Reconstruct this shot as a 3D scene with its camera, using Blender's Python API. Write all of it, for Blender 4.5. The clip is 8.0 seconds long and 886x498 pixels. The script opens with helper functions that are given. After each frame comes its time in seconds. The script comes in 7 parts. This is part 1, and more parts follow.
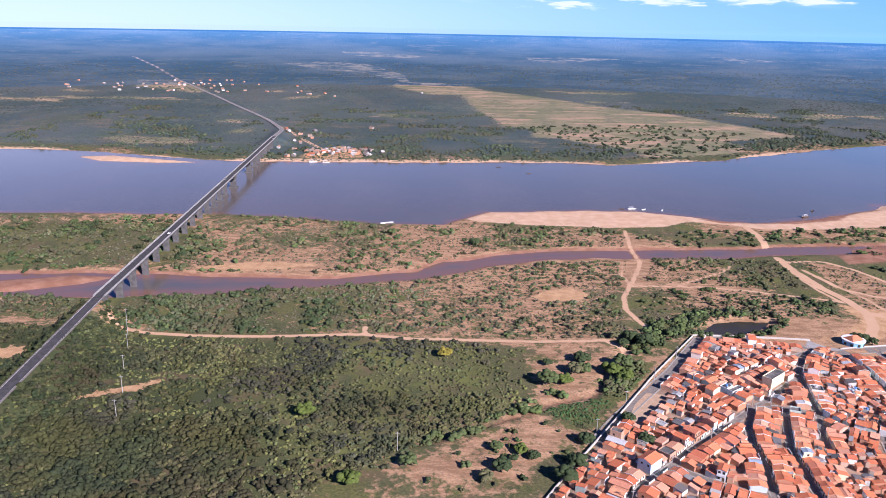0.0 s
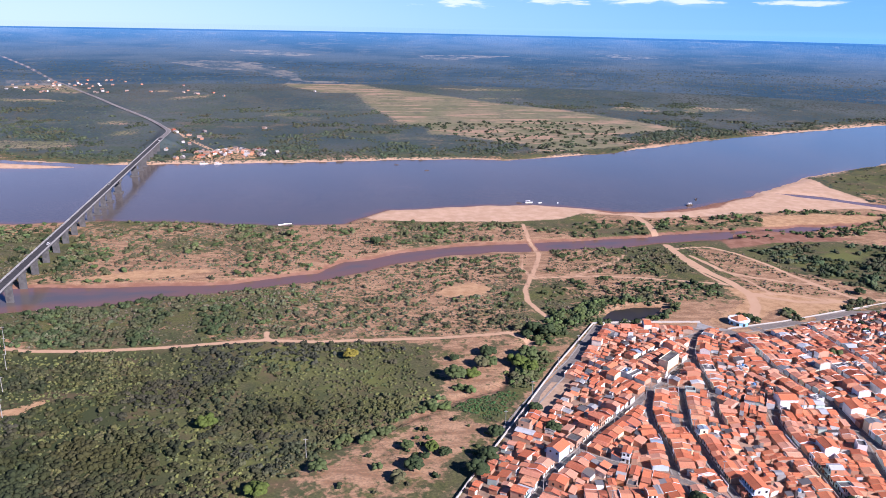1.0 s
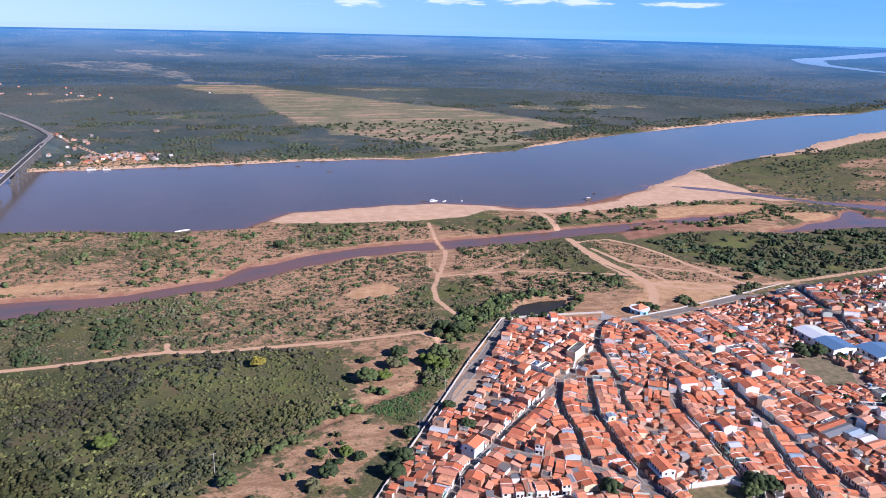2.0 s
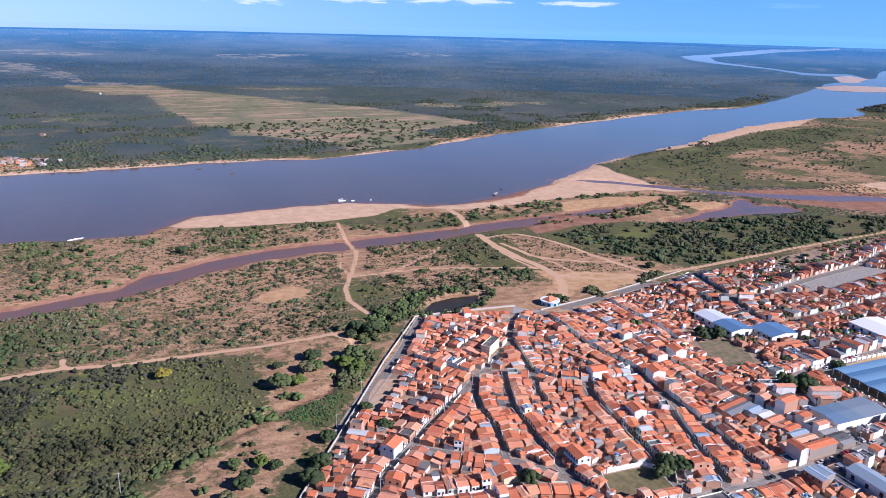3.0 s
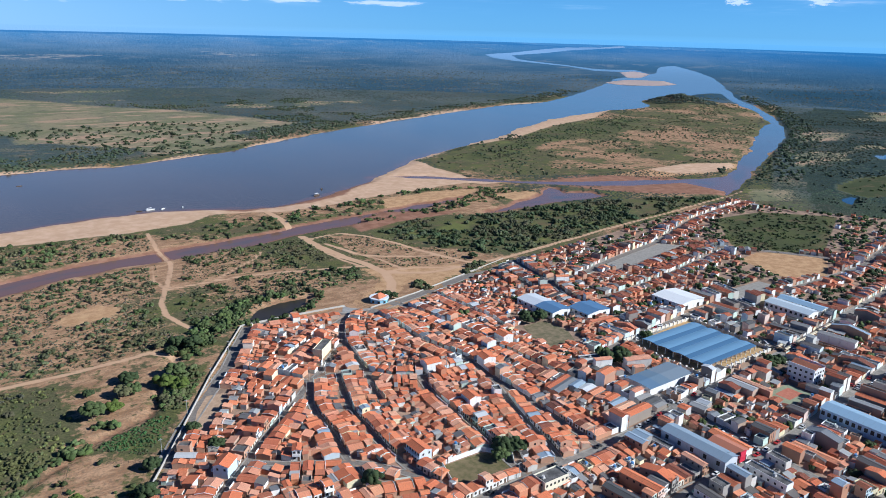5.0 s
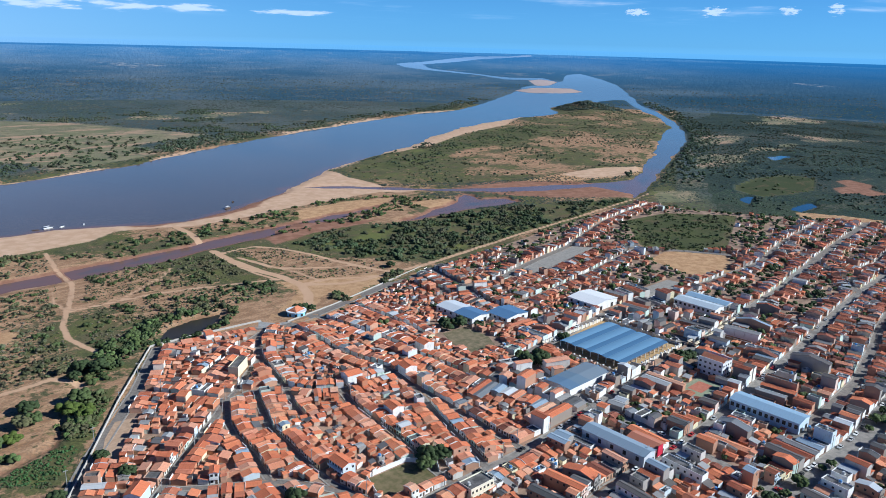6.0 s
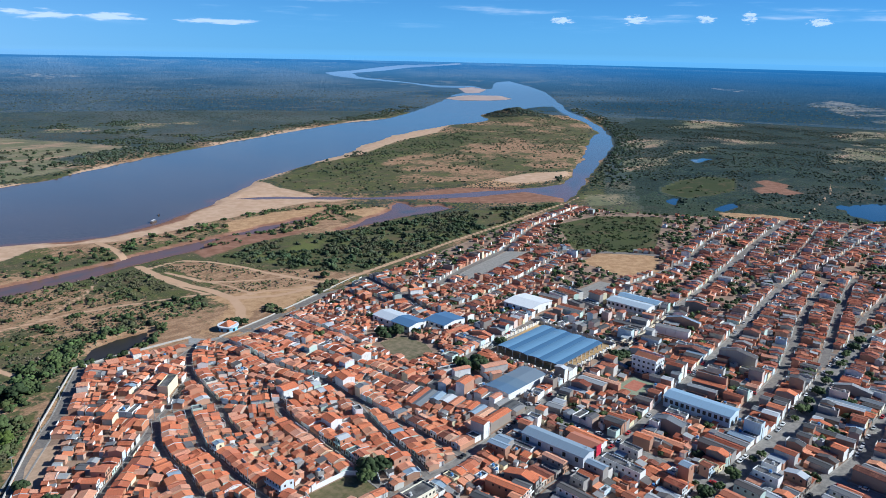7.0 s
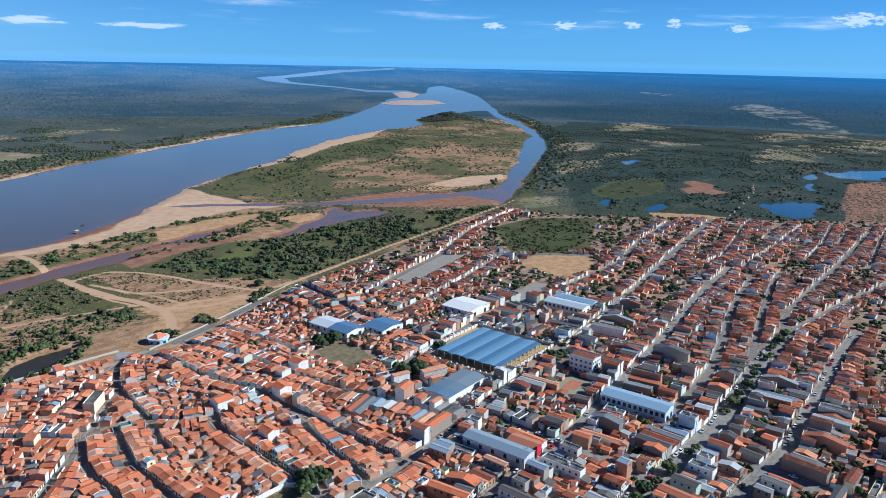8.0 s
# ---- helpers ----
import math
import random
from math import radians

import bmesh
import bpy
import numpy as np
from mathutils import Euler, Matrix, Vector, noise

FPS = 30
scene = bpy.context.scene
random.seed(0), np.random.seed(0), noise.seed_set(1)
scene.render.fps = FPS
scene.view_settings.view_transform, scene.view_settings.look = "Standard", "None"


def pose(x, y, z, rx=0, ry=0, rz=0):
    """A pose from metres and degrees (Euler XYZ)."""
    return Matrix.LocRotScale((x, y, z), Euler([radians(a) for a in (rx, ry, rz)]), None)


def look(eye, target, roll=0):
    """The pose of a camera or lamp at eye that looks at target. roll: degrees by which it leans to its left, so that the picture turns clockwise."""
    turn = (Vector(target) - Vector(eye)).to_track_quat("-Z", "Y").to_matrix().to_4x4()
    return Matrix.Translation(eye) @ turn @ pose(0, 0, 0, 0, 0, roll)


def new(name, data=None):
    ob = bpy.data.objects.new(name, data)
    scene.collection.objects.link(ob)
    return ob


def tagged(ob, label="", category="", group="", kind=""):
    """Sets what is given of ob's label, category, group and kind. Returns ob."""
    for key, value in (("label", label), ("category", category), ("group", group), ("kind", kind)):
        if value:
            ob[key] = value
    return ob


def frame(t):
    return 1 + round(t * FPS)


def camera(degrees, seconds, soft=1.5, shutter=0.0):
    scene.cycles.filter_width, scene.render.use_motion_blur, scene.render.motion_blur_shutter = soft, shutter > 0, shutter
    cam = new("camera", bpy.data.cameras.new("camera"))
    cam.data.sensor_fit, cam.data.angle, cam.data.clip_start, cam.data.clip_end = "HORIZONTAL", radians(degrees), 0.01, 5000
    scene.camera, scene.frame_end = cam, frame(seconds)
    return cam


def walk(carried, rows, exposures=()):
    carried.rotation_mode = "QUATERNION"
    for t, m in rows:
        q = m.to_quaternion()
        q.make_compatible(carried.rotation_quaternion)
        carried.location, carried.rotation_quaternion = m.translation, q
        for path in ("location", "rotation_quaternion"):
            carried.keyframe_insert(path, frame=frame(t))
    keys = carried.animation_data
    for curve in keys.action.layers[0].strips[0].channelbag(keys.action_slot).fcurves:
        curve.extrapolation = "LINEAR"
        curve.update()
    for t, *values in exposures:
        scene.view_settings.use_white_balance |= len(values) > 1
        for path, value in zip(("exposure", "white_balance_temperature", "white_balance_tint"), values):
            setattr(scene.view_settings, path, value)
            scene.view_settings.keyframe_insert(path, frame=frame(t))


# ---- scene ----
# ---- camera ----
cam = camera(61.6, 8.0, soft=0.4)
# seconds, place, heading, tilt, lean
PATH = [
    (0.0, 0.2, 1.3, 199.8, -0.01, -16.90, 1.10),
    (0.5, -0.5, 3.2, 199.2, -4.23, -17.03, 1.47),
    (1.0, -1.1, 5.0, 198.7, -8.06, -16.90, 1.21),
    (1.5, -1.5, 6.8, 198.2, -11.65, -16.83, 1.30),
    (2.0, -1.8, 8.4, 197.6, -15.68, -16.74, 1.37),
    (3.5, -1.8, 12.9, 196.0, -26.45, -16.67, 1.46),
    (4.0, -1.6, 14.3, 195.5, -30.13, -16.66, 1.48),
    (4.5, -1.2, 15.5, 194.9, -33.55, -16.64, 1.55),
    (6.0, 0.8, 18.7, 193.3, -43.65, -15.52, 1.48),
    (6.5, 1.7, 19.6, 192.8, -46.36, -15.19, 1.40),
    (7.0, 2.7, 20.5, 192.3, -48.83, -14.79, 1.20),
    (7.5, 3.9, 21.2, 191.8, -51.07, -14.59, 1.21),
    (8.0, 5.2, 21.9, 191.2, -53.79, -14.33, 1.22),
]
walk(cam, [(t, pose(x, y, z, 90 + tilt, 0, head) @ pose(0, 0, 0, 0, 0, lean)) for t, x, y, z, head, tilt, lean in PATH],
     exposures=[(0.0, 0.80, 5600.0, 30.0), (2.0, 0.63, 5420.0, 27.0), (3.5, 0.54, 5350.0, 23.0), (4.5, 0.43, 5290.0, 10.0), (8.0, 0.33, 5150.0, 6.0)])

# ---- sky and sun ----
SUN_AZ, SUN_EL = radians(137), radians(31)       # clockwise from +y
world = bpy.data.worlds.new("sky")
scene.world = world
world.use_nodes = True
wt = world.node_tree
sky = wt.nodes.new("ShaderNodeTexSky")
sky.sky_type = "NISHITA"
sky.sun_disc = False
sky.sun_elevation, sky.sun_rotation = SUN_EL, SUN_AZ
sky.altitude, sky.air_density, sky.dust_density, sky.ozone_density = 2500, 0.8, 0.5, 8.0
back = wt.nodes["Background"]
back.inputs["Strength"].default_value = 0.052
clear = wt.nodes.new("ShaderNodeMix")       # the clear dry air's deeper blue
clear.data_type, clear.blend_type = "RGBA", "MULTIPLY"
clear.inputs[0].default_value = 1.0
clear.inputs[7].default_value = (0.54, 0.88, 1.12, 1.0)
wt.links.new(sky.outputs[0], clear.inputs[6])
wt.links.new(clear.outputs[2], back.inputs["Color"])
sun = new("sun", bpy.data.lights.new("sun", "SUN"))
sun.data.energy, sun.data.angle, sun.data.color = 5.0, radians(0.53), (1.0, 0.915, 0.77)
sun.matrix_world = look((0, 0, 900), Vector((0, 0, 900)) - Vector(
    (math.sin(SUN_AZ) * math.cos(SUN_EL), math.cos(SUN_AZ) * math.cos(SUN_EL), math.sin(SUN_EL))))


# ---- materials ----
class Nodes:
    """Short hand for building one node material."""

    def __init__(self, name, rough=0.9, spec=0.25):
        self.m = bpy.data.materials.new(name)
        self.m.use_nodes = True
        self.t = self.m.node_tree
        self.b = self.t.nodes["Principled BSDF"]
        self.b.inputs["Roughness"].default_value = rough
        self.b.inputs["Specular IOR Level"].default_value = spec
        self.pos = self.t.nodes.new("ShaderNodeNewGeometry").outputs["Position"]

    def put(self, socket, value):
        if isinstance(value, bpy.types.NodeSocket):
            self.t.links.new(value, socket)
        elif isinstance(value, tuple):
            socket.default_value = (*value, 1.0)[:4] if socket.type == "RGBA" else value
        else:
            socket.default_value = value

    def noise(self, scale, detail=3.0, rough=0.55, vec=None, stretch=None):
        if stretch:
            mp = self.t.nodes.new("ShaderNodeMapping")
            mp.inputs["Scale"].default_value = stretch
            self.put(mp.inputs["Vector"], vec or self.pos)
            vec = mp.outputs[0]
        n = self.t.nodes.new("ShaderNodeTexNoise")
        self.put(n.inputs["Vector"], vec or self.pos)
        n.inputs["Scale"].default_value, n.inputs["Detail"].default_value, n.inputs["Roughness"].default_value = scale, detail, rough
        return n.outputs["Fac"]

    def away(self, near, far):
        """0 near the middle of the land, 1 far off."""
        n = self.t.nodes.new("ShaderNodeVectorMath")
        n.operation = "LENGTH"
        self.put(n.inputs[0], self.pos)
        return self.step(n.outputs["Value"], near, far)

    def math(self, op, a, b=0.0, c=0.0):
        n = self.t.nodes.new("ShaderNodeMath")
        n.operation = op
        for s, v in zip(n.inputs, (a, b, c)):
            self.put(s, v)
        return n.outputs[0]

    def step(self, value, lo, hi):
        n = self.t.nodes.new("ShaderNodeMapRange")
        n.interpolation_type = "SMOOTHSTEP"
        self.put(n.inputs["Value"], value)
        n.inputs["From Min"].default_value, n.inputs["From Max"].default_value = lo, hi
        return n.outputs[0]

    def mix(self, fac, a, b, kind="MIX"):
        n = self.t.nodes.new("ShaderNodeMix")
        n.data_type, n.blend_type = "RGBA", kind
        self.put(n.inputs[0], fac)
        self.put(n.inputs[6], a)
        self.put(n.inputs[7], b)
        return n.outputs[2]

    def attr(self, name):
        n = self.t.nodes.new("ShaderNodeAttribute")
        n.attribute_name = name
        s = self.t.nodes.new("ShaderNodeSeparateColor")
        self.t.links.new(n.outputs["Color"], s.inputs[0])
        return n.outputs["Color"], s.outputs[0], s.outputs[1], s.outputs[2], n.outputs["Alpha"]

    def island(self):
        return self.t.nodes.new("ShaderNodeNewGeometry").outputs["Random Per Island"]

    def bump(self, height, strength, distance):
        n = self.t.nodes.new("ShaderNodeBump")
        n.inputs["Strength"].default_value, n.inputs["Distance"].default_value = strength, distance
        self.t.links.new(height, n.inputs["Height"])
        self.t.links.new(n.outputs[0], self.b.inputs["Normal"])

    def done(self, color):
        self.put(self.b.inputs["Base Color"], color)
        return self.m


def ground_material():
    n = Nodes("ground", 0.95, 0.1)
    _, sand, track, mud, field = n.attr("cover_a")
    _, veg, town, far, bare = n.attr("cover_b")
    big, mid, fine = n.noise(0.012, 4), n.noise(0.09, 4, 0.6), n.noise(0.7, 3, 0.6)
    edge = n.math("MULTIPLY_ADD", n.noise(0.16, 4, 0.65), 14.0, -7.0)
    streaks = n.noise(0.11, 5, 0.7, stretch=(0.6, 1.5, 1))
    soil = n.mix(n.step(streaks, 0.38, 0.62), (0.30, 0.170, 0.092), (0.50, 0.305, 0.172))
    soil = n.mix(n.step(fine, 0.4, 0.7), soil, n.mix(0.55, soil, (0.17, 0.13, 0.09)))
    grass = n.mix(n.step(big, 0.35, 0.65), (0.155, 0.132, 0.070), (0.115, 0.115, 0.054))
    grass = n.mix(n.step(n.noise(0.035, 5, 0.65), 0.42, 0.62), grass, (0.145, 0.145, 0.05))
    grass = n.mix(n.step(n.noise(0.05, 5, 0.7, stretch=(1.4, 0.7, 1)), 0.5, 0.68), grass, (0.075, 0.088, 0.04))
    grass = n.mix(n.step(fine, 0.35, 0.65), grass, n.mix(0.6, grass, (0.05, 0.058, 0.028)))
    grass = n.mix(n.math("MULTIPLY", n.step(veg, 0.8, 0.97), 0.2), grass, (0.075, 0.09, 0.034))
    grass = n.mix(n.math("MULTIPLY", n.step(veg, 1.0, 1.3), 0.85), grass, (0.05, 0.064, 0.027))
    grass = n.mix(n.math("MULTIPLY", n.step(n.noise(0.016, 5, 0.65), 0.5, 0.66), n.math("MULTIPLY", n.math("SUBTRACT", n.step(veg, 0.6, 0.9), n.step(veg, 1.0, 1.25)), 0.7)), grass, (0.165, 0.18, 0.052))
    cover = n.math("ADD", veg, n.math("MULTIPLY_ADD", mid, 1.3, -0.65))
    cover = n.math("ADD", cover, n.math("MULTIPLY_ADD", n.noise(0.3, 3, 0.6), 0.9, -0.45))
    grass = n.mix(n.math("MULTIPLY", n.step(n.noise(0.028, 5, 0.65, stretch=(1, 1.6, 1)), 0.52, 0.66), 0.7), grass, (0.15, 0.105, 0.062))
    col = n.mix(n.step(cover, 0.38, 0.62), soil, grass)
    # distant dry woodland between the crowns; its blue-grey tint stands in for haze
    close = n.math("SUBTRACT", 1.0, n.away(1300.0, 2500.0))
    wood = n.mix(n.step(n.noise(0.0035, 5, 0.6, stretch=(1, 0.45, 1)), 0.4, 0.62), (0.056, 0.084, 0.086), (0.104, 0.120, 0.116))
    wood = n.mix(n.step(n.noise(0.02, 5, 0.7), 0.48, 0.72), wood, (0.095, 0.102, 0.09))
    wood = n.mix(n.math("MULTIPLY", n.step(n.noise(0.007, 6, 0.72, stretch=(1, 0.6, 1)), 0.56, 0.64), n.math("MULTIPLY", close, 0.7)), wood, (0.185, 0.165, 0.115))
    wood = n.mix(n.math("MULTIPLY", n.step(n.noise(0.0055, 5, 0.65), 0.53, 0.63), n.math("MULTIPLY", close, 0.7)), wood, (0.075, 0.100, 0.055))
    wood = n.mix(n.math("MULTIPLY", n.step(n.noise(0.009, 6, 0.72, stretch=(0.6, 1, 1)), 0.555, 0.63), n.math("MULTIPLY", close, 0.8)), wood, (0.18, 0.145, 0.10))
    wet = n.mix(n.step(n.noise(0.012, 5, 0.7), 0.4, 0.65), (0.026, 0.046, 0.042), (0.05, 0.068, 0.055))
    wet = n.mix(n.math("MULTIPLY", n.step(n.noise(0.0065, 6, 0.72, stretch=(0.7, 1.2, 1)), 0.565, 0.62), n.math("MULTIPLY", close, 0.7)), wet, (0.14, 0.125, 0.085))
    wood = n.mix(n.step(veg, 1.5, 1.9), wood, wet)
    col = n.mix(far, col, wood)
    straw = n.mix(n.step(n.noise(0.008, 4, stretch=(1, 0.3, 1)), 0.35, 0.65), (0.32, 0.255, 0.155), (0.215, 0.205, 0.118))
    straw = n.mix(n.step(mid, 0.45, 0.7), straw, (0.25, 0.21, 0.135))
    straw = n.mix(n.math("MULTIPLY", n.step(n.noise(0.02, 6, 0.75, stretch=(1, 0.5, 1)), 0.5, 0.62), 0.75), straw, (0.145, 0.145, 0.10))
    straw = n.mix(n.math("MULTIPLY", n.step(n.noise(0.008, 5, 0.65, stretch=(0.8, 1.6, 1)), 0.5, 0.56), 0.7), straw, (0.165, 0.175, 0.09))
    straw = n.mix(n.math("MULTIPLY", n.step(n.noise(0.009, 5, 0.65, stretch=(0.7, 2.2, 1)), 0.53, 0.59), 0.85), straw, (0.46, 0.30, 0.20))
    straw = n.mix(n.math("MULTIPLY", n.step(n.noise(0.05, 5, 0.75), 0.52, 0.66), 0.6), straw, (0.12, 0.125, 0.07))
    col = n.mix(n.step(n.math("ADD", field, n.math("MULTIPLY", edge, 2.6)), -4, 4), col, straw)
    bare_c = n.mix(n.step(n.noise(0.13, 6, 0.72), 0.35, 0.65), (0.40, 0.232, 0.118), (0.56, 0.355, 0.19))
    ragged = n.math("ADD", n.math("MULTIPLY", edge, 1.3), n.math("MULTIPLY_ADD", n.noise(0.5, 4, 0.7), 9.0, -4.5))
    col = n.mix(n.step(n.math("ADD", bare, ragged), -1.2, 1.2), col, bare_c)
    sand_c = n.mix(n.step(mid, 0.35, 0.7), (0.54, 0.35, 0.22), (0.64, 0.44, 0.295))
    small = n.math("MULTIPLY", edge, 0.45)
    col = n.mix(n.step(n.math("ADD", sand, small), -1.5, 1.5), col, sand_c)
    mud_c = n.mix(n.step(mid, 0.35, 0.7), (0.25, 0.125, 0.078), (0.35, 0.19, 0.125))
    col = n.mix(n.step(n.math("ADD", mud, small), -2, 2), col, mud_c)
    dirt = n.mix(mid, (0.52, 0.32, 0.19), (0.60, 0.395, 0.25))
    tiny = n.math("MULTIPLY", edge, 0.16)
    col = n.mix(n.step(n.math("ADD", track, tiny), -0.6, 0.6), col, dirt)
    urban = n.mix(n.step(mid, 0.35, 0.65), (0.25, 0.175, 0.125), (0.40, 0.27, 0.19))
    col = n.mix(n.step(town, -1, 1), col, urban)
    canopy = n.math("MULTIPLY", n.noise(0.14, 4, 0.7), n.math("MULTIPLY", far, 14.0))
    n.bump(n.math("ADD", n.math("ADD", fine, mid), canopy), 0.5, 0.3)
    return n.done(col)


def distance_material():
    n = Nodes("distant_plain_haze_glow", 1.0, 0.0)
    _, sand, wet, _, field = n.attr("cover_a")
    # blue-grey woodland tones that already carry some of the haze
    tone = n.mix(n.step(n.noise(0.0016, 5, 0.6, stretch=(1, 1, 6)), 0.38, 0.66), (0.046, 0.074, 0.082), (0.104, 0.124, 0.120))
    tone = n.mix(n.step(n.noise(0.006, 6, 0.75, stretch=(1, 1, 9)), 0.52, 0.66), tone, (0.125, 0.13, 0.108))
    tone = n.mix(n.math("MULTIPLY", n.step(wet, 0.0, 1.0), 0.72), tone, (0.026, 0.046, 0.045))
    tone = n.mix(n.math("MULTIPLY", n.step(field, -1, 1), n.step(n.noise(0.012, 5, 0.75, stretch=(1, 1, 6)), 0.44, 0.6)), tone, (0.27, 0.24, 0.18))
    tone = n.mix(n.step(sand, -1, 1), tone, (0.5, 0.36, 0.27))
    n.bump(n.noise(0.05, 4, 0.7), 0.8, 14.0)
    # haze painted as blue emission, stronger as the plain rises to the horizon
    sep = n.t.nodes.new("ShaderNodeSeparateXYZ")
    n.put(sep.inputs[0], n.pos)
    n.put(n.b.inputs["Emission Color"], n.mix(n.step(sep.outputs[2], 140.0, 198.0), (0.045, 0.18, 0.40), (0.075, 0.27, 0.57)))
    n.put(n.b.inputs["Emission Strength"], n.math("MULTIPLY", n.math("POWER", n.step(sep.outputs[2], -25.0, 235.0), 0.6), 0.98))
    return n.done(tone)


def water_material():
    n = Nodes("river_water", 0.14, 0.5)
    n.b.inputs["IOR"].default_value = 1.33
    silt = n.noise(0.006, 4, 0.55, stretch=(1, 0.5, 1))
    _, edge, _, _, _ = n.attr("shore")
    col = n.mix(n.step(silt, 0.35, 0.65), (0.118, 0.106, 0.098), (0.138, 0.117, 0.103))
    col = n.mix(n.step(n.math("MULTIPLY_ADD", n.noise(0.03, 4, 0.6, stretch=(1, 2, 1)), 30.0, edge), 2.0, 20.0), col, (0.20, 0.115, 0.085))
    _, _, calm, _, _ = n.attr("shore")
    n.bump(n.noise(0.35, 4, 0.6), 0.16, 0.4)
    n.put(n.t.nodes["Bump"].inputs["Strength"], n.math("MULTIPLY_ADD", calm, -0.14, 0.16))
    return n.done(col)


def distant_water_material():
    n = Nodes("distant_water_glow", 0.14, 0.5)
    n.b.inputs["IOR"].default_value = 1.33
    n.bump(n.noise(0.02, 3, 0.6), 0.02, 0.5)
    # blue emission stands in for the sky's reflection and haze on far water
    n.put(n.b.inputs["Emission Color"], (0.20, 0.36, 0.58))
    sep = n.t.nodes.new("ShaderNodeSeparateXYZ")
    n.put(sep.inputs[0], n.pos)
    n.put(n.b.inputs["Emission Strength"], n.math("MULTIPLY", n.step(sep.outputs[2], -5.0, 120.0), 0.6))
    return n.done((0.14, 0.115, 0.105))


def lake_material():
    n = Nodes("lake_water", 0.08, 0.5)
    n.b.inputs["IOR"].default_value = 1.33
    n.bump(n.noise(0.5, 3, 0.6), 0.03, 0.3)
    return n.done((0.02, 0.045, 0.075))


def leaf_material():
    n = Nodes("leaves", 0.8, 0.12)
    col, *_ = n.attr("Col")
    v = n.math("MULTIPLY_ADD", n.island(), 0.56, 0.74)
    col = n.mix(1.0, col, n.mix(v, (0, 0, 0), (1, 1, 1)), "MULTIPLY")
    col = n.mix(n.step(n.noise(1.3, 4, 0.75), 0.34, 0.64), n.mix(0.4, col, (0.03, 0.036, 0.018)), col)
    col = n.mix(n.math("MULTIPLY", n.step(n.noise(3.2, 2, 0.7), 0.55, 0.7), 0.35), col, n.mix(0.4, col, (0.26, 0.25, 0.11)))
    n.bump(n.noise(2.2, 4, 0.75), 0.8, 0.3)
    return n.done(col)


def bark_material():
    n = Nodes("bark", 0.9, 0.1)
    return n.done(n.mix(n.noise(3.0, 4), (0.10, 0.075, 0.055), (0.22, 0.17, 0.13)))


def plaster_material():
    n = Nodes("painted_plaster", 0.85, 0.2)
    col, *_ = n.attr("Col")
    stain = n.step(n.noise(0.5, 5, 0.7, stretch=(1, 1, 0.35)), 0.5, 0.78)
    col = n.mix(n.math("MULTIPLY", stain, 0.45), col, (0.24, 0.2, 0.165))
    n.bump(n.noise(6.0, 3), 0.2, 0.03)
    return n.done(col)


def tile_material():
    n = Nodes("clay_roof_tiles", 0.85, 0.15)
    col, *_ = n.attr("Col")
    uv = n.t.nodes.new("ShaderNodeUVMap").outputs[0]
    streak = n.noise(1.0, 4, 0.65, uv, (1.6, 0.22, 1))
    blot = n.noise(0.35, 4, 0.65)
    col = n.mix(n.math("MULTIPLY", n.step(streak, 0.48, 0.78), 0.42), col, (0.20, 0.085, 0.05))
    col = n.mix(n.math("MULTIPLY", n.step(blot, 0.5, 0.75), 0.5), col, (0.64, 0.27, 0.155))
    w = n.t.nodes.new("ShaderNodeTexWave")
    w.inputs["Scale"].default_value, w.inputs["Distortion"].default_value = 1.3, 0.6
    n.put(w.inputs["Vector"], uv)
    col = n.mix(n.math("MULTIPLY", w.outputs["Fac"], 0.28), col, (0.13, 0.06, 0.04))
    n.bump(w.outputs["Fac"], 0.5, 0.08)
    return n.done(col)


def sheet_material():
    n = Nodes("metal_roof_sheet", 0.6, 0.25)
    col, *_ = n.attr("Col")
    uv = n.t.nodes.new("ShaderNodeUVMap").outputs[0]
    streak = n.noise(0.8, 4, 0.65, uv, (1.2, 0.15, 1))
    col = n.mix(n.math("MULTIPLY", n.step(streak, 0.5, 0.8), 0.35), col, (0.2, 0.19, 0.18))
    w = n.t.nodes.new("ShaderNodeTexWave")
    w.inputs["Scale"].default_value = 0.5
    n.put(w.inputs["Vector"], uv)
    n.bump(w.outputs["Fac"], 0.35, 0.05)
    return n.done(col)


def mottled(name, a, b, scale, rough=0.85, spec=0.2, metal=0.0):
    n = Nodes(name, rough, spec)
    n.b.inputs["Metallic"].default_value = metal
    col = n.mix(n.step(n.noise(scale, 4, 0.6), 0.3, 0.7), a, b)
    col = n.mix(n.math("MULTIPLY", n.step(n.noise(scale * 0.13, 4, 0.6), 0.45, 0.7), 0.35), col, b)
    n.bump(n.noise(scale * 4, 2), 0.2, 0.03)
    return n.done(col)


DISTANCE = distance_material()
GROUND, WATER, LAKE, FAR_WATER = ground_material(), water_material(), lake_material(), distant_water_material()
LEAF, BARK = leaf_material(), bark_material()
PLASTER, TILE, SHEET = plaster_material(), tile_material(), sheet_material()
ASPHALT = mottled("asphalt", (0.05, 0.049, 0.05), (0.085, 0.08, 0.078), 0.35)
COBBLE = mottled("cobbled_street", (0.17, 0.15, 0.135), (0.26, 0.225, 0.19), 0.5)
PAVING = mottled("pavement", (0.27, 0.25, 0.22), (0.36, 0.33, 0.29), 0.4)
MURKY = mottled("murky_pond", (0.035, 0.032, 0.022), (0.05, 0.042, 0.03), 0.1, 0.3, 0.3)
# aged concrete, its colour darkened further for the shade below the bridge deck
AGED_SHADED = mottled("aged_shaded_concrete", (0.085, 0.082, 0.08), (0.14, 0.135, 0.13), 0.3)
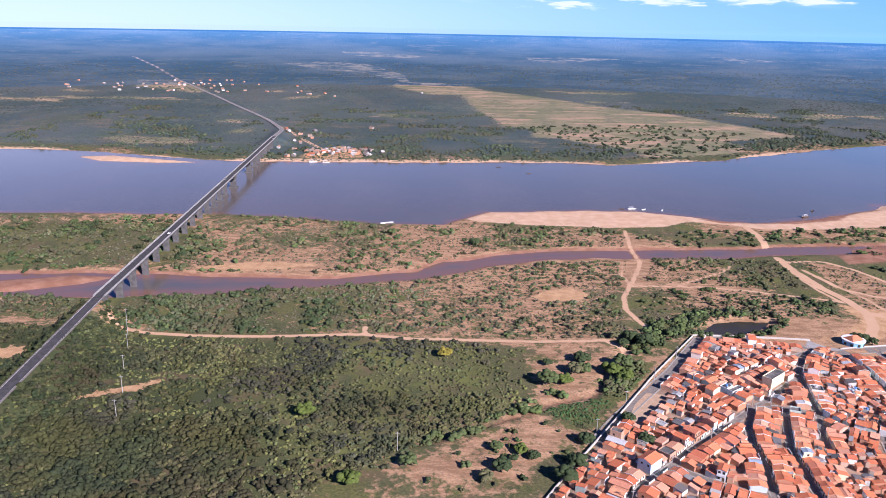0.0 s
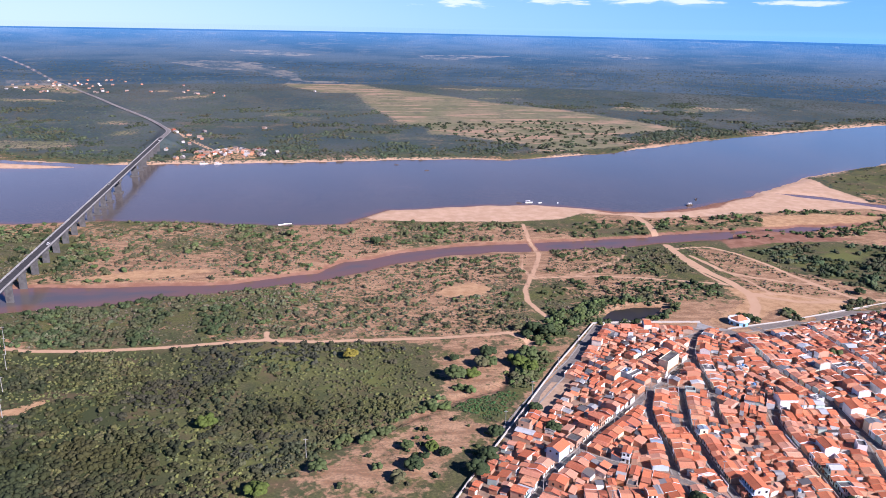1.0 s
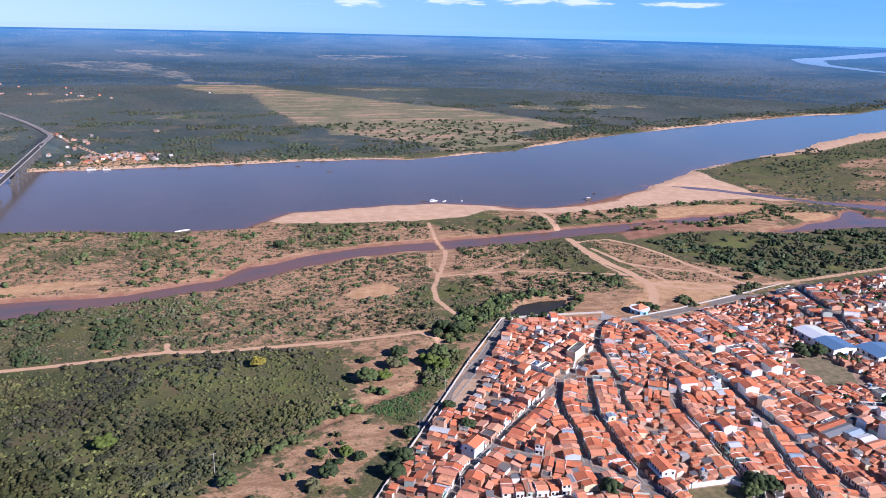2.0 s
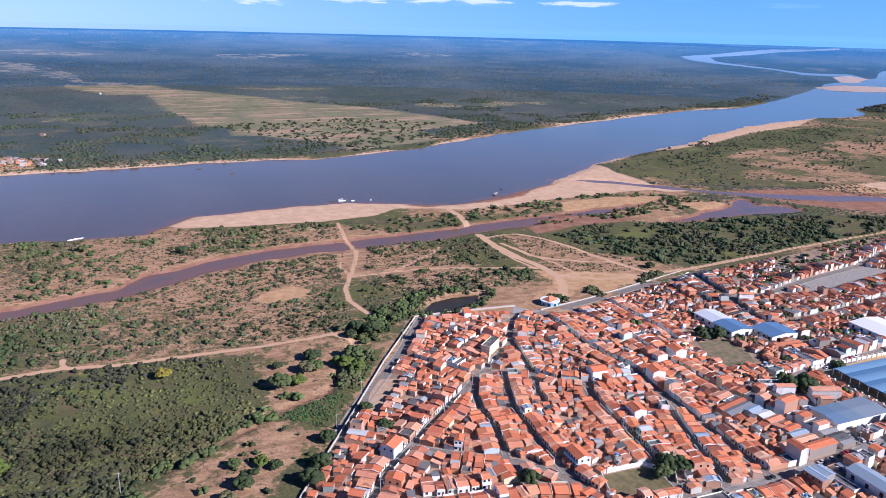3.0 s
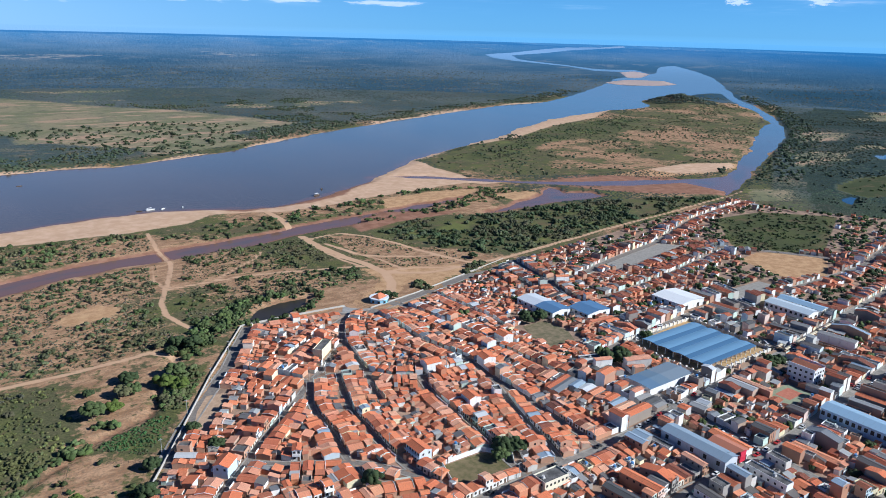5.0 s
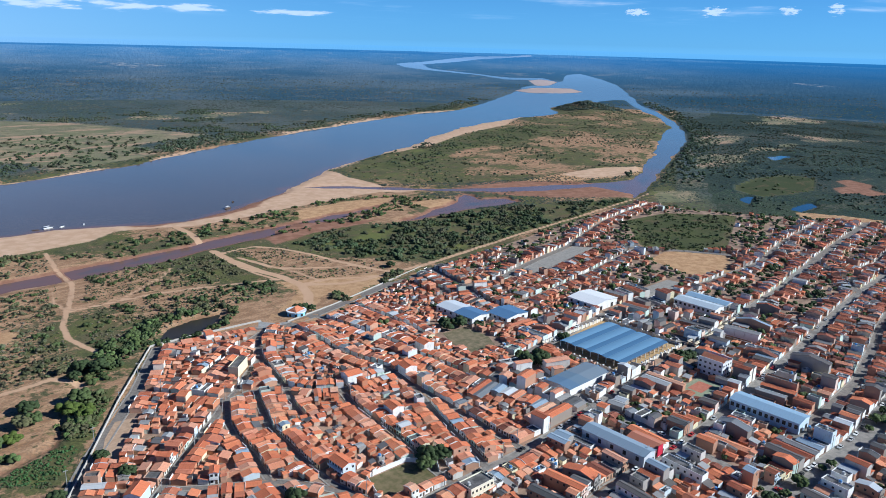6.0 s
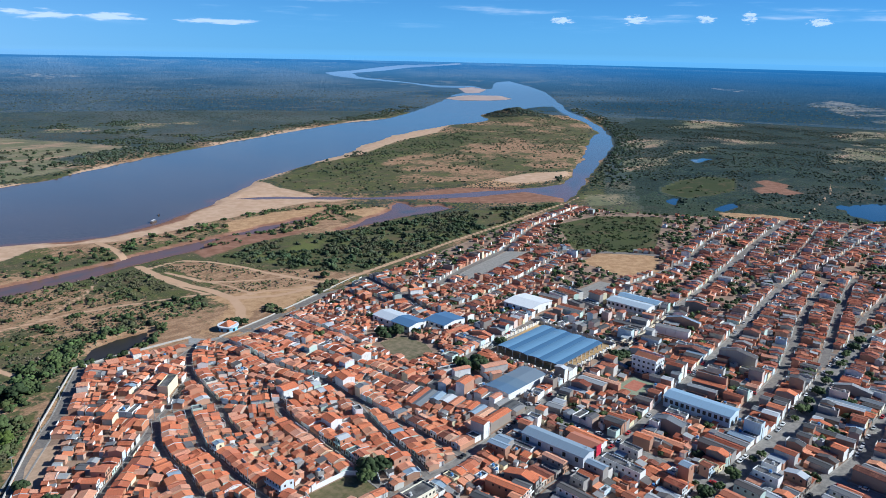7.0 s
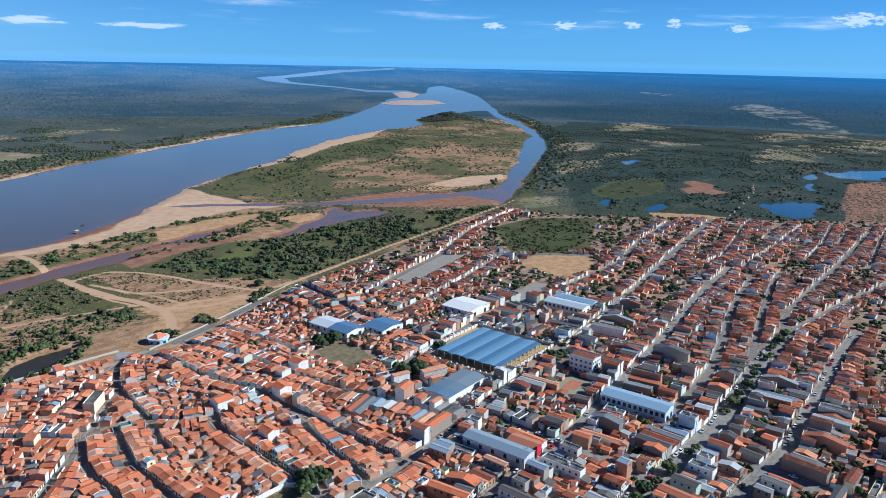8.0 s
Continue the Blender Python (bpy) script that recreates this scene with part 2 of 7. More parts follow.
STREET = mottled("worn_street", (0.19, 0.175, 0.157), (0.32, 0.29, 0.255), 0.3)
FLAT_ROOF = mottled("stained_flat_roof", (0.075, 0.072, 0.07), (0.21, 0.20, 0.19), 0.22)
CONCRETE = mottled("concrete", (0.28, 0.27, 0.255), (0.40, 0.385, 0.36), 0.3)
DARK = mottled("dark_opening", (0.02, 0.02, 0.022), (0.035, 0.033, 0.03), 1.0, 0.4, 0.5)
WOOD = mottled("painted_door", (0.10, 0.07, 0.05), (0.16, 0.11, 0.08), 2.0, 0.6)
WHITE = mottled("white_paint", (0.74, 0.73, 0.70), (0.80, 0.79, 0.77), 0.6, 0.7)
RED = mottled("red_paint", (0.55, 0.03, 0.06), (0.62, 0.05, 0.09), 0.8, 0.5)
GLASS = mottled("dark_glass", (0.02, 0.025, 0.03), (0.03, 0.035, 0.04), 1.0, 0.08, 0.5)
RUBBER = mottled("rubber", (0.02, 0.02, 0.02), (0.035, 0.035, 0.035), 4.0, 0.8)


# ---- land: outlines in metres, x east of the line of flight's start, y north ----
NEAR_BANK = [(-2600, 640), (-1200, 760), (-373, 769), (-308, 773), (-250, 778), (-175, 776), (-113, 762), (-55, 751), (0, 753), (19, 777), (49, 811),
    (123, 822), (219, 827), (267, 810), (305, 786), (337, 783), (403, 803), (512, 859), (600, 924), (612, 935), (662, 973), (760, 1019), (860, 1071),
    (936, 1099), (1075, 1190), (1275, 1295), (1575, 1385), (1805, 1390), (2150, 1590), (2490, 1690), (2570, 1690)]
FAR_BANK = [(-3000, 1250), (-1300, 1190), (-552, 1159), (-367, 1106), (-267, 1095), (-176, 1102), (-79, 1104), (2, 1115), (84, 1124), (168, 1132),
    (250, 1118), (347, 1151), (453, 1184), (566, 1259), (755, 1355), (940, 1430), (1125, 1510), (1395, 1610), (1595, 1640), (1955, 1845), (2380,
    2120), (2745, 2380), (2950, 2490)]
UPSTREAM = [(2950, 2490), (3100, 2540), (3460, 2700), (4240, 3280), (4560, 3400), (3880, 2720), (3440, 2320), (2855, 1870), (2515, 1640), (2445,
    1665), (2185, 1620)]
THIN_ARM = [(3350, 2648), (3331, 2805), (3242, 2937), (3505, 3405), (3593, 3756), (3732, 4205), (3900, 4593), (4406, 5335), (4832, 5648), (5208, 5864), (6807, 7106), (8864, 8597), (9301, 8413), (11627, 9888),
    (9934, 8390), (8188, 7407), (6987, 6778), (5590, 5757), (4564, 5140), (3960, 4370), (3810, 3982), (3635, 3531), (3464, 3137), (3553, 3034), (3687, 3039)]
EAST_ARM = [(2930, 1920), (2310, 1455), (2120, 1275), (1945, 1130), (1700, 950), (1560, 865), (1370, 775), (1177, 688), (1016, 615), (892, 562), (856,
    553), (971, 627), (1051, 667), (1149, 710), (1355, 815), (1580, 940), (1745, 1010), (1940, 1165), (2120, 1335), (2400, 1575)]
ISLAND_CHANNEL = [(524, 883), (555, 879), (606, 848), (649, 805), (691, 763), (729, 737), (800, 699), (842, 684), (903, 660), (988, 638), (945, 600),
    (883, 570), (887, 639), (806, 662), (752, 690), (710, 722), (672, 755), (634, 795), (594, 832), (546, 868), (526, 876)]
POOL = [(696, 715), (656, 680), (593, 657), (532, 640), (558, 637), (632, 641), (679, 631), (719, 634), (719, 658), (683, 673), (699, 702)]
CREEK_N = [(570, 721), (478, 709), (401, 700), (331, 692), (267, 683), (208, 675), (153, 671), (100, 665), (49, 652), (24, 635), (0, 625), (-23, 598),
    (-45, 591), (-89, 577), (-134, 577), (-181, 577), (-231, 576), (-288, 579), (-420, 560), (-900, 600)]
CREEK_S = [(565, 714), (470, 696), (387, 676), (318, 663), (255, 651), (200, 649), (147, 644), (96, 639), (46, 618), (22, 605), (-1, 591), (-23, 578),
    (-44, 571), (-86, 558), (-128, 550), (-171, 540), (-215, 531), (-264, 525), (-420, 520), (-900, 550)]
POND = [(174, 475), (194, 495), (213, 500), (235, 498), (215, 481), (186, 472)]
LAKE_A = [(1073, 248), (1140, 258), (1176, 241), (1186, 216), (1126, 197), (1077, 187), (1030, 198), (1024, 227)]
LAKE_B = [(1343, 281), (1403, 272), (1538, 292), (1507, 270), (1371, 241), (1314, 231), (1305, 247)]
LAKE_C = [(964, 388), (1048, 397), (1075, 391), (1013, 376), (962, 377)]
LAKE_D = [(1560, 285), (1700, 178), (1640, 140), (1520, 165), (1490, 236)]
LAKE_E = [(1376, 602), (1479, 624), (1467, 605), (1382, 574)]
LAKE_F = [(980, 459), (1008, 459), (968, 435), (942, 435)]
LAKE_G = [(1127, 288), (1160, 280), (1109, 265), (1088, 275)]
SANDBAR = [(18, 777), (49, 816), (124, 828), (221, 835), (269, 818), (308, 794), (363, 795), (414, 811), (517, 869), (617, 943), (642, 903), (642,
    817), (667, 758), (537, 775), (459, 767), (394, 755), (338, 751), (299, 769), (263, 777), (231, 755), (169, 746), (112, 749), (34, 760)]
SPIT = [(574, 899), (653, 976), (650, 927), (630, 865), (642, 811), (559, 849)]
SAND_ISLAND = [(837, 1057), (1075, 1205), (1325, 1325), (1610, 1405), (1395, 1265), (1175, 1190), (983, 1088), (872, 1054)]
SAND_CHANNEL = [(698, 748), (826, 722), (951, 728), (1042, 727), (1117, 688), (1021, 656), (926, 665), (794, 694)]
SAND_MID = [(512, 687), (564, 711), (629, 726), (675, 693), (583, 682), (533, 672)]
SAND_FAR = [(2528, 2235), (2759, 2324), (2857, 2276), (2911, 2223), (2742, 2022), (2593, 2009), (2465, 2078), (2477, 2162)]
SAND_TIP = [(3274, 2796), (3504, 2889), (3350, 2648), (3013, 2433), (2916, 2439)]
SAND_LEFT = [(-549, 1107), (-505, 1122), (-449, 1104), (-358, 1078), (-417, 1071), (-504, 1076)]
SAND_BANK = [(-210, 590), (-174, 606), (-141, 612), (-102, 605), (-123, 594), (-164, 586)]
MUD = [(815, 691), (883, 665), (971, 627), (862, 553), (775, 621), (740, 658)]
MUD_ISLE = [(697, 748), (798, 746), (865, 699), (951, 618), (891, 584), (828, 576), (766, 620), (724, 678)]
SAND_ISLE = [(920, 726), (1015, 730), (1099, 699), (1071, 675), (995, 661), (930, 679)]
BAR_GREEN = [(503, 753), (563, 780), (616, 778), (666, 725), (643, 697), (610, 729), (557, 726), (515, 726)]
MUD_GAP = [(395, 688), (432, 703), (470, 686), (460, 658), (430, 656), (386, 641), (371, 647)]
WET_RIM = [(277, 791), (311, 800), (354, 800), (407, 808), (485, 850), (437, 796), (376, 776), (336, 777), (299, 774)]
MUD_CREEK = [(368, 664), (426, 682), (471, 675), (511, 657), (476, 652), (419, 651), (363, 635)]
FORD_TRACK = [(186, 738), (182, 706), (178, 680), (177, 650), (175, 628), (163, 594), (151, 565), (140, 538), (136, 513), (140, 492), (145, 478)]
CROSS_TRACK = [(151, 565), (169, 567), (187, 568), (224, 565), (250, 558), (274, 550), (307, 539)]
SIDE_TRACK = [(252, 622), (239, 605), (214, 587), (190, 569)]
RIVER_TRACK = [(319, 761), (318, 720), (310, 683)]
BEACH_TRACK = [(306, 650), (304, 609), (308, 568), (314, 541), (315, 514), (306, 490), (289, 465)]
LOOP_TRACK = [(306, 636), (327, 642), (344, 641), (358, 622), (370, 588), (378, 548), (385, 523), (391, 506), (397, 494)]
MID_TRACK = [(313, 616), (322, 573), (342, 552), (363, 541), (384, 529), (389, 512)]
EAST_TRACK = [(317, 513), (343, 497), (363, 493), (393, 494), (427, 493), (490, 501), (586, 515), (696, 526), (843, 545), (901, 555)]
LONG_TRACK = [(-225, 466), (-198, 456), (-167, 453), (-128, 453), (-91, 456), (-52, 460), (-19, 454), (16, 454), (52, 453), (88, 454), (109, 457)]
SPUR = [(-51, 461), (-52, 472)]
WALL_TRACK = [(109, 457), (120, 443), (110, 421), (101, 406)]
DIRT_LOT = [(302, 534), (318, 526), (343, 516), (395, 494), (396, 484), (354, 476), (329, 466), (314, 480), (287, 459), (270, 459), (255, 463), (283, 484), (304, 500)]
BARE_PATCH = [(-199, 363), (-193, 372), (-182, 377), (-170, 382), (-163, 391), (-161, 386), (-168, 376), (-177, 371), (-190, 368)]
BARE_HILL = [(69, 536), (84, 551), (102, 559), (117, 545), (106, 531), (80, 527)]
BARE_PLOT = [(-32, 305), (-14, 316), (24, 326), (42, 343), (61, 353), (75, 334), (63, 312), (41, 291), (21, 287), (-24, 290)]
BARE_WEST = [(-268, 431), (-255, 428), (-251, 449), (-263, 469), (-258, 465), (-244, 442), (-245, 430), (-254, 417), (-262, 413), (-300, 405), (-300, 416)]
GARDEN = [(57, 359), (61, 366), (78, 371), (89, 376), (96, 371), (89, 358), (75, 343)]
DITCH = [(152, 470), (146, 462), (131, 457), (118, 441), (99, 403), (87, 380), (70, 374), (59, 370), (48, 360), (30, 349), (14, 341), (-3, 330), (-17,
    325)]
MARSH = [(91, 381), (98, 396), (111, 418), (127, 423), (125, 411), (104, 377)]
RUT_A = [(301, 623), (300, 590), (302, 560), (307, 536)]
RUT_B = [(319, 597), (326, 566), (331, 545), (333, 513)]
FOOT_TRACK = [(159, 631), (151, 596), (151, 570)]
CAR_TRACK = [(319, 515), (344, 513), (363, 502), (384, 492)]
FIELD = [(43, 2208), (76, 1809), (104, 1667), (117, 1530), (175, 1490), (163, 1384), (215, 1373), (256, 1314), (314, 1261), (320, 1186), (371, 1187),
    (478, 1239), (519, 1269), (523, 1321), (516, 1382), (699, 1456), (636, 1614), (536, 1814), (428, 1919), (327, 2101), (191, 2299), (117, 2387), (31, 2623), (-166, 2655), (-178, 2468), (-54, 2214)]
FIELD_FAR = [(-794, 3688), (-637, 3936), (-402, 3808), (-169, 3040), (-117, 2566), (-329, 3105), (-525, 3228), (-663, 3506)]
FIELD_BANDS = [[(-756, 5362), (-491, 5377), (-76, 4650), (-281, 4500), (-563, 4700)], [(500, 4850), (767, 5000), (1150, 4950), (674, 4300), (494, 4300)],
               [(1909, 5750), (2102, 5550), (2149, 4920), (1785, 4650)], [(5081, 2142), (4918, 1871), (4678, 1564), (4578, 1741)]]
LUSH = [(-700, 520), (-235, 456), (-197, 454), (-128, 451), (-51, 456), (16, 450), (53, 438), (54, 389), (38, 358), (11, 338), (-34, 305), (-54, 290),
    (-60, 150), (-400, 120), (-700, 250)]
SCRUB = [(-600, 560), (-259, 513), (-213, 526), (-127, 544), (-44, 565), (8, 585), (55, 613), (124, 629), (165, 634), (143, 562), (129, 492), (137,
    471), (108, 460), (52, 456), (-52, 464), (-169, 457), (-239, 466)]
THICKET = [(380, 627), (462, 653), (528, 622), (619, 628), (749, 592), (834, 548), (701, 530), (586, 515), (486, 497), (426, 506), (389, 554)]
SCRUB_EAST = [(220, 561), (263, 558), (301, 532), (291, 505), (239, 508), (198, 488), (165, 469), (142, 448), (141, 491), (158, 560)]
SCRUB_MID = [(189, 644), (235, 652), (303, 641), (307, 571), (266, 564), (206, 576), (168, 577)]
BANKS = [(-700, 620), (-700, 720), (-367, 757), (-304, 761), (-172, 764), (-55, 740), (23, 752), (112, 745), (189, 732), (171, 677), (101, 672), (49,
    658), (19, 640), (-19, 601), (-90, 584), (-182, 581), (-291, 587)]
BANKS_EAST = [(186, 706), (269, 744), (317, 738), (409, 760), (501, 786), (577, 774), (656, 693), (533, 672), (420, 658), (326, 676), (243, 675)]
ISLAND = [(681, 963), (854, 1053), (1075, 1145), (1380, 1270), (1735, 1355), (2185, 1620), (2400, 1575), (1910, 1150), (1560, 930), (1148, 710), (963,
    725), (821, 739), (710, 784), (622, 843)]
WETLAND = [(1520, 835), (1171, 618), (1064, 504), (1344, 498), (1136, 393), (935, 394), (875, 479), (884, 544)]
MEADOW = [(1025, 493), (1071, 512), (1151, 524), (1224, 505), (1240, 480), (1233, 462), (1134, 418), (1062, 426), (1011, 443)]
BROWN_FIELD = [(1128, 384), (1168, 410), (1204, 401), (1236, 430), (1266, 421), (1246, 378), (1206, 372), (1182, 338), (1146, 350), (1152, 372)]
FIELD_STRIP = [(948, 375), (975, 329), (987, 276), (943, 310), (919, 356)]
EAST_PATH = [(1385, 350), (1210, 310), (1070, 291), (975, 283)]
GREEN_FIELD = [(732, 481), (807, 473), (866, 411), (710, 346), (658, 367), (648, 407)]
DIRT_FIELD = [(610, 374), (646, 379), (676, 358), (682, 329), (633, 305), (594, 320)]
PLAZA = [(486, 430), (591, 448), (604, 433), (492, 413)]
PAVED_LOT = [(520, 330), (567, 329), (569, 313), (513, 310)]
TOWN = [(52, 288), (172, 462), (247, 458), (270, 436), (308, 447), (374, 466), (428, 481), (574, 500), (693, 519), (850, 528), (848, 465), (886, 405),
    (971, 280), (1062, 160), (1150, 20), (1100, -140), (300, -140), (150, 100), (20, 230)]
RED_FIELD = [(1060, 168), (1417, 208), (1510, 165), (1500, 110), (1070, 90)]
CLEAR_A = [(1540, 835), (1665, 865), (1705, 805), (1575, 755), (1460, 770)]
CLEAR_B = [(2225, 1000), (2436, 1030), (2287, 845), (2199, 822)]
CLEAR_C = [(3592, 1041), (4225, 1114), (3639, 741), (2969, 499), (2522, 363), (2467, 413), (2869, 632)]
CLEAR_D = [(1735, 444), (1827, 401), (1734, 318), (1684, 319), (1690, 403)]
CLEAR_E = [(922, 557), (968, 528), (915, 487), (852, 511)]
CLEAR_F = [(1864, 785), (1858, 679), (1873, 590), (1770, 640)]
CLEAR_G = [(-593, 1284), (-568, 1310), (-432, 1292), (-420, 1228), (-527, 1226)]
CLEAR_H = [(-400, 1361), (-398, 1414), (-373, 1440), (-362, 1376)]
CLEAR_I = [(-462, 1513), (-456, 1556), (-420, 1566), (-412, 1509)]
CLEAR_J = [(-430, 1979), (-421, 2050), (-350, 2140), (-345, 2049)]
CLEAR_K = [(-1075, 2105), (-1080, 2200), (-984, 2120), (-1000, 2090)]
CLEAR_L = [(-1130, 1915), (-961, 1896), (-936, 1822), (-1110, 1850)]
CLEAR_M = [(-160, 1650), (-150, 1700), (-100, 1712), (-105, 1655)]
VILLAGE = [(-223, 1130), (-215, 1195), (-172, 1240), (-140, 1210), (-122, 1136), (-187, 1112)]
ROADSIDE = [(-933, 2293), (-1040, 2560), (-918, 2580), (-686, 2186), (-703, 2128), (-812, 2203)]
ISLE_GREEN = [(690, 940), (858, 1021), (1025, 1100), (1219, 1192), (1401, 1222), (1501, 1199), (1249, 1057), (1091, 1038), (954, 998), (793, 900)]
ISLE_DRY = [(857, 881), (979, 933), (1177, 996), (1311, 990), (1396, 947), (1384, 868), (1194, 765), (1050, 735), (928, 744), (842, 771)]
TRACK_LAND = [(310, 653), (352, 645), (371, 611), (389, 568), (404, 504), (315, 516), (318, 546), (313, 591)]
LOT_EDGE = [(298, 467), (344, 489), (388, 495), (410, 493), (364, 471), (314, 459)]
BANK_WEST = [(-620, 640), (-620, 740), (-474, 703), (-395, 728), (-262, 742), (-202, 661), (-218, 610), (-279, 589), (-385, 560)]
BRAID_A = [(459, 750), (533, 760), (606, 743), (561, 719), (484, 714), (437, 705)]
BRAID_B = [(592, 705), (646, 699), (661, 670), (599, 664)]
MUD_WEST = [(-374, 543), (-345, 558), (-299, 572), (-263, 570), (-284, 552), (-325, 533), (-360, 520)]
RIVER = NEAR_BANK + FAR_BANK[::-1]
CREEK = CREEK_N + CREEK_S[::-1]
WATERS = [RIVER, UPSTREAM, THIN_ARM, EAST_ARM, ISLAND_CHANNEL, POOL, CREEK]
STILL = [POND, LAKE_A, LAKE_B, LAKE_C, LAKE_D, LAKE_E, LAKE_F, LAKE_G]
BARS = [MUD_GAP, SAND_FAR, SAND_TIP, SAND_LEFT, MUD_WEST]
SANDS = [SANDBAR, SPIT, SAND_ISLAND, SAND_FAR, SAND_TIP, SAND_LEFT, SAND_ISLE]
TRACKS = [(FORD_TRACK, 2.0), (CROSS_TRACK, 2.0), (SIDE_TRACK, 1.5), (RIVER_TRACK, 3.6), (BEACH_TRACK, 3.8), (LOOP_TRACK, 2.2),
          (MID_TRACK, 2.0), (EAST_TRACK, 2.6), (EAST_PATH, 1.7), ([(-319, 1443), (-288, 1395), (-243, 1292), (-203, 1212), (-178, 1165)], 4.0), (LONG_TRACK, 2.0), (SPUR, 1.8), (CAR_TRACK, 2.0), (RUT_A, 1.5), (RUT_B, 1.4), (FOOT_TRACK, 1.2), (WALL_TRACK, 2.4)]
FAR_LINE = [(-890, 2540), (-1242, 3267), (-1701, 4149)]
BARES = [FIELD_STRIP, DIRT_LOT, BARE_PATCH, BARE_HILL, BARE_WEST, DIRT_FIELD, SAND_CHANNEL, SAND_BANK, BRAID_A, BRAID_B, VILLAGE]
EYE_Z, NEAR_R, FAR_R = 196.0, 2600.0, 4900.0


def to_lines(x, y, line, closed, reach):
    """Distance of points to a line, only where it is under reach."""
    pts = np.array(line, float)
    a, b = (pts, np.roll(pts, -1, 0)) if closed else (pts[:-1], pts[1:])
    best = np.full(x.shape, 1e9)
    r = np.asarray(reach)
    m = ((x > pts[:, 0].min() - r) & (x < pts[:, 0].max() + r) & (y > pts[:, 1].min() - r) & (y < pts[:, 1].max() + r))
    px, py = x[m], y[m]
    d2 = np.full(px.shape, 1e18)
    inside = np.zeros(px.shape, bool)
    for (ax, ay), (bx, by) in zip(a, b):
        dx, dy = bx - ax, by - ay
        k = np.clip(((px - ax) * dx + (py - ay) * dy) / (dx * dx + dy * dy + 1e-9), 0, 1)
        d2 = np.minimum(d2, (px - ax - k * dx) ** 2 + (py - ay - k * dy) ** 2)
        if closed and dy:
            inside ^= ((ay > py) != (by > py)) & (px < dx * (py - ay) / dy + ax)
    d = np.sqrt(d2)
    best[m] = np.where(inside, -d, d) if closed else d
    return best


def nearest(x, y, shapes, reach):
    best = np.full(x.shape, 1e9)
    for s in shapes:
        best = np.minimum(best, to_lines(x, y, s, True, reach))
    return best


def lattice(x, y, cell, seed):
    """Smooth random field from 0 to 1."""
    u, v = x / cell, y / cell
    i, j = np.floor(u).astype(np.int64), np.floor(v).astype(np.int64)
    f, g = u - i, v - j
    f, g = f * f * (3 - 2 * f), g * g * (3 - 2 * g)

    def h(a, b):
        k = (a * 374761393 + b * 668265263 + seed * 974634541) & 0x7FFFFFFF
        k = ((k ^ (k >> 13)) * 1274126177) & 0x7FFFFFFF
        return ((k ^ (k >> 16)) & 0xFFFF) / 65535.0

    return (h(i, j) * (1 - f) + h(i + 1, j) * f) * (1 - g) + (h(i, j + 1) * (1 - f) + h(i + 1, j + 1) * f) * g


def shore_of(x, y):
    """Metres from the water's edge, positive on land, scaled down far off."""
    r = np.hypot(x, y)
    scale = np.maximum(1.0, r / 700)
    wig = (lattice(x, y, 23, 3) - 0.5) * 5 + (lattice(x, y, 60, 4) - 0.5) * 5
    s = nearest(x, y, WATERS, 60 * scale) + wig * np.clip(scale, 1, 1.6)
    ragged = np.where(x > 600, (lattice(x, y, 42, 5) - 0.4) * 34, 0.0)
    s = np.minimum(s, nearest(x, y, STILL, 40 * scale) + wig + ragged)
    s = np.maximum(s, -nearest(x, y, BARS, 40 * scale))
    s = np.maximum(s, 3.2 - to_lines(x, y, FORD_TRACK, False, 30))
    return np.clip(s / scale, -40, 60)


def lift(x, y, z):
    """Beyond the near land the plain is drawn together and rises gently to the horizon."""
    r = np.hypot(x, y)
    rr = np.where(r > NEAR_R, NEAR_R + (FAR_R - NEAR_R) * (1 - np.exp(-(r - NEAR_R) / (FAR_R - NEAR_R))), r)
    k = rr / np.maximum(r, 1)
    return x * k, y * k, np.where(r > NEAR_R, EYE_Z * (1 - k) + z * k, z)


def height(x, y, s):
    """Ground height from the distance to the water, with a wooded knoll on the island and an embankment under the road."""
    bank = np.clip(s / 7.0, 0, 1)
    z = np.where(s > 0, -2.0 + 2.0 * bank * bank * (3 - 2 * bank), -2.0 + np.maximum(s * 0.12, -3))
    z = z + np.clip(s / 12, 0, 1) * ((lattice(x, y, 30, 1) - 0.5) * 0.9 + (lattice(x, y, 9, 2) - 0.5) * 0.35)
    z = z - 1.6 * np.exp(-(np.minimum(to_lines(x, y, DITCH, False, 30), 30) / 2.4) ** 2)
    town = to_lines(x, y, TOWN, True, 40)
    z = np.where(town < 0, 0.0, np.where(town < 15, z * np.clip(town / 15, 0, 1), z))
    z = z + 24 * np.exp(-((x - 1985) ** 2 + (y - 1455) ** 2) / 75.0 ** 2) + 10 * np.exp(-((x - 1880) ** 2 + (y - 1330) ** 2) / 80.0 ** 2)
    off = np.abs(x + 226 + 0.061 * (y - 300))
    top = np.interp(y, [150, 300, 440, 478, 486], [4, 8.2, 12.9, 14.0, 0.0])
    ramp = np.clip(top - np.maximum(off - 5.2, 0) * 0.8, 0, 99)
    z = np.where((off < 40) & (y < 486) & (y > -200), np.maximum(z, ramp), z)
    far_top = np.interp(y, [1228, 1240, 1330, 1420, 1500], [0, 13.4, 9, 3.4, 0])
    off2 = np.abs(x - np.interp(y, [1240, 1330, 1400, 1470, 1560], [-284, -295, -306, -331, -369]))
    ramp2 = np.clip(far_top - np.maximum(off2 - 7, 0) * 0.5, 0, 99)
    return np.where((off2 < 40) & (y > 1228) & (y < 1500), np.maximum(z, ramp2), z)


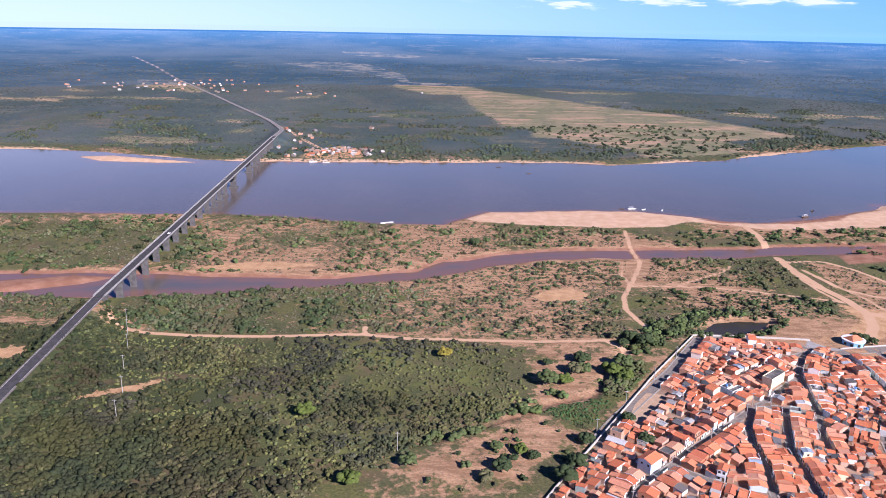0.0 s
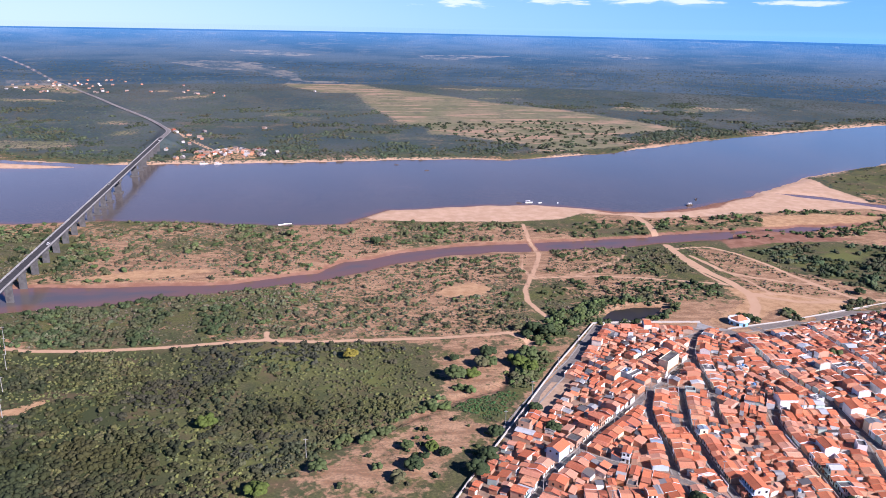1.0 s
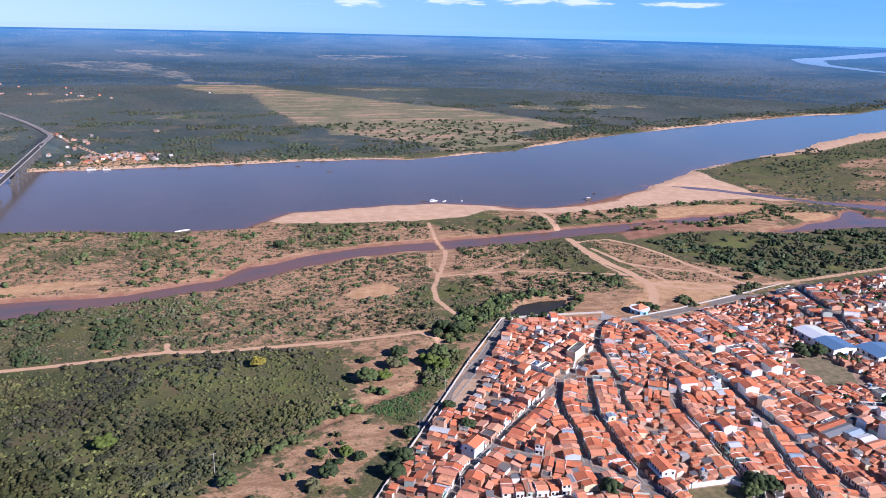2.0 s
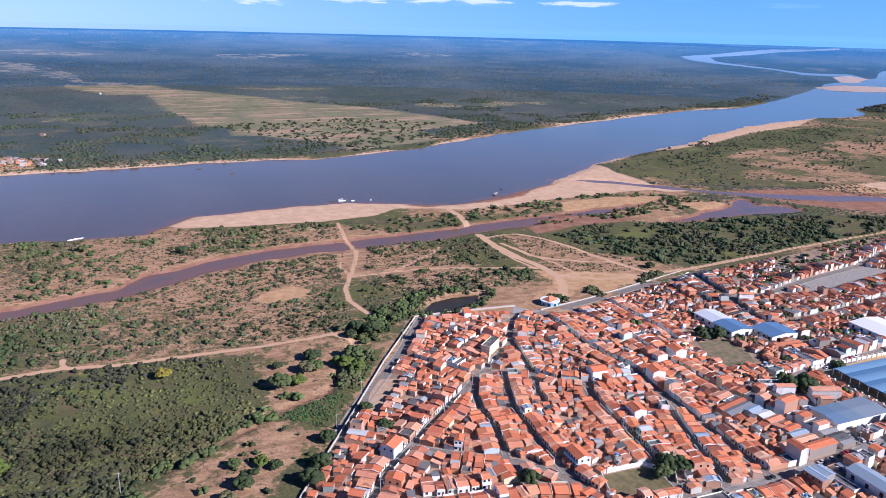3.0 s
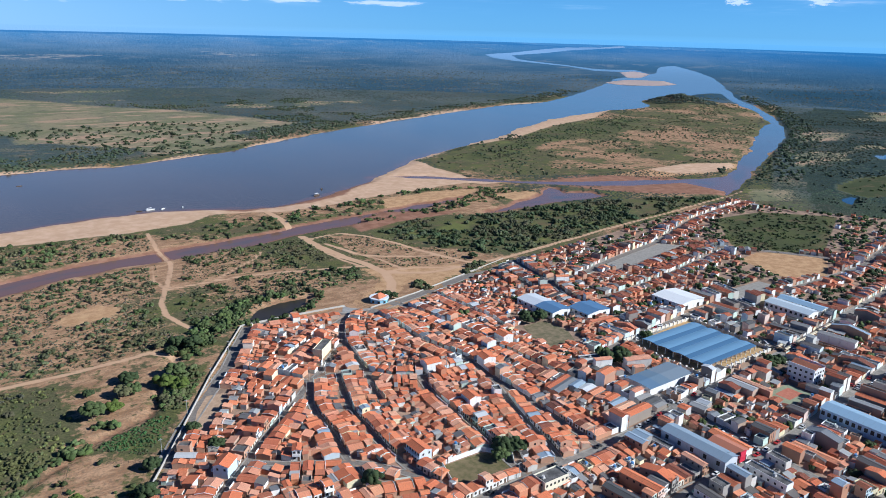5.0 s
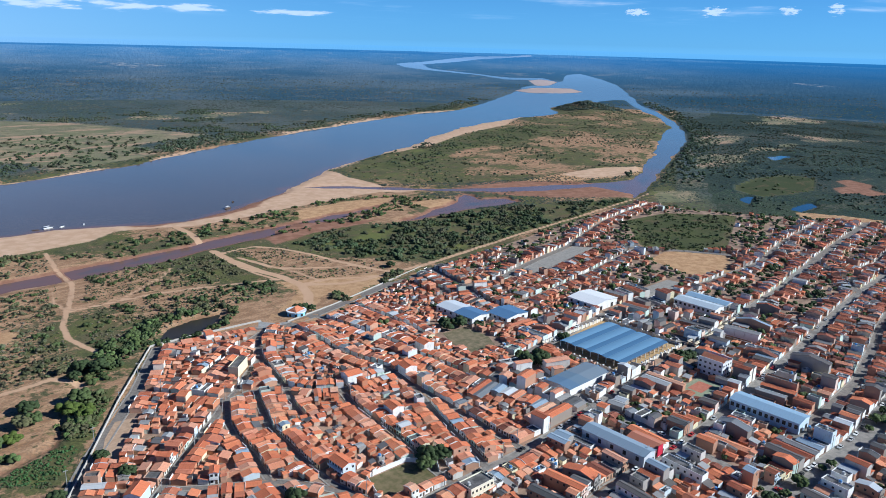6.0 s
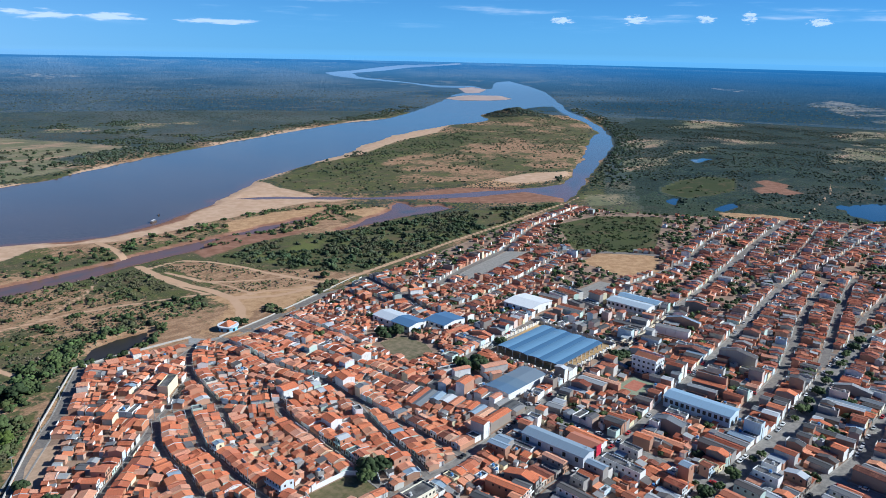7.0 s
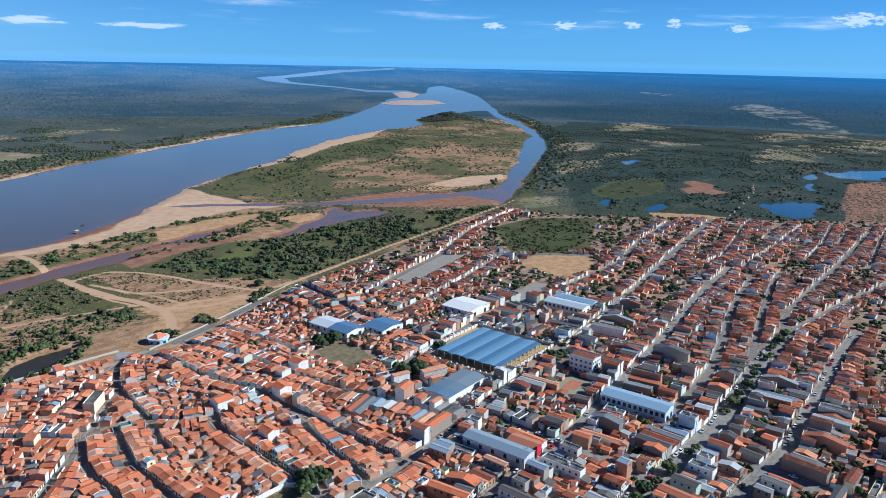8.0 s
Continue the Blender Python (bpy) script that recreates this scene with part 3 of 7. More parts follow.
def veg_of(x, y):
    """How closely low plants cover the soil, 0 to 1."""
    v = np.where(np.hypot(x, y) < 750, 0.5, 0.62)
    for shape, value in ((LUSH, 0.93), (SCRUB, 0.52), (SCRUB_EAST, 0.55), (SCRUB_MID, 0.52), (BANKS, 0.46), (BANKS_EAST, 0.55), (MARSH, 1.0), (TRACK_LAND, 0.29), (BANK_WEST, 0.78), (ISLAND, 0.62), (ISLE_GREEN, 1.1), (ISLE_DRY, 0.46),
                         (THICKET, 0.85), (BARE_PLOT, 0.28), (SAND_MID, 0.3), (WETLAND, 0.9), (MEADOW, 1.28), (BAR_GREEN, 0.72), (GREEN_FIELD, 1.18), (GARDEN, 0.98), (POOL, 0.2)):
        d = to_lines(x, y, shape, True, 20)
        v = np.where(d < 12, v + (value - v) * np.clip((12 - d) / 24, 0, 1), v)
    v = np.where(to_lines(x, y, LUSH, True, 20) < 0, v + 0.38 * np.clip((-x - 30 + 50 * (lattice(x, y, 60, 84) - 0.5)) / 110, 0, 1), v)
    # greener and barer stretches of the open scrub
    rough = (lattice(x, y, 75, 81) - 0.5) * 0.9 + (lattice(x, y, 160, 82) - 0.5) * 0.5
    isle = to_lines(x, y, ISLAND, True, 20)
    rough = np.where(isle < 0, rough * 0.8 + (lattice(x, y, 30, 83) - 0.5) * 0.5 + 0.06, rough)
    return np.where((v > 0.3) & (v < 0.75), np.clip(v + rough, 0.08, 0.74), v)


def polar_land():
    fine = np.arange(-44, 93.01, 0.31)
    az = np.radians(np.concatenate([fine, np.arange(96, 316, 4.0)]))
    r = [60.0, 120.0, 180.0, 215.0]
    while r[-1] < 1500:
        r.append(r[-1] * 1.0062)
    while r[-1] < 30000:
        r.append(r[-1] + max(0.0062 * r[-1], 0.00095 * r[-1] ** 2 / 200))
    return np.array(r), az


def make_land():
    r, az = polar_land()
    nr, na = len(r), len(az)
    R, A = np.meshgrid(r, az, indexing="ij")
    x, y = (R * np.sin(A)).ravel(), (R * np.cos(A)).ravel()
    s = shore_of(x, y)
    z = height(x, y, s)
    rr = np.hypot(x, y)
    scale = np.maximum(1.0, rr / 700)
    sand = -nearest(x, y, SANDS, 60 * scale) / scale
    sand = np.minimum(sand, to_lines(x, y, BAR_GREEN, True, 60))
    beach = (lattice(x, y, 90, 7) - 0.45) * 14
    sand = np.maximum(sand, np.where((rr > 1000) & (rr < 2300) & (y > 950) & (y > 0.55 * x + 500), np.minimum(5.0 - s, 60) * 0.6 + beach * 0.9 - 2.6, -40))
    track = np.full(x.shape, -40.0)
    for line, half in TRACKS:
        track = np.maximum(track, half - to_lines(x, y, line, False, 30))
    mud = np.maximum(-nearest(x, y, [MUD, MUD_ISLE, MUD_GAP, WET_RIM, MUD_CREEK, MUD_WEST, RED_FIELD, BROWN_FIELD], 60 * scale) / scale, np.where(rr < 1000, 4.5 - s, -40))
    mud = np.where(nearest(x, y, STILL, 60) < 25, -40, mud)
    mud = np.maximum(mud, 0.7 - to_lines(x, y, DITCH, False, 30))
    field = -nearest(x, y, FIELD_BANDS + [FIELD, FIELD_FAR, CLEAR_A, CLEAR_B, CLEAR_C, CLEAR_D, CLEAR_E, CLEAR_F, CLEAR_G, CLEAR_H, CLEAR_I, CLEAR_J, CLEAR_K, CLEAR_L, CLEAR_M, ROADSIDE], 60 * scale) / scale
    isle = to_lines(x, y, ISLAND, True, 80)
    strips = (lattice(x * 0.3, y, 130, 11) * 0.75 + lattice(x, y, 45, 12) * 0.25 - 0.765) * 160
    field = np.maximum(field, np.where((rr > 1320) & (rr < 2450) & (s > 20) & (isle > 60), strips, -40))
    bare = -nearest(x, y, BARES, 40)
    sand = np.where(rr > 2550, np.maximum(sand, 1.1 - to_lines(x, y, FAR_LINE, False, 200) / scale), sand)
    town = -to_lines(x, y, TOWN, True, 40)
    town = np.minimum(town, nearest(x, y, [GREEN_FIELD, DIRT_FIELD], 40))
    north = np.clip((to_lines(x, y, RIVER, True, 9000) - 25) / 40, 0, 1) * (y > 900) * (y > 0.62 * x + 250) * (isle > 30)
    east = np.clip((x - 770 - 0.1 * y + 120 * (lattice(x, y, 60, 85) - 0.5)) / 200, 0, 1) * (y < 0.57 * x) * (isle > 30) * (to_lines(x, y, MEADOW, True, 30) > 0)
    far = np.clip(np.maximum(north, np.maximum(east * 0.999, rr > 2700)), 0, 1)
    wet = np.clip((0.62 * x - y + (lattice(x, y, 700, 15) - 0.5) * 900 * (rr > 2300)) / np.where(rr > 2300, 0.14 * rr, 200), 0, 1) * (rr > 650)
    ground_faces(r, az, nr, na, x, y, z, s, [sand, np.where(rr > 2620, wet, track), mud, field], [np.where((wet > 0.5) & (far > 0.3), 2.0, veg_of(x, y)), town, far, bare])


def ground_faces(r, az, nr, na, x, y, z, s, cover_a, cover_b):
    X, Y, Z = lift(x, y, z)
    n = nr * na
    i, j = np.meshgrid(np.arange(nr - 1), np.arange(na), indexing="ij")
    j2 = (j + 1) % na
    quads = np.stack([i * na + j, (i + 1) * na + j, (i + 1) * na + j2, i * na + j2], -1).reshape(-1, 4)[:, ::-1]
    verts = np.concatenate([np.stack([X, Y, Z], -1), [[0, 0, 0]]])
    inner = np.stack([np.arange(na), (np.arange(na) + 1) % na, np.full(na, n)], -1)[:, ::-1]
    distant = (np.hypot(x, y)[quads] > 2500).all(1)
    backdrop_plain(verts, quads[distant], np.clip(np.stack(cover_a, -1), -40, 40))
    me = raw_mesh("ground", verts, quads[~distant], inner)
    for name, cover in (("cover_a", cover_a), ("cover_b", cover_b)):
        data = np.full((n + 1, 4), -40.0, np.float32)
        data[:n] = np.clip(np.stack(cover, -1), -40, 40)
        data[n] = data[:na].mean(0)
        me.attributes.new(name, "FLOAT_COLOR", "POINT").data.foreach_set("color", data.ravel())
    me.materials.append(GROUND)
    me.polygons.foreach_set("use_smooth", np.ones(len(me.polygons), bool))
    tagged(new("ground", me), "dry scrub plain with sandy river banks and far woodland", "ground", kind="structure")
    # water: the same net at one level, kept where the land dips under it
    still = nearest(x, y, STILL, 60) < 25
    for name, label, mat, keep in (("water", "broad brown silty river with a narrow side creek", WATER, ~still),
                                   ("backdrop_water", "thin river arms winding across the far plain, paled by a painted sky glow", FAR_WATER, ~still),
                                   ("lake_water", "small dark blue lakes among the fields", LAKE, still & (x > 600)),
                                   ("pond_water", "murky dark pond below the town wall", MURKY, still & (x < 600))):
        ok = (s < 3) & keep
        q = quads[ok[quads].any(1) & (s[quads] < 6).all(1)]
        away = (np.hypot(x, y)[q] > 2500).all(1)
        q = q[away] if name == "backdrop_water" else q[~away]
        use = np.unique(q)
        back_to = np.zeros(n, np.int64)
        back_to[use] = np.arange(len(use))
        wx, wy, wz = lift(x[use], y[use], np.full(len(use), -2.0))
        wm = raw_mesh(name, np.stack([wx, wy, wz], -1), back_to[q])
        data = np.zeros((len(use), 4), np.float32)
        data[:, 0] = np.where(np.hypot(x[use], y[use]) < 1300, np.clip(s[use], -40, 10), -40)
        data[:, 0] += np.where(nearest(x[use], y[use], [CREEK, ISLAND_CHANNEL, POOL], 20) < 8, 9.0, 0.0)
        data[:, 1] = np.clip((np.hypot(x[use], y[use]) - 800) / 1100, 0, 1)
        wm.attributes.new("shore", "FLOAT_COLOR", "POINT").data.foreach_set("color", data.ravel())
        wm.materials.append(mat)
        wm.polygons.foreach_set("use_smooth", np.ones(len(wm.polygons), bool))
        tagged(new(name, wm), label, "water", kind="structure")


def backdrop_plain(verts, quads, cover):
    """The plain far behind everything, out to the horizon, with haze painted as glow."""
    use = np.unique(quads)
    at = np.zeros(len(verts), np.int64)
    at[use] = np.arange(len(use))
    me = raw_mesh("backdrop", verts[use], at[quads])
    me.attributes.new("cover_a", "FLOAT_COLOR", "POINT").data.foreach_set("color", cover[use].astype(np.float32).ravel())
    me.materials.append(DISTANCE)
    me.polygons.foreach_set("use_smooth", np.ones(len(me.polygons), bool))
    tagged(new("backdrop", me), "wooded plain stretching to a level horizon, its blue haze painted as glow", "distance", kind="structure")


def raw_mesh(name, verts, quads, tris=None):
    me = bpy.data.meshes.new(name)
    parts = [np.asarray(quads)] + ([np.asarray(tris)] if tris is not None else [])
    loops = np.concatenate([p.ravel() for p in parts]).astype(np.int32)
    sizes = np.concatenate([np.full(len(p), p.shape[1]) for p in parts])
    me.vertices.add(len(verts))
    me.vertices.foreach_set("co", np.asarray(verts, np.float32).ravel())
    me.loops.add(len(loops))
    me.loops.foreach_set("vertex_index", loops)
    me.polygons.add(len(sizes))
    me.polygons.foreach_set("loop_start", np.concatenate([[0], np.cumsum(sizes)[:-1]]).astype(np.int32))
    me.update(calc_edges=True)
    return me


make_land()


# ---- mesh helpers ----
class Shape:
    """Gathers faces with a colour for each; becomes one mesh."""

    def __init__(self):
        self.v, self.f, self.c, self.m, self.uv = [], [], [], [], []

    def face(self, pts, col=(1, 1, 1), slot=0, uv=None):
        k = len(self.v)
        self.v.extend(pts)
        self.f.append(tuple(range(k, k + len(pts))))
        self.c.extend([col] * len(pts))
        self.m.append(slot)
        self.uv.extend(uv or [(0.0, 0.0)] * len(pts))

    def box(self, x0, x1, y0, y1, z0, z1, col=(1, 1, 1), slot=0, bottom=False):
        p = [(x, y, z) for z in (z0, z1) for y in (y0, y1) for x in (x0, x1)]
        for q in ((0, 1, 5, 4), (1, 3, 7, 5), (3, 2, 6, 7), (2, 0, 4, 6), (4, 5, 7, 6)) + (((0, 2, 3, 1),) if bottom else ()):
            self.face([p[i] for i in q], col, slot)

    def slab(self, quad, thick, col, slot=0):
        """A sloping sheet with thickness; quad runs round its upper face, its first edge along the eave."""
        a, b, c, d = [Vector(p) for p in quad]
        n = Vector((0, 0, -thick))
        w, l = (b - a).length, (d - a).length
        self.face([a, b, c, d], col, slot, [(0, 0), (w, 0), (w, l), (0, l)])
        self.face([d + n, c + n, b + n, a + n], col, slot)
        for p, q in ((a, b), (b, c), (c, d), (d, a)):
            self.face([p + n, q + n, q, p], col, slot)

    def tube(self, base, top, r0, r1, sides=6, col=(1, 1, 1), slot=0, cap=True):
        b, t = Vector(base), Vector(top)
        ax = (t - b).normalized()
        u = ax.orthogonal().normalized()
        w = ax.cross(u)
        ring = [(math.cos(2 * math.pi * i / sides), math.sin(2 * math.pi * i / sides)) for i in range(sides)]
        lo = [b + (u * c + w * s) * r0 for c, s in ring]
        hi = [t + (u * c + w * s) * r1 for c, s in ring]
        for i in range(sides):
            k = (i + 1) % sides
            self.face([lo[i], lo[k], hi[k], hi[i]], col, slot)
        if cap:
            self.face(hi, col, slot)

    def mesh(self, name, mats, place=None):
        me = bpy.data.meshes.new(name)
        v = [tuple(place @ Vector(p)) for p in self.v] if place else [tuple(p) for p in self.v]
        me.from_pydata(v, [], self.f)
        me.attributes.new("Col", "FLOAT_COLOR", "POINT").data.foreach_set("color", np.array([(*c, 1.0) for c in self.c], np.float32).ravel())
        me.uv_layers.new(name="UVMap").uv.foreach_set("vector", np.array(self.uv, np.float32).ravel())
        for m in mats:
            me.materials.append(m)
        if len(mats) > 1:
            me.polygons.foreach_set("material_index", self.m)
        me.update()
        return me


def part(name, shape, mats, parent, label=""):
    ob = new(name, shape.mesh(name, mats if isinstance(mats, list) else [mats]))
    ob.parent = parent
    return tagged(ob, label) if label else ob


def thing(name, place, label, category, group=""):
    ob = new(name)
    ob.empty_display_size = 1
    ob.matrix_world = place
    return tagged(ob, label, category, group)


def along(line, d):
    """The point d metres along a line, its direction there, and whether the line goes that far."""
    for a, b in zip(line, line[1:]):
        a, b = Vector(a), Vector(b)
        l = (b - a).length
        if d <= l:
            return a + (b - a) * (d / l), (b - a) / l, True
        d -= l
    return Vector(line[-1]), (Vector(line[-1]) - Vector(line[-2])).normalized(), False


def length(line):
    return sum((Vector(b) - Vector(a)).length for a, b in zip(line, line[1:]))


def ribbon(shape, line, lo, hi, z, col=(1, 1, 1), slot=0, thick=0.0):
    """A strip from lo to hi metres left of a line."""
    pts = [Vector(p) for p in line]
    rows = []
    for i, p in enumerate(pts):
        d = (pts[min(i + 1, len(pts) - 1)].xy - pts[max(i - 1, 0)].xy).normalized()
        nrm = Vector((-d.y, d.x))
        zz = (p.z if len(p) == 3 else 0.0) + z
        rows.append([Vector((*(p.xy + nrm * o), zz)) for o in (lo, hi)])
    for (a, b), (c, d) in zip(rows, rows[1:]):
        shape.face([b, a, c, d], col, slot)
        if thick:
            n = Vector((0, 0, thick))
            shape.face([a - n, c - n, c, a], col, slot)
            shape.face([d - n, b - n, b, d], col, slot)
            shape.face([a - n, b - n, d - n, c - n], col, slot)


def smooth_line(line, step=6.0):
    """Rounds a line's corners by cutting them twice."""
    pts = [Vector(p) for p in line]
    for _ in range(2):
        out = [pts[0]]
        for a, b in zip(pts, pts[1:]):
            out += [a.lerp(b, 0.25), a.lerp(b, 0.75)]
        pts = out + [pts[-1]]
    return [tuple(p) for p in pts]


# ---- the bridge and its road ----
def bridge_x(y):
    return -226 - 0.061 * (y - 300)


DECK = [(bridge_x(y), y, 15.0) for y in range(482, 1241, 29)]
APPROACH = [(bridge_x(y), y, float(np.interp(y, [150, 300, 440, 482], [4.3, 8.5, 13.2, 14.6]))) for y in (150, 190, 230, 270, 310, 350, 390, 430, 460, 482)]
FAR_ROAD = smooth_line([(bridge_x(1235), 1235, 14.8), (-291, 1310, 10.8), (-301, 1380, 6.0), (-324, 1450, 2.2), (-360, 1540, 0.9), (-409, 1640, 0.8), (-497, 1800, 0.8), (-604, 2010, 0.8), (-694, 2175, 0.8), (-800, 2380, 0.8), (-902, 2560, 0.8)])


def bridge():
    top = thing("bridge", pose(0, 0, 0), "long concrete road bridge on wall piers across the river", "bridge")
    s = Shape()
    ribbon(s, DECK, -4.1, 4.1, -0.05, thick=0.45)
    part("deck_slab", s, CONCRETE, top)
    s = Shape()
    ribbon(s, DECK, -3.3, 3.3, 0.0)
    part("carriageway", s, ASPHALT, top, "grey asphalt carriageway")
    for side in (-4.0, 3.75):
        s = Shape()
        ribbon(s, DECK, side, side + 0.25, 0.85, thick=0.9)
        part("parapet", s, CONCRETE, top, "pale concrete parapet")
    for side in (-2.7, 1.5):
        s = Shape()
        ribbon(s, DECK, side, side + 1.2, -0.5, thick=2.1)
        part("girder", s, AGED_SHADED, top, "weathered concrete girder, darkened for the shade under the deck")
    for side in (-3.15, 3.0):
        s = Shape()
        ribbon(s, DECK, side, side + 0.15, 0.012)
        part("edge_line", s, WHITE, top, "worn white edge line")
    for y in [1200, 1171, 1142, 1113, 1084, 1055, 1013, 913, 867] + list(range(838, 480, -29)):
        big = y in (1013, 913)
        x = bridge_x(y)
        s = Shape()
        w = 3.6 if big else 2.7
        t = 1.5 if big else 0.6
        s.box(x - w, x + w, y - t, y + t, -5, 12.4)
        s.box(x - w - 0.9, x + w + 0.9, y - t - 0.3, y + t + 0.3, 11.3, 12.6, bottom=True)
        pier = part("pier", s, AGED_SHADED, top, "weathered concrete wall pier, darkened for the shade of the deck")
        if y > 770:
            s = Shape()
            s.box(x - w - 1.6, x + w + 1.6, y - t - 2.2, y + t + 2.2, -5, -0.6)
            part("pile_cap", s, AGED_SHADED, pier)
    for c in (913, 1013):
        s = Shape()
        ribbon(s, [(bridge_x(y), y, 13.2) for y in (c - 8, c, c + 8)], -3.6, 3.6, 0, thick=2.6)
        part("haunch", s, AGED_SHADED, top)


def bridge_roads():
    for line, label in ((APPROACH, "asphalt road on a raised bank leading onto the bridge"), (FAR_ROAD, "asphalt road curving away from the bridge")):
        s = Shape()
        ribbon(s, line, -4.4, 4.4, 0.05, slot=0)
        ribbon(s, line, -3.5, 3.5, 0.12, slot=1)
        ribbon(s, line, -3.3, -3.15, 0.15, slot=2)
        ribbon(s, line, 3.15, 3.3, 0.15, slot=2)
        tagged(new("road", s.mesh("road", [COBBLE, ASPHALT if line is APPROACH else STREET, WHITE])), label, "road", kind="structure")


bridge()
bridge_roads()

# ---- town streets: centre line, width, paved with asphalt ----
RING_LANES = [
    ([(77, 327), (96, 355), (115, 380), (140, 411), (159, 440), (175, 464)], 6.5, 0),
    ([(175, 464), (187, 464), (210, 459), (229, 454), (244, 450)], 3.5, 0),
    ([(258, 444), (308, 455), (374, 472), (428, 486)], 7, 0),
]
OLD_LANES = [
    ([(141, 409), (150, 397), (161, 384), (172, 368)], 3.2, 0),
    ([(177, 405), (209, 428), (232, 441), (246, 450)], 2.6, 0),
    ([(244, 449), (230, 434), (217, 412), (212, 392), (206, 366)], 2.7, 0),
    ([(214, 406), (198, 392), (184, 377), (172, 368)], 2.4, 0),
    ([(172, 368), (159, 355), (142, 339), (128, 327), (115, 314), (92, 292), (76, 270)], 3.3, 0),
    ([(172, 367), (161, 345), (157, 330), (156, 311), (152, 295), (150, 285), (148, 262)], 2.5, 0),
    ([(190, 369), (186, 358), (181, 344), (174, 324), (173, 312), (171, 294), (170, 280), (170, 264), (175, 244)], 2.6, 0),
    ([(112, 309), (127, 298), (149, 285), (160, 274), (171, 254)], 2.7, 0),
    ([(172, 368), (182, 370), (191, 370), (206, 361), (214, 348), (228, 339), (262, 336)], 2.7, 0),
    ([(205, 360), (197, 340), (194, 326)], 2.2, 0),
    ([(228, 339), (222, 319), (220, 303), (218, 284), (216, 266), (213, 247), (210, 224)], 2.9, 0),
    ([(258, 444), (260, 416), (258, 386), (262, 362), (267, 344), (263, 320), (256, 299), (249, 282), (243, 263), (238, 244), (231, 224)], 3.5, 0),
    ([(264, 321), (263, 303), (262, 285), (260, 262), (258, 226)], 2.9, 0),
    ([(284, 450), (289, 415), (292, 392), (295, 366), (294, 345), (296, 327), (297, 301), (303, 275), (306, 254), (307, 227)], 3.0, 0),
    ([(100, 268), (122, 264), (148, 262), (171, 254)], 2.9, 0),
    ([(318, 455), (320, 418), (322, 392), (320, 372)], 2.6, 0),
]
MAIN_STREETS = [
    ([(120, 214), (175, 226), (215, 226), (251, 225), (299, 227), (351, 233), (413, 235), (477, 239), (527, 245), (572, 250), (614, 253), (676, 262), (722, 267)], 6.5, 1),
    ([(722, 267), (803, 277), (869, 284), (955, 293)], 9, 0),
    ([(170, 170), (262, 179), (317, 176), (367, 178), (448, 185), (505, 189), (587, 199), (661, 205), (740, 208)], 6.8, 1),
    ([(341, 303), (384, 307), (407, 309), (449, 313), (487, 315), (521, 308), (563, 304), (602, 301), (697, 300), (725, 309), (798, 321), (906, 331)], 6.0, 0),
]
AVENUE = ([(250, 128), (304, 125), (339, 121), (394, 117), (446, 119), (498, 121), (572, 122)], 11.5, 1)
SOUTH_STREETS = [
    ([(572, 122), (620, 111), (677, 102), (762, 79), (880, 62), (1050, 44)], 5.5, 0),
    ([(270, 98), (332, 89), (358, 86), (391, 81), (428, 82), (463, 81), (540, 83), (610, 80)], 7, 1),
    ([(361, 92), (360, 66), (356, 20), (350, -40)], 9, 1),
    ([(300, 30), (357, 30), (470, 24), (640, 22), (900, 0)], 7, 1),
    ([(373, 143), (422, 143), (473, 145), (540, 157), (588, 167), (645, 175), (705, 181)], 5.2, 0),
    ([(503, 129), (562, 139), (634, 152), (709, 162), (743, 165)], 5.0, 0),
    ([(568, 122), (601, 130), (652, 132), (720, 129), (815, 126), (895, 125), (1010, 124)], 5.2, 0),
    ([(343, 303), (330, 268), (325, 236), (322, 178), (318, 124)], 5.5, 1),
    ([(456, 313), (452, 262), (447, 238)], 5, 0),
    ([(430, 237), (432, 182), (428, 119)], 5, 0),
    ([(542, 247), (538, 193), (534, 156), (530, 122), (528, 84)], 5, 0),
    ([(722, 262), (690, 228), (662, 206), (640, 174), (622, 112)], 5, 0),
]
CROSS_STREETS = [
    ([(400, 476), (394, 432), (392, 424)], 6, 0),
    ([(428, 485), (421, 455), (416, 426), (404, 400), (398, 340), (396, 310)], 6.5, 0),
    ([(416, 426), (449, 420), (486, 432), (523, 440), (590, 452), (700, 492), (785, 508), (843, 514)], 5.7, 0),
    ([(449, 417), (492, 411), (604, 431), (640, 405)], 5, 0),
    ([(430, 372), (503, 379), (619, 401), (640, 405)], 4.5, 0),
    ([(640, 405), (690, 330), (697, 300)], 5, 0),
]
EAST_STREETS = [
    ([(740, 232), (777, 228), (856, 238), (938, 251), (1000, 257)], 3.4, 0),
    ([(740, 198), (774, 199), (827, 196), (894, 196), (1000, 196)], 3.4, 0),
    ([(880, 214), (968, 220)], 3.4, 0),
    ([(800, 155), (913, 157), (1020, 167)], 3.4, 0),
    ([(892, 141), (1005, 147)], 3.2, 0),
    ([(826, 100), (976, 108), (1050, 109)], 3.4, 0),
    ([(740, 300), (741, 262), (740, 198), (735, 130), (728, 90)], 3.2, 0),
    ([(930, 330), (928, 251), (927, 199), (880, 142), (826, 88)], 3.2, 0),
]
STREETS = RING_LANES + OLD_LANES + MAIN_STREETS + [AVENUE] + SOUTH_STREETS + CROSS_STREETS + EAST_STREETS
TX, TY, TW, TH = -10, -150, 1200, 700
taken = np.zeros((TW, TH), bool)      # one cell a metre


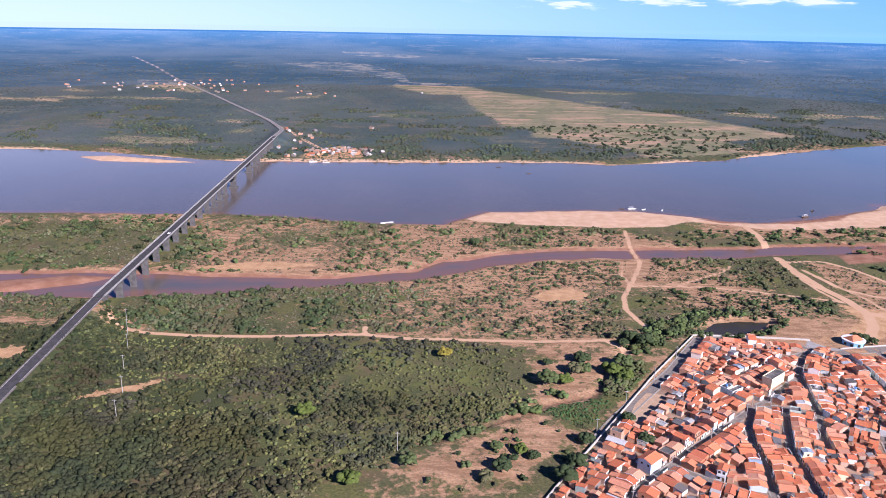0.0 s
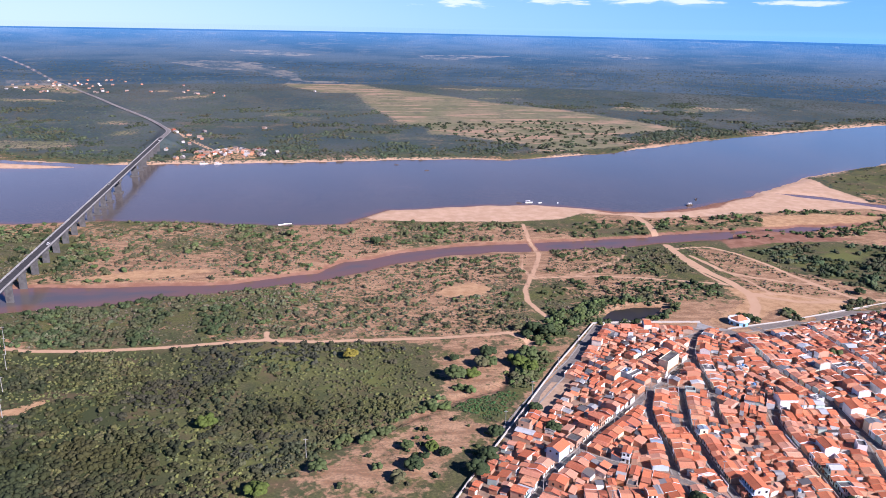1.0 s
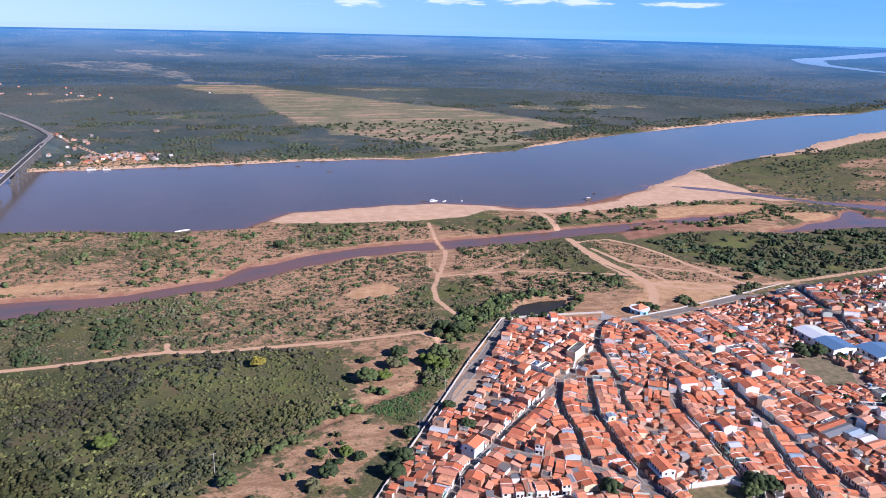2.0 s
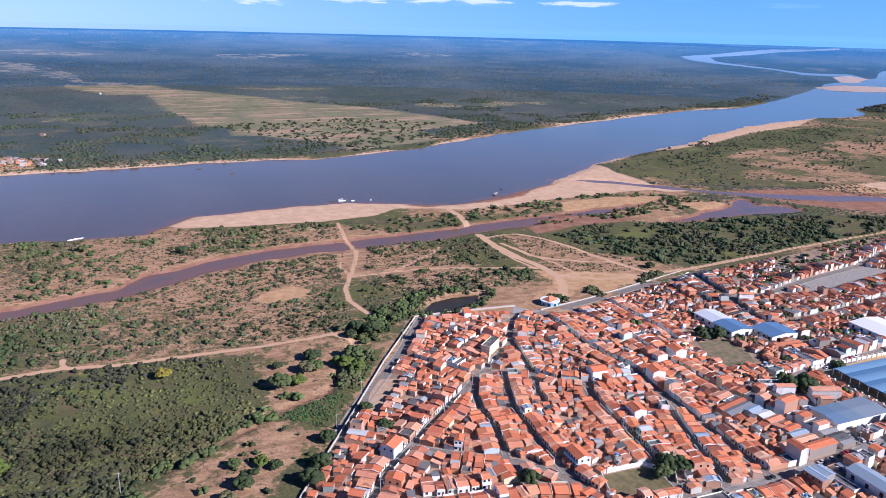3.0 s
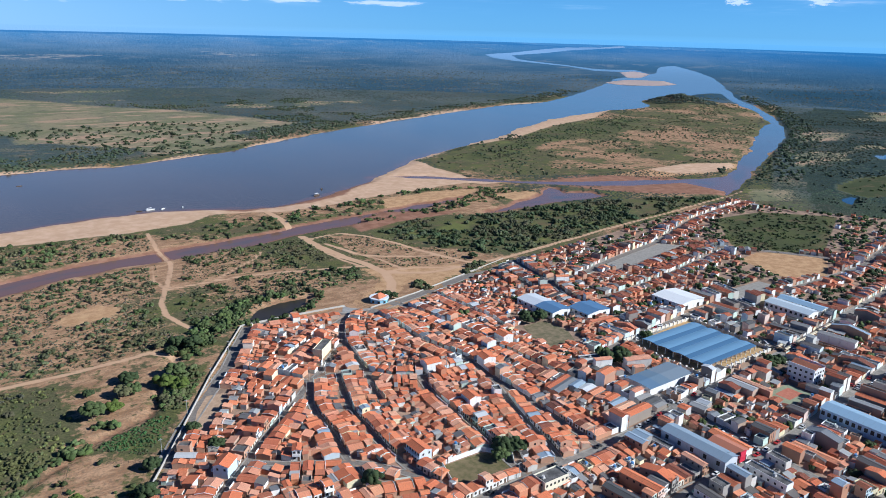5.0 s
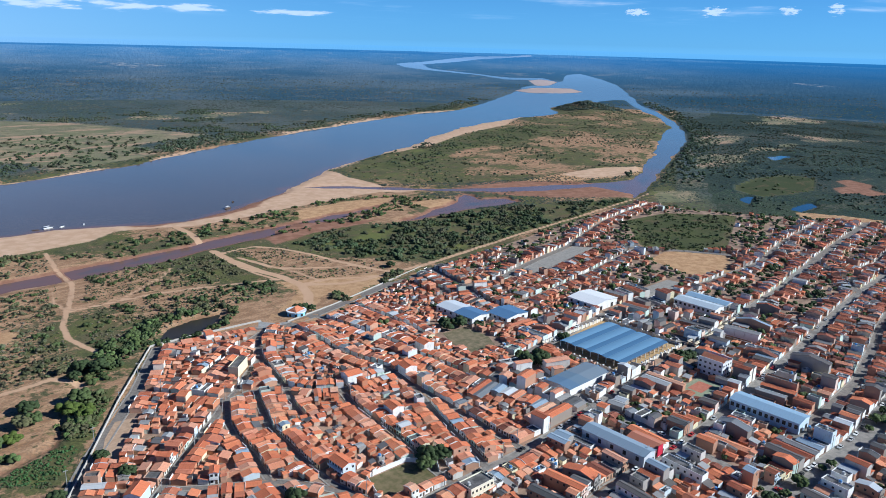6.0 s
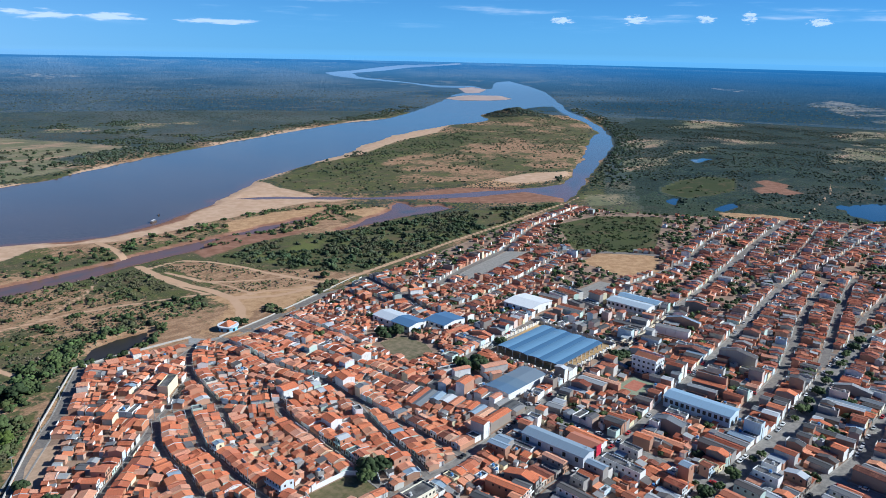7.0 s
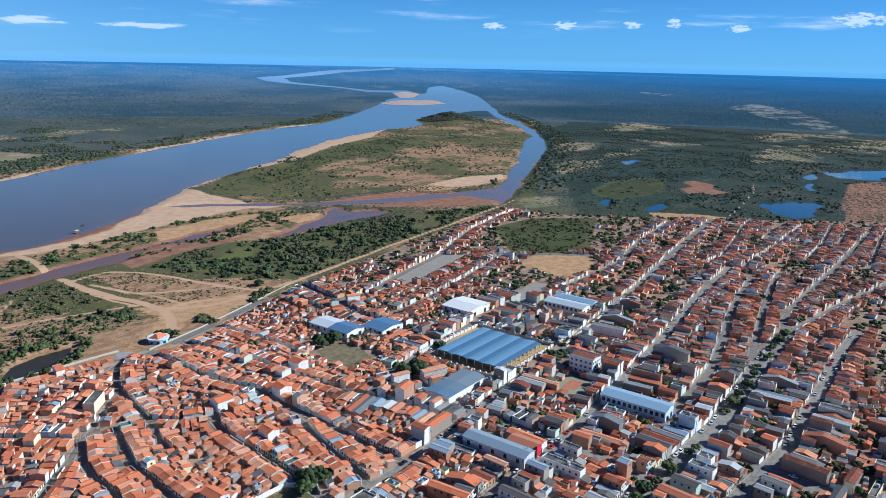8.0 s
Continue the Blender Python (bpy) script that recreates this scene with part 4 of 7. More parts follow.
def cells(cx, cy, ux, uy, x0, x1, y0, y1):
    a, b = np.meshgrid(np.arange(x0 + 0.4, x1, 0.8), np.arange(y0 + 0.4, y1, 0.8), indexing="ij")
    i = (cx + ux * a - uy * b - TX).astype(int)
    j = (cy + uy * a + ux * b - TY).astype(int)
    return np.clip(i, 0, TW - 1), np.clip(j, 0, TH - 1)


def claim(cx, cy, ux, uy, x0, x1, y0, y1):
    taken[cells(cx, cy, ux, uy, x0, x1, y0, y1)] = True


gx, gy = np.meshgrid(np.arange(TW) + TX + 0.5, np.arange(TH) + TY + 0.5, indexing="ij")
taken |= to_lines(gx, gy, TOWN, True, 2000) > -1.5
taken |= nearest(gx, gy, [GREEN_FIELD, DIRT_FIELD, PLAZA, PAVED_LOT], 60) < 1
for street, wide, _ in STREETS:
    taken |= to_lines(gx, gy, street, False, 30) < wide / 2 + 0.9


def streets():
    for i, (street, wide, tar) in enumerate(STREETS):
        line = smooth_line(street)
        s = Shape()
        ribbon(s, line, -wide / 2, wide / 2, 0.04 + 0.003 * i)
        name = "road"
        tagged(new(name, s.mesh(name, [STREET if tar else COBBLE])),
               "worn grey asphalt town street" if tar else "pale cobbled town street", "road", kind="structure")
        s = Shape()
        others = [o for k, o in enumerate(STREETS) if k != i]
        steps = [along(street, d)[0] for d in np.arange(0, length(street), 4.0)] + [Vector(street[-1])]
        for side in (-wide / 2 - 0.9, wide / 2):
            for a, b in zip(steps, steps[1:]):
                if (b - a).length < 0.5:
                    continue
                t = (b - a).normalized()
                c = (a + b) / 2 + Vector((-t.y, t.x)) * (side + 0.45)
                px, py = np.array([c.x]), np.array([c.y])
                if all(to_lines(px, py, o[0], False, 30)[0] > o[1] / 2 + 2.0 for o in others):
                    ribbon(s, [(*a, 0.0), (*b, 0.0)], side, side + 0.9, 0.2, thick=0.2)
        tagged(new("pavement", s.mesh("pavement", [PAVING])), "narrow raised concrete pavement along the street", "pavement", kind="structure")


streets()

# ---- houses ----
rnd = random.Random(7)
PAINTS = [(0.80, 0.79, 0.76)] * 5 + [(0.78, 0.74, 0.64), (0.62, 0.70, 0.74), (0.72, 0.56, 0.48), (0.76, 0.68, 0.45), (0.55, 0.66, 0.58), (0.50, 0.30, 0.20), (0.60, 0.57, 0.52)]
CLAY = [(0.764, 0.231, 0.104), (0.820, 0.277, 0.133), (0.674, 0.202, 0.092), (0.840, 0.347, 0.190), (0.562, 0.173, 0.087), (0.786, 0.255, 0.116), (0.652, 0.231, 0.127), (0.840, 0.416, 0.265), (0.809, 0.358, 0.219)]
AGED_CLAY = [(0.35, 0.10, 0.055), (0.43, 0.135, 0.07), (0.25, 0.078, 0.05), (0.44, 0.16, 0.09), (0.28, 0.10, 0.065), (0.19, 0.078, 0.056)]
RAW = [(0.56, 0.27, 0.16), (0.50, 0.27, 0.17), (0.60, 0.35, 0.23), (0.54, 0.24, 0.13), (0.45, 0.33, 0.25), (0.72, 0.68, 0.62)]
GREY = [(0.17, 0.162, 0.158), (0.10, 0.097, 0.094), (0.28, 0.27, 0.26), (0.14, 0.125, 0.115), (0.38, 0.38, 0.37)]
DULL = [(0.30, 0.25, 0.21), (0.36, 0.33, 0.30), (0.42, 0.24, 0.16), (0.24, 0.21, 0.19), (0.52, 0.50, 0.47)]
METAL = [(0.50, 0.52, 0.54), (0.32, 0.40, 0.48), (0.22, 0.23, 0.24), (0.58, 0.59, 0.59)]


def tint(col, spread):
    k = 1 + rnd.uniform(-spread, spread)
    return tuple(min(0.85, c * k) for c in col)


def house_body(s, w, d, h, kind, paint, gable, raw):
    """Walls with real gables; the street front lies on y = 0."""
    hw = w / 2
    if kind == "flat":
        s.box(-hw, hw, 0, d, 0, h, paint, 0)
        for x0, x1, y0, y1 in ((-hw, hw, 0, 0.2), (-hw, hw, d - 0.2, d), (-hw, -hw + 0.2, 0.2, d - 0.2), (hw - 0.2, hw, 0.2, d - 0.2)):
            s.box(x0, x1, y0, y1, h, h + 0.7, paint, 0)
        return
    mid = d * (0.45 if kind == "street" else 0.5)
    if kind in ("street", "lean"):       # ridge runs with the street, or one slope falls away from it
        prof = [(0, 0), (d, 0), (d, h), (0, h + gable)] if kind == "lean" else [(0, 0), (d, 0), (d, h), (mid, h + gable), (0, h)]
        for x, turn in ((-hw, 1), (hw, -1)):
            pts = [(x, y, z) for y, z in prof]
            s.face(pts[::-1] if turn > 0 else pts, raw, 0)
        top = h + gable if kind == "lean" else h
        s.face([(-hw, 0, 0), (hw, 0, 0), (hw, 0, top), (-hw, 0, top)], paint, 0)
        s.face([(hw, d, 0), (-hw, d, 0), (-hw, d, h), (hw, d, h)], raw, 0)
    else:                      # ridge runs back from the street
        prof = [(-hw, 0), (hw, 0), (hw, h), (0, h + gable), (-hw, h)]
        s.face([(x, 0, z) for x, z in prof], paint, 0)
        s.face([(x, d, z) for x, z in prof][::-1], raw, 0)
        s.face([(-hw, d, 0), (-hw, 0, 0), (-hw, 0, h), (-hw, d, h)], raw, 0)
        s.face([(hw, 0, 0), (hw, d, 0), (hw, d, h), (hw, 0, h)], raw, 0)


def house_roof(s, w, d, h, kind, col, gable, slot):
    hw, o, t = w / 2 + 0.12, 0.45, 0.14
    if kind == "flat":
        s.box(-w / 2 + 0.2, w / 2 - 0.2, 0.2, d - 0.2, h - 0.2, h + 0.08, col, slot)
    elif kind == "lean":
        fall = gable / d
        s.slab([(hw, d + 0.3, h - 0.3 * fall + t), (-hw, d + 0.3, h - 0.3 * fall + t), (-hw, -0.1, h + gable + 0.1 * fall + t), (hw, -0.1, h + gable + 0.1 * fall + t)], t, col, slot)
    elif kind == "street":
        mid = d * 0.45
        z0, z1 = h - o * gable / mid, h - o * gable / (d - mid)
        s.slab([(-hw, -o, z0 + t), (hw, -o, z0 + t), (hw, mid, h + gable + t), (-hw, mid, h + gable + t)], t, col, slot)
        s.slab([(hw, d + o, z1 + t), (-hw, d + o, z1 + t), (-hw, mid, h + gable + t), (hw, mid, h + gable + t)], t, col, slot)
        s.tube((-hw, mid, h + gable + t), (hw, mid, h + gable + t), 0.12, 0.12, 4, tuple(min(0.8, c * 1.1 + 0.04) for c in col) if slot == 0 else col, slot)
    else:
        e = w / 2 + 0.35
        z0 = h - 0.35 * gable / (w / 2)
        s.slab([(-e, d + 0.2, z0 + t), (-e, -0.3, z0 + t), (0, -0.3, h + gable + t), (0, d + 0.2, h + gable + t)], t, col, slot)
        s.slab([(e, -0.3, z0 + t), (e, d + 0.2, z0 + t), (0, d + 0.2, h + gable + t), (0, -0.3, h + gable + t)], t, col, slot)
        s.tube((0, -0.3, h + gable + t), (0, d + 0.2, h + gable + t), 0.12, 0.12, 4, tuple(min(0.8, c * 1.1 + 0.04) for c in col) if slot == 0 else col, slot)


def water_tank(s, x, y, z, blue):
    col = (0.12, 0.28, 0.55) if blue else (0.55, 0.54, 0.52)
    s.box(x - 0.8, x + 0.8, y - 0.8, y + 0.8, z, z + 0.5, (0.5, 0.48, 0.45), 0)
    s.tube((x, y, z + 0.5), (x, y, z + 1.5), 0.75, 0.68, 8, col, 0)


plots = []      # place, size and look of every house


def x_warm(x):
    """The older western streets keep brighter tiles."""
    return rnd.random() > (x - 230) / 260


def x_old(x, y):
    return zone_of(x, y) != "centre"


def plan_house(cx, cy, ux, uy, w, d, zone):
    r = rnd.random()
    storeys = 1
    if zone == "old":
        kind = "street" if r < 0.68 else "deep" if r < 0.97 else "flat"
        look_roof = "tile" if rnd.random() < 0.95 else "sheet"
        storeys = 2 if rnd.random() < 0.07 else 1
    elif zone == "centre":
        kind = "flat" if r < 0.24 else "street" if r < 0.36 else "deep"
        q = rnd.random()
        look_roof = "tile" if q < 0.56 else "sheet" if q < 0.72 else "fibre"
        storeys = 2 if rnd.random() < 0.40 else 1 if rnd.random() < 0.9 else 3
    elif zone == "shed":
        kind = "lean" if r < 0.62 else "deep" if r < 0.78 else "street" if r < (0.97 if x_old(cx, cy) else 0.85) else "flat"
        look_roof = "tile" if rnd.random() < (0.88 if x_old(cx, cy) else 0.7) else "fibre"
    else:
        kind = "street" if r < 0.42 else "deep" if r < 0.93 else "flat"
        look_roof = "tile" if rnd.random() < 0.82 else "fibre"
        storeys = 2 if rnd.random() < 0.08 else 1
    h = (2.4 if zone == "shed" else 2.65 if zone == "old" else 2.9) + (rnd.uniform(-0.12, 0.12) if rnd.random() < 0.72 else rnd.uniform(-0.2, 0.7)) + (storeys - 1) * 3.0
    span = d if kind == "street" else w
    gable = min(2.6, span * 0.5 * (0.23 if kind == "street" else rnd.uniform(0.2, 0.28))) if kind not in ("flat", "lean") else d * 0.16 if kind == "lean" else 0
    roof = tint(rnd.choice(CLAY if x_warm(cx) or rnd.random() < (0.3 if cx < 480 else 0.14) else AGED_CLAY), 0.16) if look_roof == "tile" else tint(rnd.choice(METAL), 0.1) if look_roof == "sheet" else tint(rnd.choice(GREY), 0.15)
    if kind == "flat":
        roof, look_roof = tint(rnd.choice(GREY), 0.15), "flat"
    plots.append(dict(x=cx, y=cy, ux=ux, uy=uy, w=w, d=d, h=h, kind=kind, gable=gable, roof=roof, look=look_roof, zone=zone, storeys=storeys,
                      paint=tint(rnd.choice(PAINTS[2:] + DULL + RAW[:2] if zone == "outer" else RAW + DULL + PAINTS[4:7] if zone == "shed" else PAINTS + DULL[:3] if zone == "centre" else PAINTS), 0.05), raw=tint(rnd.choice(DULL if zone == "centre" and rnd.random() < 0.7 else RAW[:5] if rnd.random() < (0.66 if zone in ("old", "shed") else 0.5) else PAINTS), 0.1), parapet=kind == "street" and rnd.random() < 0.3, tank=rnd.random() < 0.45, fire=rnd.random() < 0.5))


def zone_of(x, y):
    if x < 272 and y > 215:
        return "old"
    if x < 372 and y > 300:
        return "old"
    if x < 470 and y < 300 or (x < 560 and y < 340 and y > 230):
        return "centre"
    return "outer"


def try_plot(cx, cy, ux, uy, w, d, zone, gap=0.25):
    ij = cells(cx, cy, ux, uy, -w / 2, w / 2, 0.3, d)
    if taken[ij].any():
        return False
    claim(cx, cy, ux, uy, -w / 2 - 0.1, w / 2 + 0.1, 0, d + gap)
    plan_house(cx, cy, ux, uy, w, d, zone)
    return True


# larger buildings: centre x, y, size x, size y, height
SPECIALS = [(341, 256, 38, 17, 5.5), (367, 380, 18, 37, 5.5), (390, 356, 23, 19, 5), (464, 334, 28, 26, 6.5), (525, 274, 31, 35, 6), (417, 209, 12, 16, 10),
            (298, 196, 20, 36, 8.5), (385, 161, 15, 38, 7)]


for q in SPECIALS:
    claim(q[0], q[1], 1, 0, -q[2] / 2 - 1, q[2] / 2 + 1, -q[3] / 2 - 1, q[3] / 2 + 1)
claim(405, 275, 1, 0, -36, 38, -32, 35)          # market hall yard
claim(195, 249, 1, 0, -14, 22, -14, 8)           # walled playing field
claim(112, 368, 0.57, 0.82, -24, 24, -7, 9)        # bare lot inside the town wall
claim(273, 455, 1, 0, -14, 14, -14, 14)          # pavilion
claim(345, 371, 1, 0, -12, 12, -10, 10)          # planted yard
claim(418, 229, 1, 0, -9, 9, -6, 4)
claim(390, 203, 1, 0, -13, 14, -9, 9)            # ball court
claim(337, 342, 1, 0, -14, 17, -17, 24)          # overgrown lot
# room kept for shade trees in the yards
SHADE = []
while len(SHADE) < 540:
    x, y = rnd.uniform(310, 1060), rnd.uniform(-110, 470)
    if zone_of(x, y) != "old" and not taken[cells(x, y, 1, 0, -2, 2, -2, 2)].any():
        claim(x, y, 1, 0, -2, 2, -2, 2)
        SHADE.append((x, y))
WAY = [(p, t) for street, _, _ in STREETS for p, t, _ in (along(street, d) for d in np.arange(0, length(street), 9.0))]
WAY_XY, WAY_TURN = np.array([tuple(p.xy) for p, _ in WAY]), [math.atan2(t.y, t.x) for _, t in WAY]


def grain(x, y):
    """The way that the nearest street runs."""
    return WAY_TURN[int(np.argmin((WAY_XY[:, 0] - x) ** 2 + (WAY_XY[:, 1] - y) ** 2))]


# taller houses that stand out over their rows: place, width, depth, storeys, paint
TALL = [(242, 334, 10, 8, 2, (0.78, 0.77, 0.74)), (266, 331, 9, 8, 2, (0.78, 0.77, 0.74)), (229, 297, 9, 7, 2, (0.80, 0.78, 0.74)), (176, 270, 11, 7, 2, (0.62, 0.70, 0.76)),
        (102, 308, 10, 7, 2, (0.55, 0.66, 0.74)), (223, 412, 9, 6, 2, (0.80, 0.78, 0.74)), (214, 222, 14, 8, 2, (0.76, 0.70, 0.55)), (196, 398, 16, 6, 2, (0.76, 0.68, 0.45)), (300, 352, 10, 8, 2, (0.74, 0.72, 0.68))]
for x, y, w, d, storeys, paint in TALL:
    turn = grain(x, y)
    for k in range(60):
        a = k * 2.4
        q = (x + 0.25 * k * math.cos(a), y + 0.25 * k * math.sin(a))
        if try_plot(*q, math.cos(turn), math.sin(turn), w, d, "old"):
            flat = w > 11
            plots[-1].update(h=2.9 * storeys, storeys=storeys, paint=paint, raw=paint, kind="flat" if flat else "street", gable=0 if flat else 1.2, parapet=False, fire=False)
            if flat:
                plots[-1].update(look="flat", roof=GREY[0])
            else:
                plots[-1].update(look="tile", roof=CLAY[0])
            break


for street, wide, tar in STREETS:
    for side in (1, -1):
        pts = street if side > 0 else street[::-1]
        usual = rnd.uniform(5.8, 7.6)
        d, total = 1.0, length(pts)
        while d < total - 2:
            zone = zone_of(*along(pts, d)[0])
            w = rnd.choice((rnd.uniform(3.3, 4.6), rnd.uniform(3.6, 5.2), rnd.uniform(3.6, 7.0))) if zone == "old" else rnd.uniform(3.3, 5.0) if zone == "outer" else rnd.uniform(3.4, 6.0)
            p, t, _ = along(pts, d + w / 2)
            nrm = Vector((-t.y, t.x))
            o = p + nrm * (wide / 2 + 1.0 + (rnd.choice((0, 0, 0.4, 1.6)) if zone == "outer" else rnd.choice((0, 0, 0, 0.5))))
            # local x runs along the street so that y leads away from it
            depths = {"old": (usual if rnd.random() < 0.75 else rnd.uniform(5, 10), 5.5, 4.2), "centre": (rnd.uniform(15, 24) if rnd.random() < 0.5 else rnd.uniform(7, 13), rnd.uniform(8, 12), 6.5, 5), "outer": (rnd.uniform(6, 11), 6, 4.5)}
            for depth in depths[zone]:
                if try_plot(o.x, o.y, t.x, t.y, w - 0.1, depth, zone):
                    back = depth + rnd.choice((0.1, 0.1, 0.1, 1.8))
                    for _ in range(2 if p.x < 330 else 1):      # lower kitchen wings behind, one past a small patio
                        if rnd.random() < (0.9 if p.x < 500 else 0.6):
                            wing = rnd.uniform(2.4, 5.0)
                            part_w = (w - 0.2) * rnd.choice((1, 1, 0.75, 0.55))
                            q = o + nrm * back + t * rnd.choice((-1, 1)) * (w - 0.2 - part_w) / 2
                            try_plot(q.x, q.y, t.x, t.y, part_w, wing, "shed", 0.05)
                            back += wing + rnd.choice((0.1, 0.1, 1.5, 2.6))
                    d += w
                    break
            else:
                d += 1.2

# sheds and back buildings in the yards
for _ in range(75000):
    x, y = rnd.uniform(20, 1080), rnd.uniform(-120, 535)
    zone = zone_of(x, y)
    if taken[int(x - TX), int(y - TY)]:
        continue
    turn = grain(x, y) + rnd.choice((0, math.pi / 2, math.pi))
    if x > 520 and rnd.random() < 0.93 or x > 380 and rnd.random() < 0.5:
        continue
    w, d = rnd.choice(((5, 6), (4.5, 4), (4, 4.5), (3.4, 3.6), (3.2, 2.6), (2.3, 2.6), (2.0, 1.8)))
    try_plot(x, y, math.cos(turn), math.sin(turn), w, d, "shed" if w < 5 else zone, 0.1 if zone == "old" else 0.5)


def house_shapes(p, walls, roof, off):
    """Adds a house to two shapes, moved by off."""
    a, b = Shape(), Shape()
    house_body(a, p["w"], p["d"], p["h"], p["kind"], p["paint"], p["gable"], p["raw"])
    house_roof(b, p["w"], p["d"], p["h"], p["kind"], p["roof"], p["gable"], ROOF_SLOT[p["look"]])
    hw, h = p["w"] / 2, p["h"]
    if p["fire"] and p["kind"] == "street":        # a low party wall standing over the tiles
        mid = p["d"] * 0.45
        for (ya, za), (yb, zb) in (((0, h), (mid, h + p["gable"])), ((mid, h + p["gable"]), (p["d"], h))):
            a.slab([(-hw, ya, za + 0.4), (-hw + 0.2, ya, za + 0.4), (-hw + 0.2, yb, zb + 0.4), (-hw, yb, zb + 0.4)], 0.5, p["raw"] if p["w"] < 3.9 else p["paint"], 0)
    if p["parapet"]:
        a.box(-hw, hw, -0.6, -0.4, 0, h + 0.9, p["paint"], 0)
    if p["tank"] and p["kind"] == "flat":
        water_tank(a, rnd.uniform(-hw + 1.2, hw - 1.2), p["d"] * rnd.uniform(0.4, 0.8), h, rnd.random() < 0.4)
    for src, dst in ((a, walls), (b, roof)):
        k = len(dst.v)
        dst.v.extend(tuple(off @ Vector(v)) for v in src.v)
        dst.f.extend(tuple(i + k for i in f) for f in src.f)
        dst.c.extend(src.c)
        dst.m.extend(src.m)
        dst.uv.extend(src.uv)


ROOF_SLOT = {"tile": 0, "sheet": 1, "fibre": 1, "flat": 2}
ROOFS = [TILE, SHEET, FLAT_ROOF]


def plot_pose(p):
    return Matrix(((p["ux"], -p["uy"], 0, p["x"]), (p["uy"], p["ux"], 0, p["y"]), (0, 0, 1, 0), (0, 0, 0, 1)))


def openings(root, p):
    """Doors and windows of the street front and of one side."""
    hw = p["w"] / 2
    front = -0.6 if p["parapet"] else 0.0
    for level in range(p["storeys"]):
        z = 3.0 * level
        n = max(2, int(p["w"] / 2.1))
        for i in range(n):
            x = -hw + (i + 0.5) * p["w"] / n
            s = Shape()
            if i == n // 2 and level == 0:
                s.box(x - 0.5, x + 0.5, front - 0.05, front + 0.03, 0.02, 2.15, (1, 1, 1), 0, True)
                part("door", s, WOOD, root)
            else:
                s.box(x - 0.55, x + 0.55, front - 0.05, front + 0.03, z + 0.95, z + 2.1, (1, 1, 1), 0, True)
                part("window", s, DARK, root)
    if p["storeys"] > 1:
        for sgn in (-1, 1):
            for yy in np.arange(2.2, p["d"] - 1.2, 3.4):
                s = Shape()
                x = sgn * hw
                s.box(x - 0.04, x + 0.04, yy - 0.5, yy + 0.5, p["h"] - 2.0, p["h"] - 0.9, (1, 1, 1), 0, True)
                part("window", s, DARK, root)
        s = Shape()
        s.box(-hw, hw, front - 1.0, front - 0.02, 2.85, 3.0, p["paint"], 0, True)
        s.box(-hw, hw, front - 1.0, front - 0.9, 3.0, 3.9, p["paint"], 0)
        part("balcony", s, PLASTER, root)


ROOF_WORD = {"tile": "orange clay-tiled roof", "sheet": "pale metal sheet roof", "fibre": "grey fibre-cement roof", "flat": "flat grey concrete roof"}


def paint_word(c):
    if c[0] < 0.56 and c[2] < 0.3:
        return "bare brick"
    if min(c) > 0.68:
        return "white"
    if c[2] > c[0]:
        return "pale blue"
    return "cream" if c[1] > 0.62 else "pinkish" if c[0] > 0.66 else "weathered"


def build_houses():
    order = sorted(range(len(plots)), key=lambda i: (plots[i]["zone"] == "shed", math.hypot(plots[i]["x"], plots[i]["y"] - 15)))
    homes = [i for i in order if plots[i]["zone"] == "old"][:300]
    rows = [i for i in order if plots[i]["zone"] == "outer"][:300]
    shops = [i for i in order if plots[i]["zone"] == "centre"][:290]
    near, close = set(homes + shops + rows), set(homes[:200] + shops[:200])
    joined = {}
    for i, p in enumerate(plots):
        m = plot_pose(p)
        if i in near:
            size = {1: "one-storey", 2: "two-storey", 3: "three-storey"}[p["storeys"]]
            shop = p["zone"] == "centre"
            root = thing("shop_building" if shop else "row_house" if p["zone"] == "outer" else "house", m, f"{size} {paint_word(p['paint'])} {'shop building' if shop else 'row house' if p['zone'] == 'outer' else 'town house'} with {ROOF_WORD[p['look']]}",
                         "shop" if shop else "house", "town centre shops" if shop else "outer street houses" if p["zone"] == "outer" else "town houses")
            w, r = Shape(), Shape()
            house_shapes(p, w, r, Matrix())
            part("wall", w, PLASTER, root)
            r.m = [0] * len(r.m)
            part("roof", r, ROOFS[ROOF_SLOT[p["look"]]], root, ROOF_WORD[p["look"]])
            if i in close:
                openings(root, p)
        else:
            key = p["zone"]
            w, r = joined.setdefault(key, (Shape(), Shape()))
            house_shapes(p, w, r, m)
    names = {"old": "old quarter houses", "centre": "shops and houses of the town centre", "outer": "houses of the outer streets", "shed": "yard sheds and back rooms"}
    for key, (w, r) in joined.items():
        top = tagged(new("town_houses"), f"dense rows of {names[key]} under clay and sheet roofs", "houses", kind="stuff")
        for nm, sh, mats in (("walls", w, [PLASTER]), ("roofs", r, ROOFS)):
            ob = part(nm, sh, mats, top)
            tagged(ob, kind="stuff")


build_houses()


# ---- larger buildings ----
def rect_roof(s, w, d, h, rise, col, slot=0, over=0.5):
    """Low gable over a w by d hall centred on its place; the ridge runs along y."""
    e = w / 2 + over
    s.slab([(-e, d / 2 + over, h + 0.15), (-e, -d / 2 - over, h + 0.15), (0, -d / 2 - over, h + rise), (0, d / 2 + over, h + rise)], 0.15, col, slot)
    s.slab([(e, -d / 2 - over, h + 0.15), (e, d / 2 + over, h + 0.15), (0, d / 2 + over, h + rise), (0, -d / 2 - over, h + rise)], 0.15, col, slot)


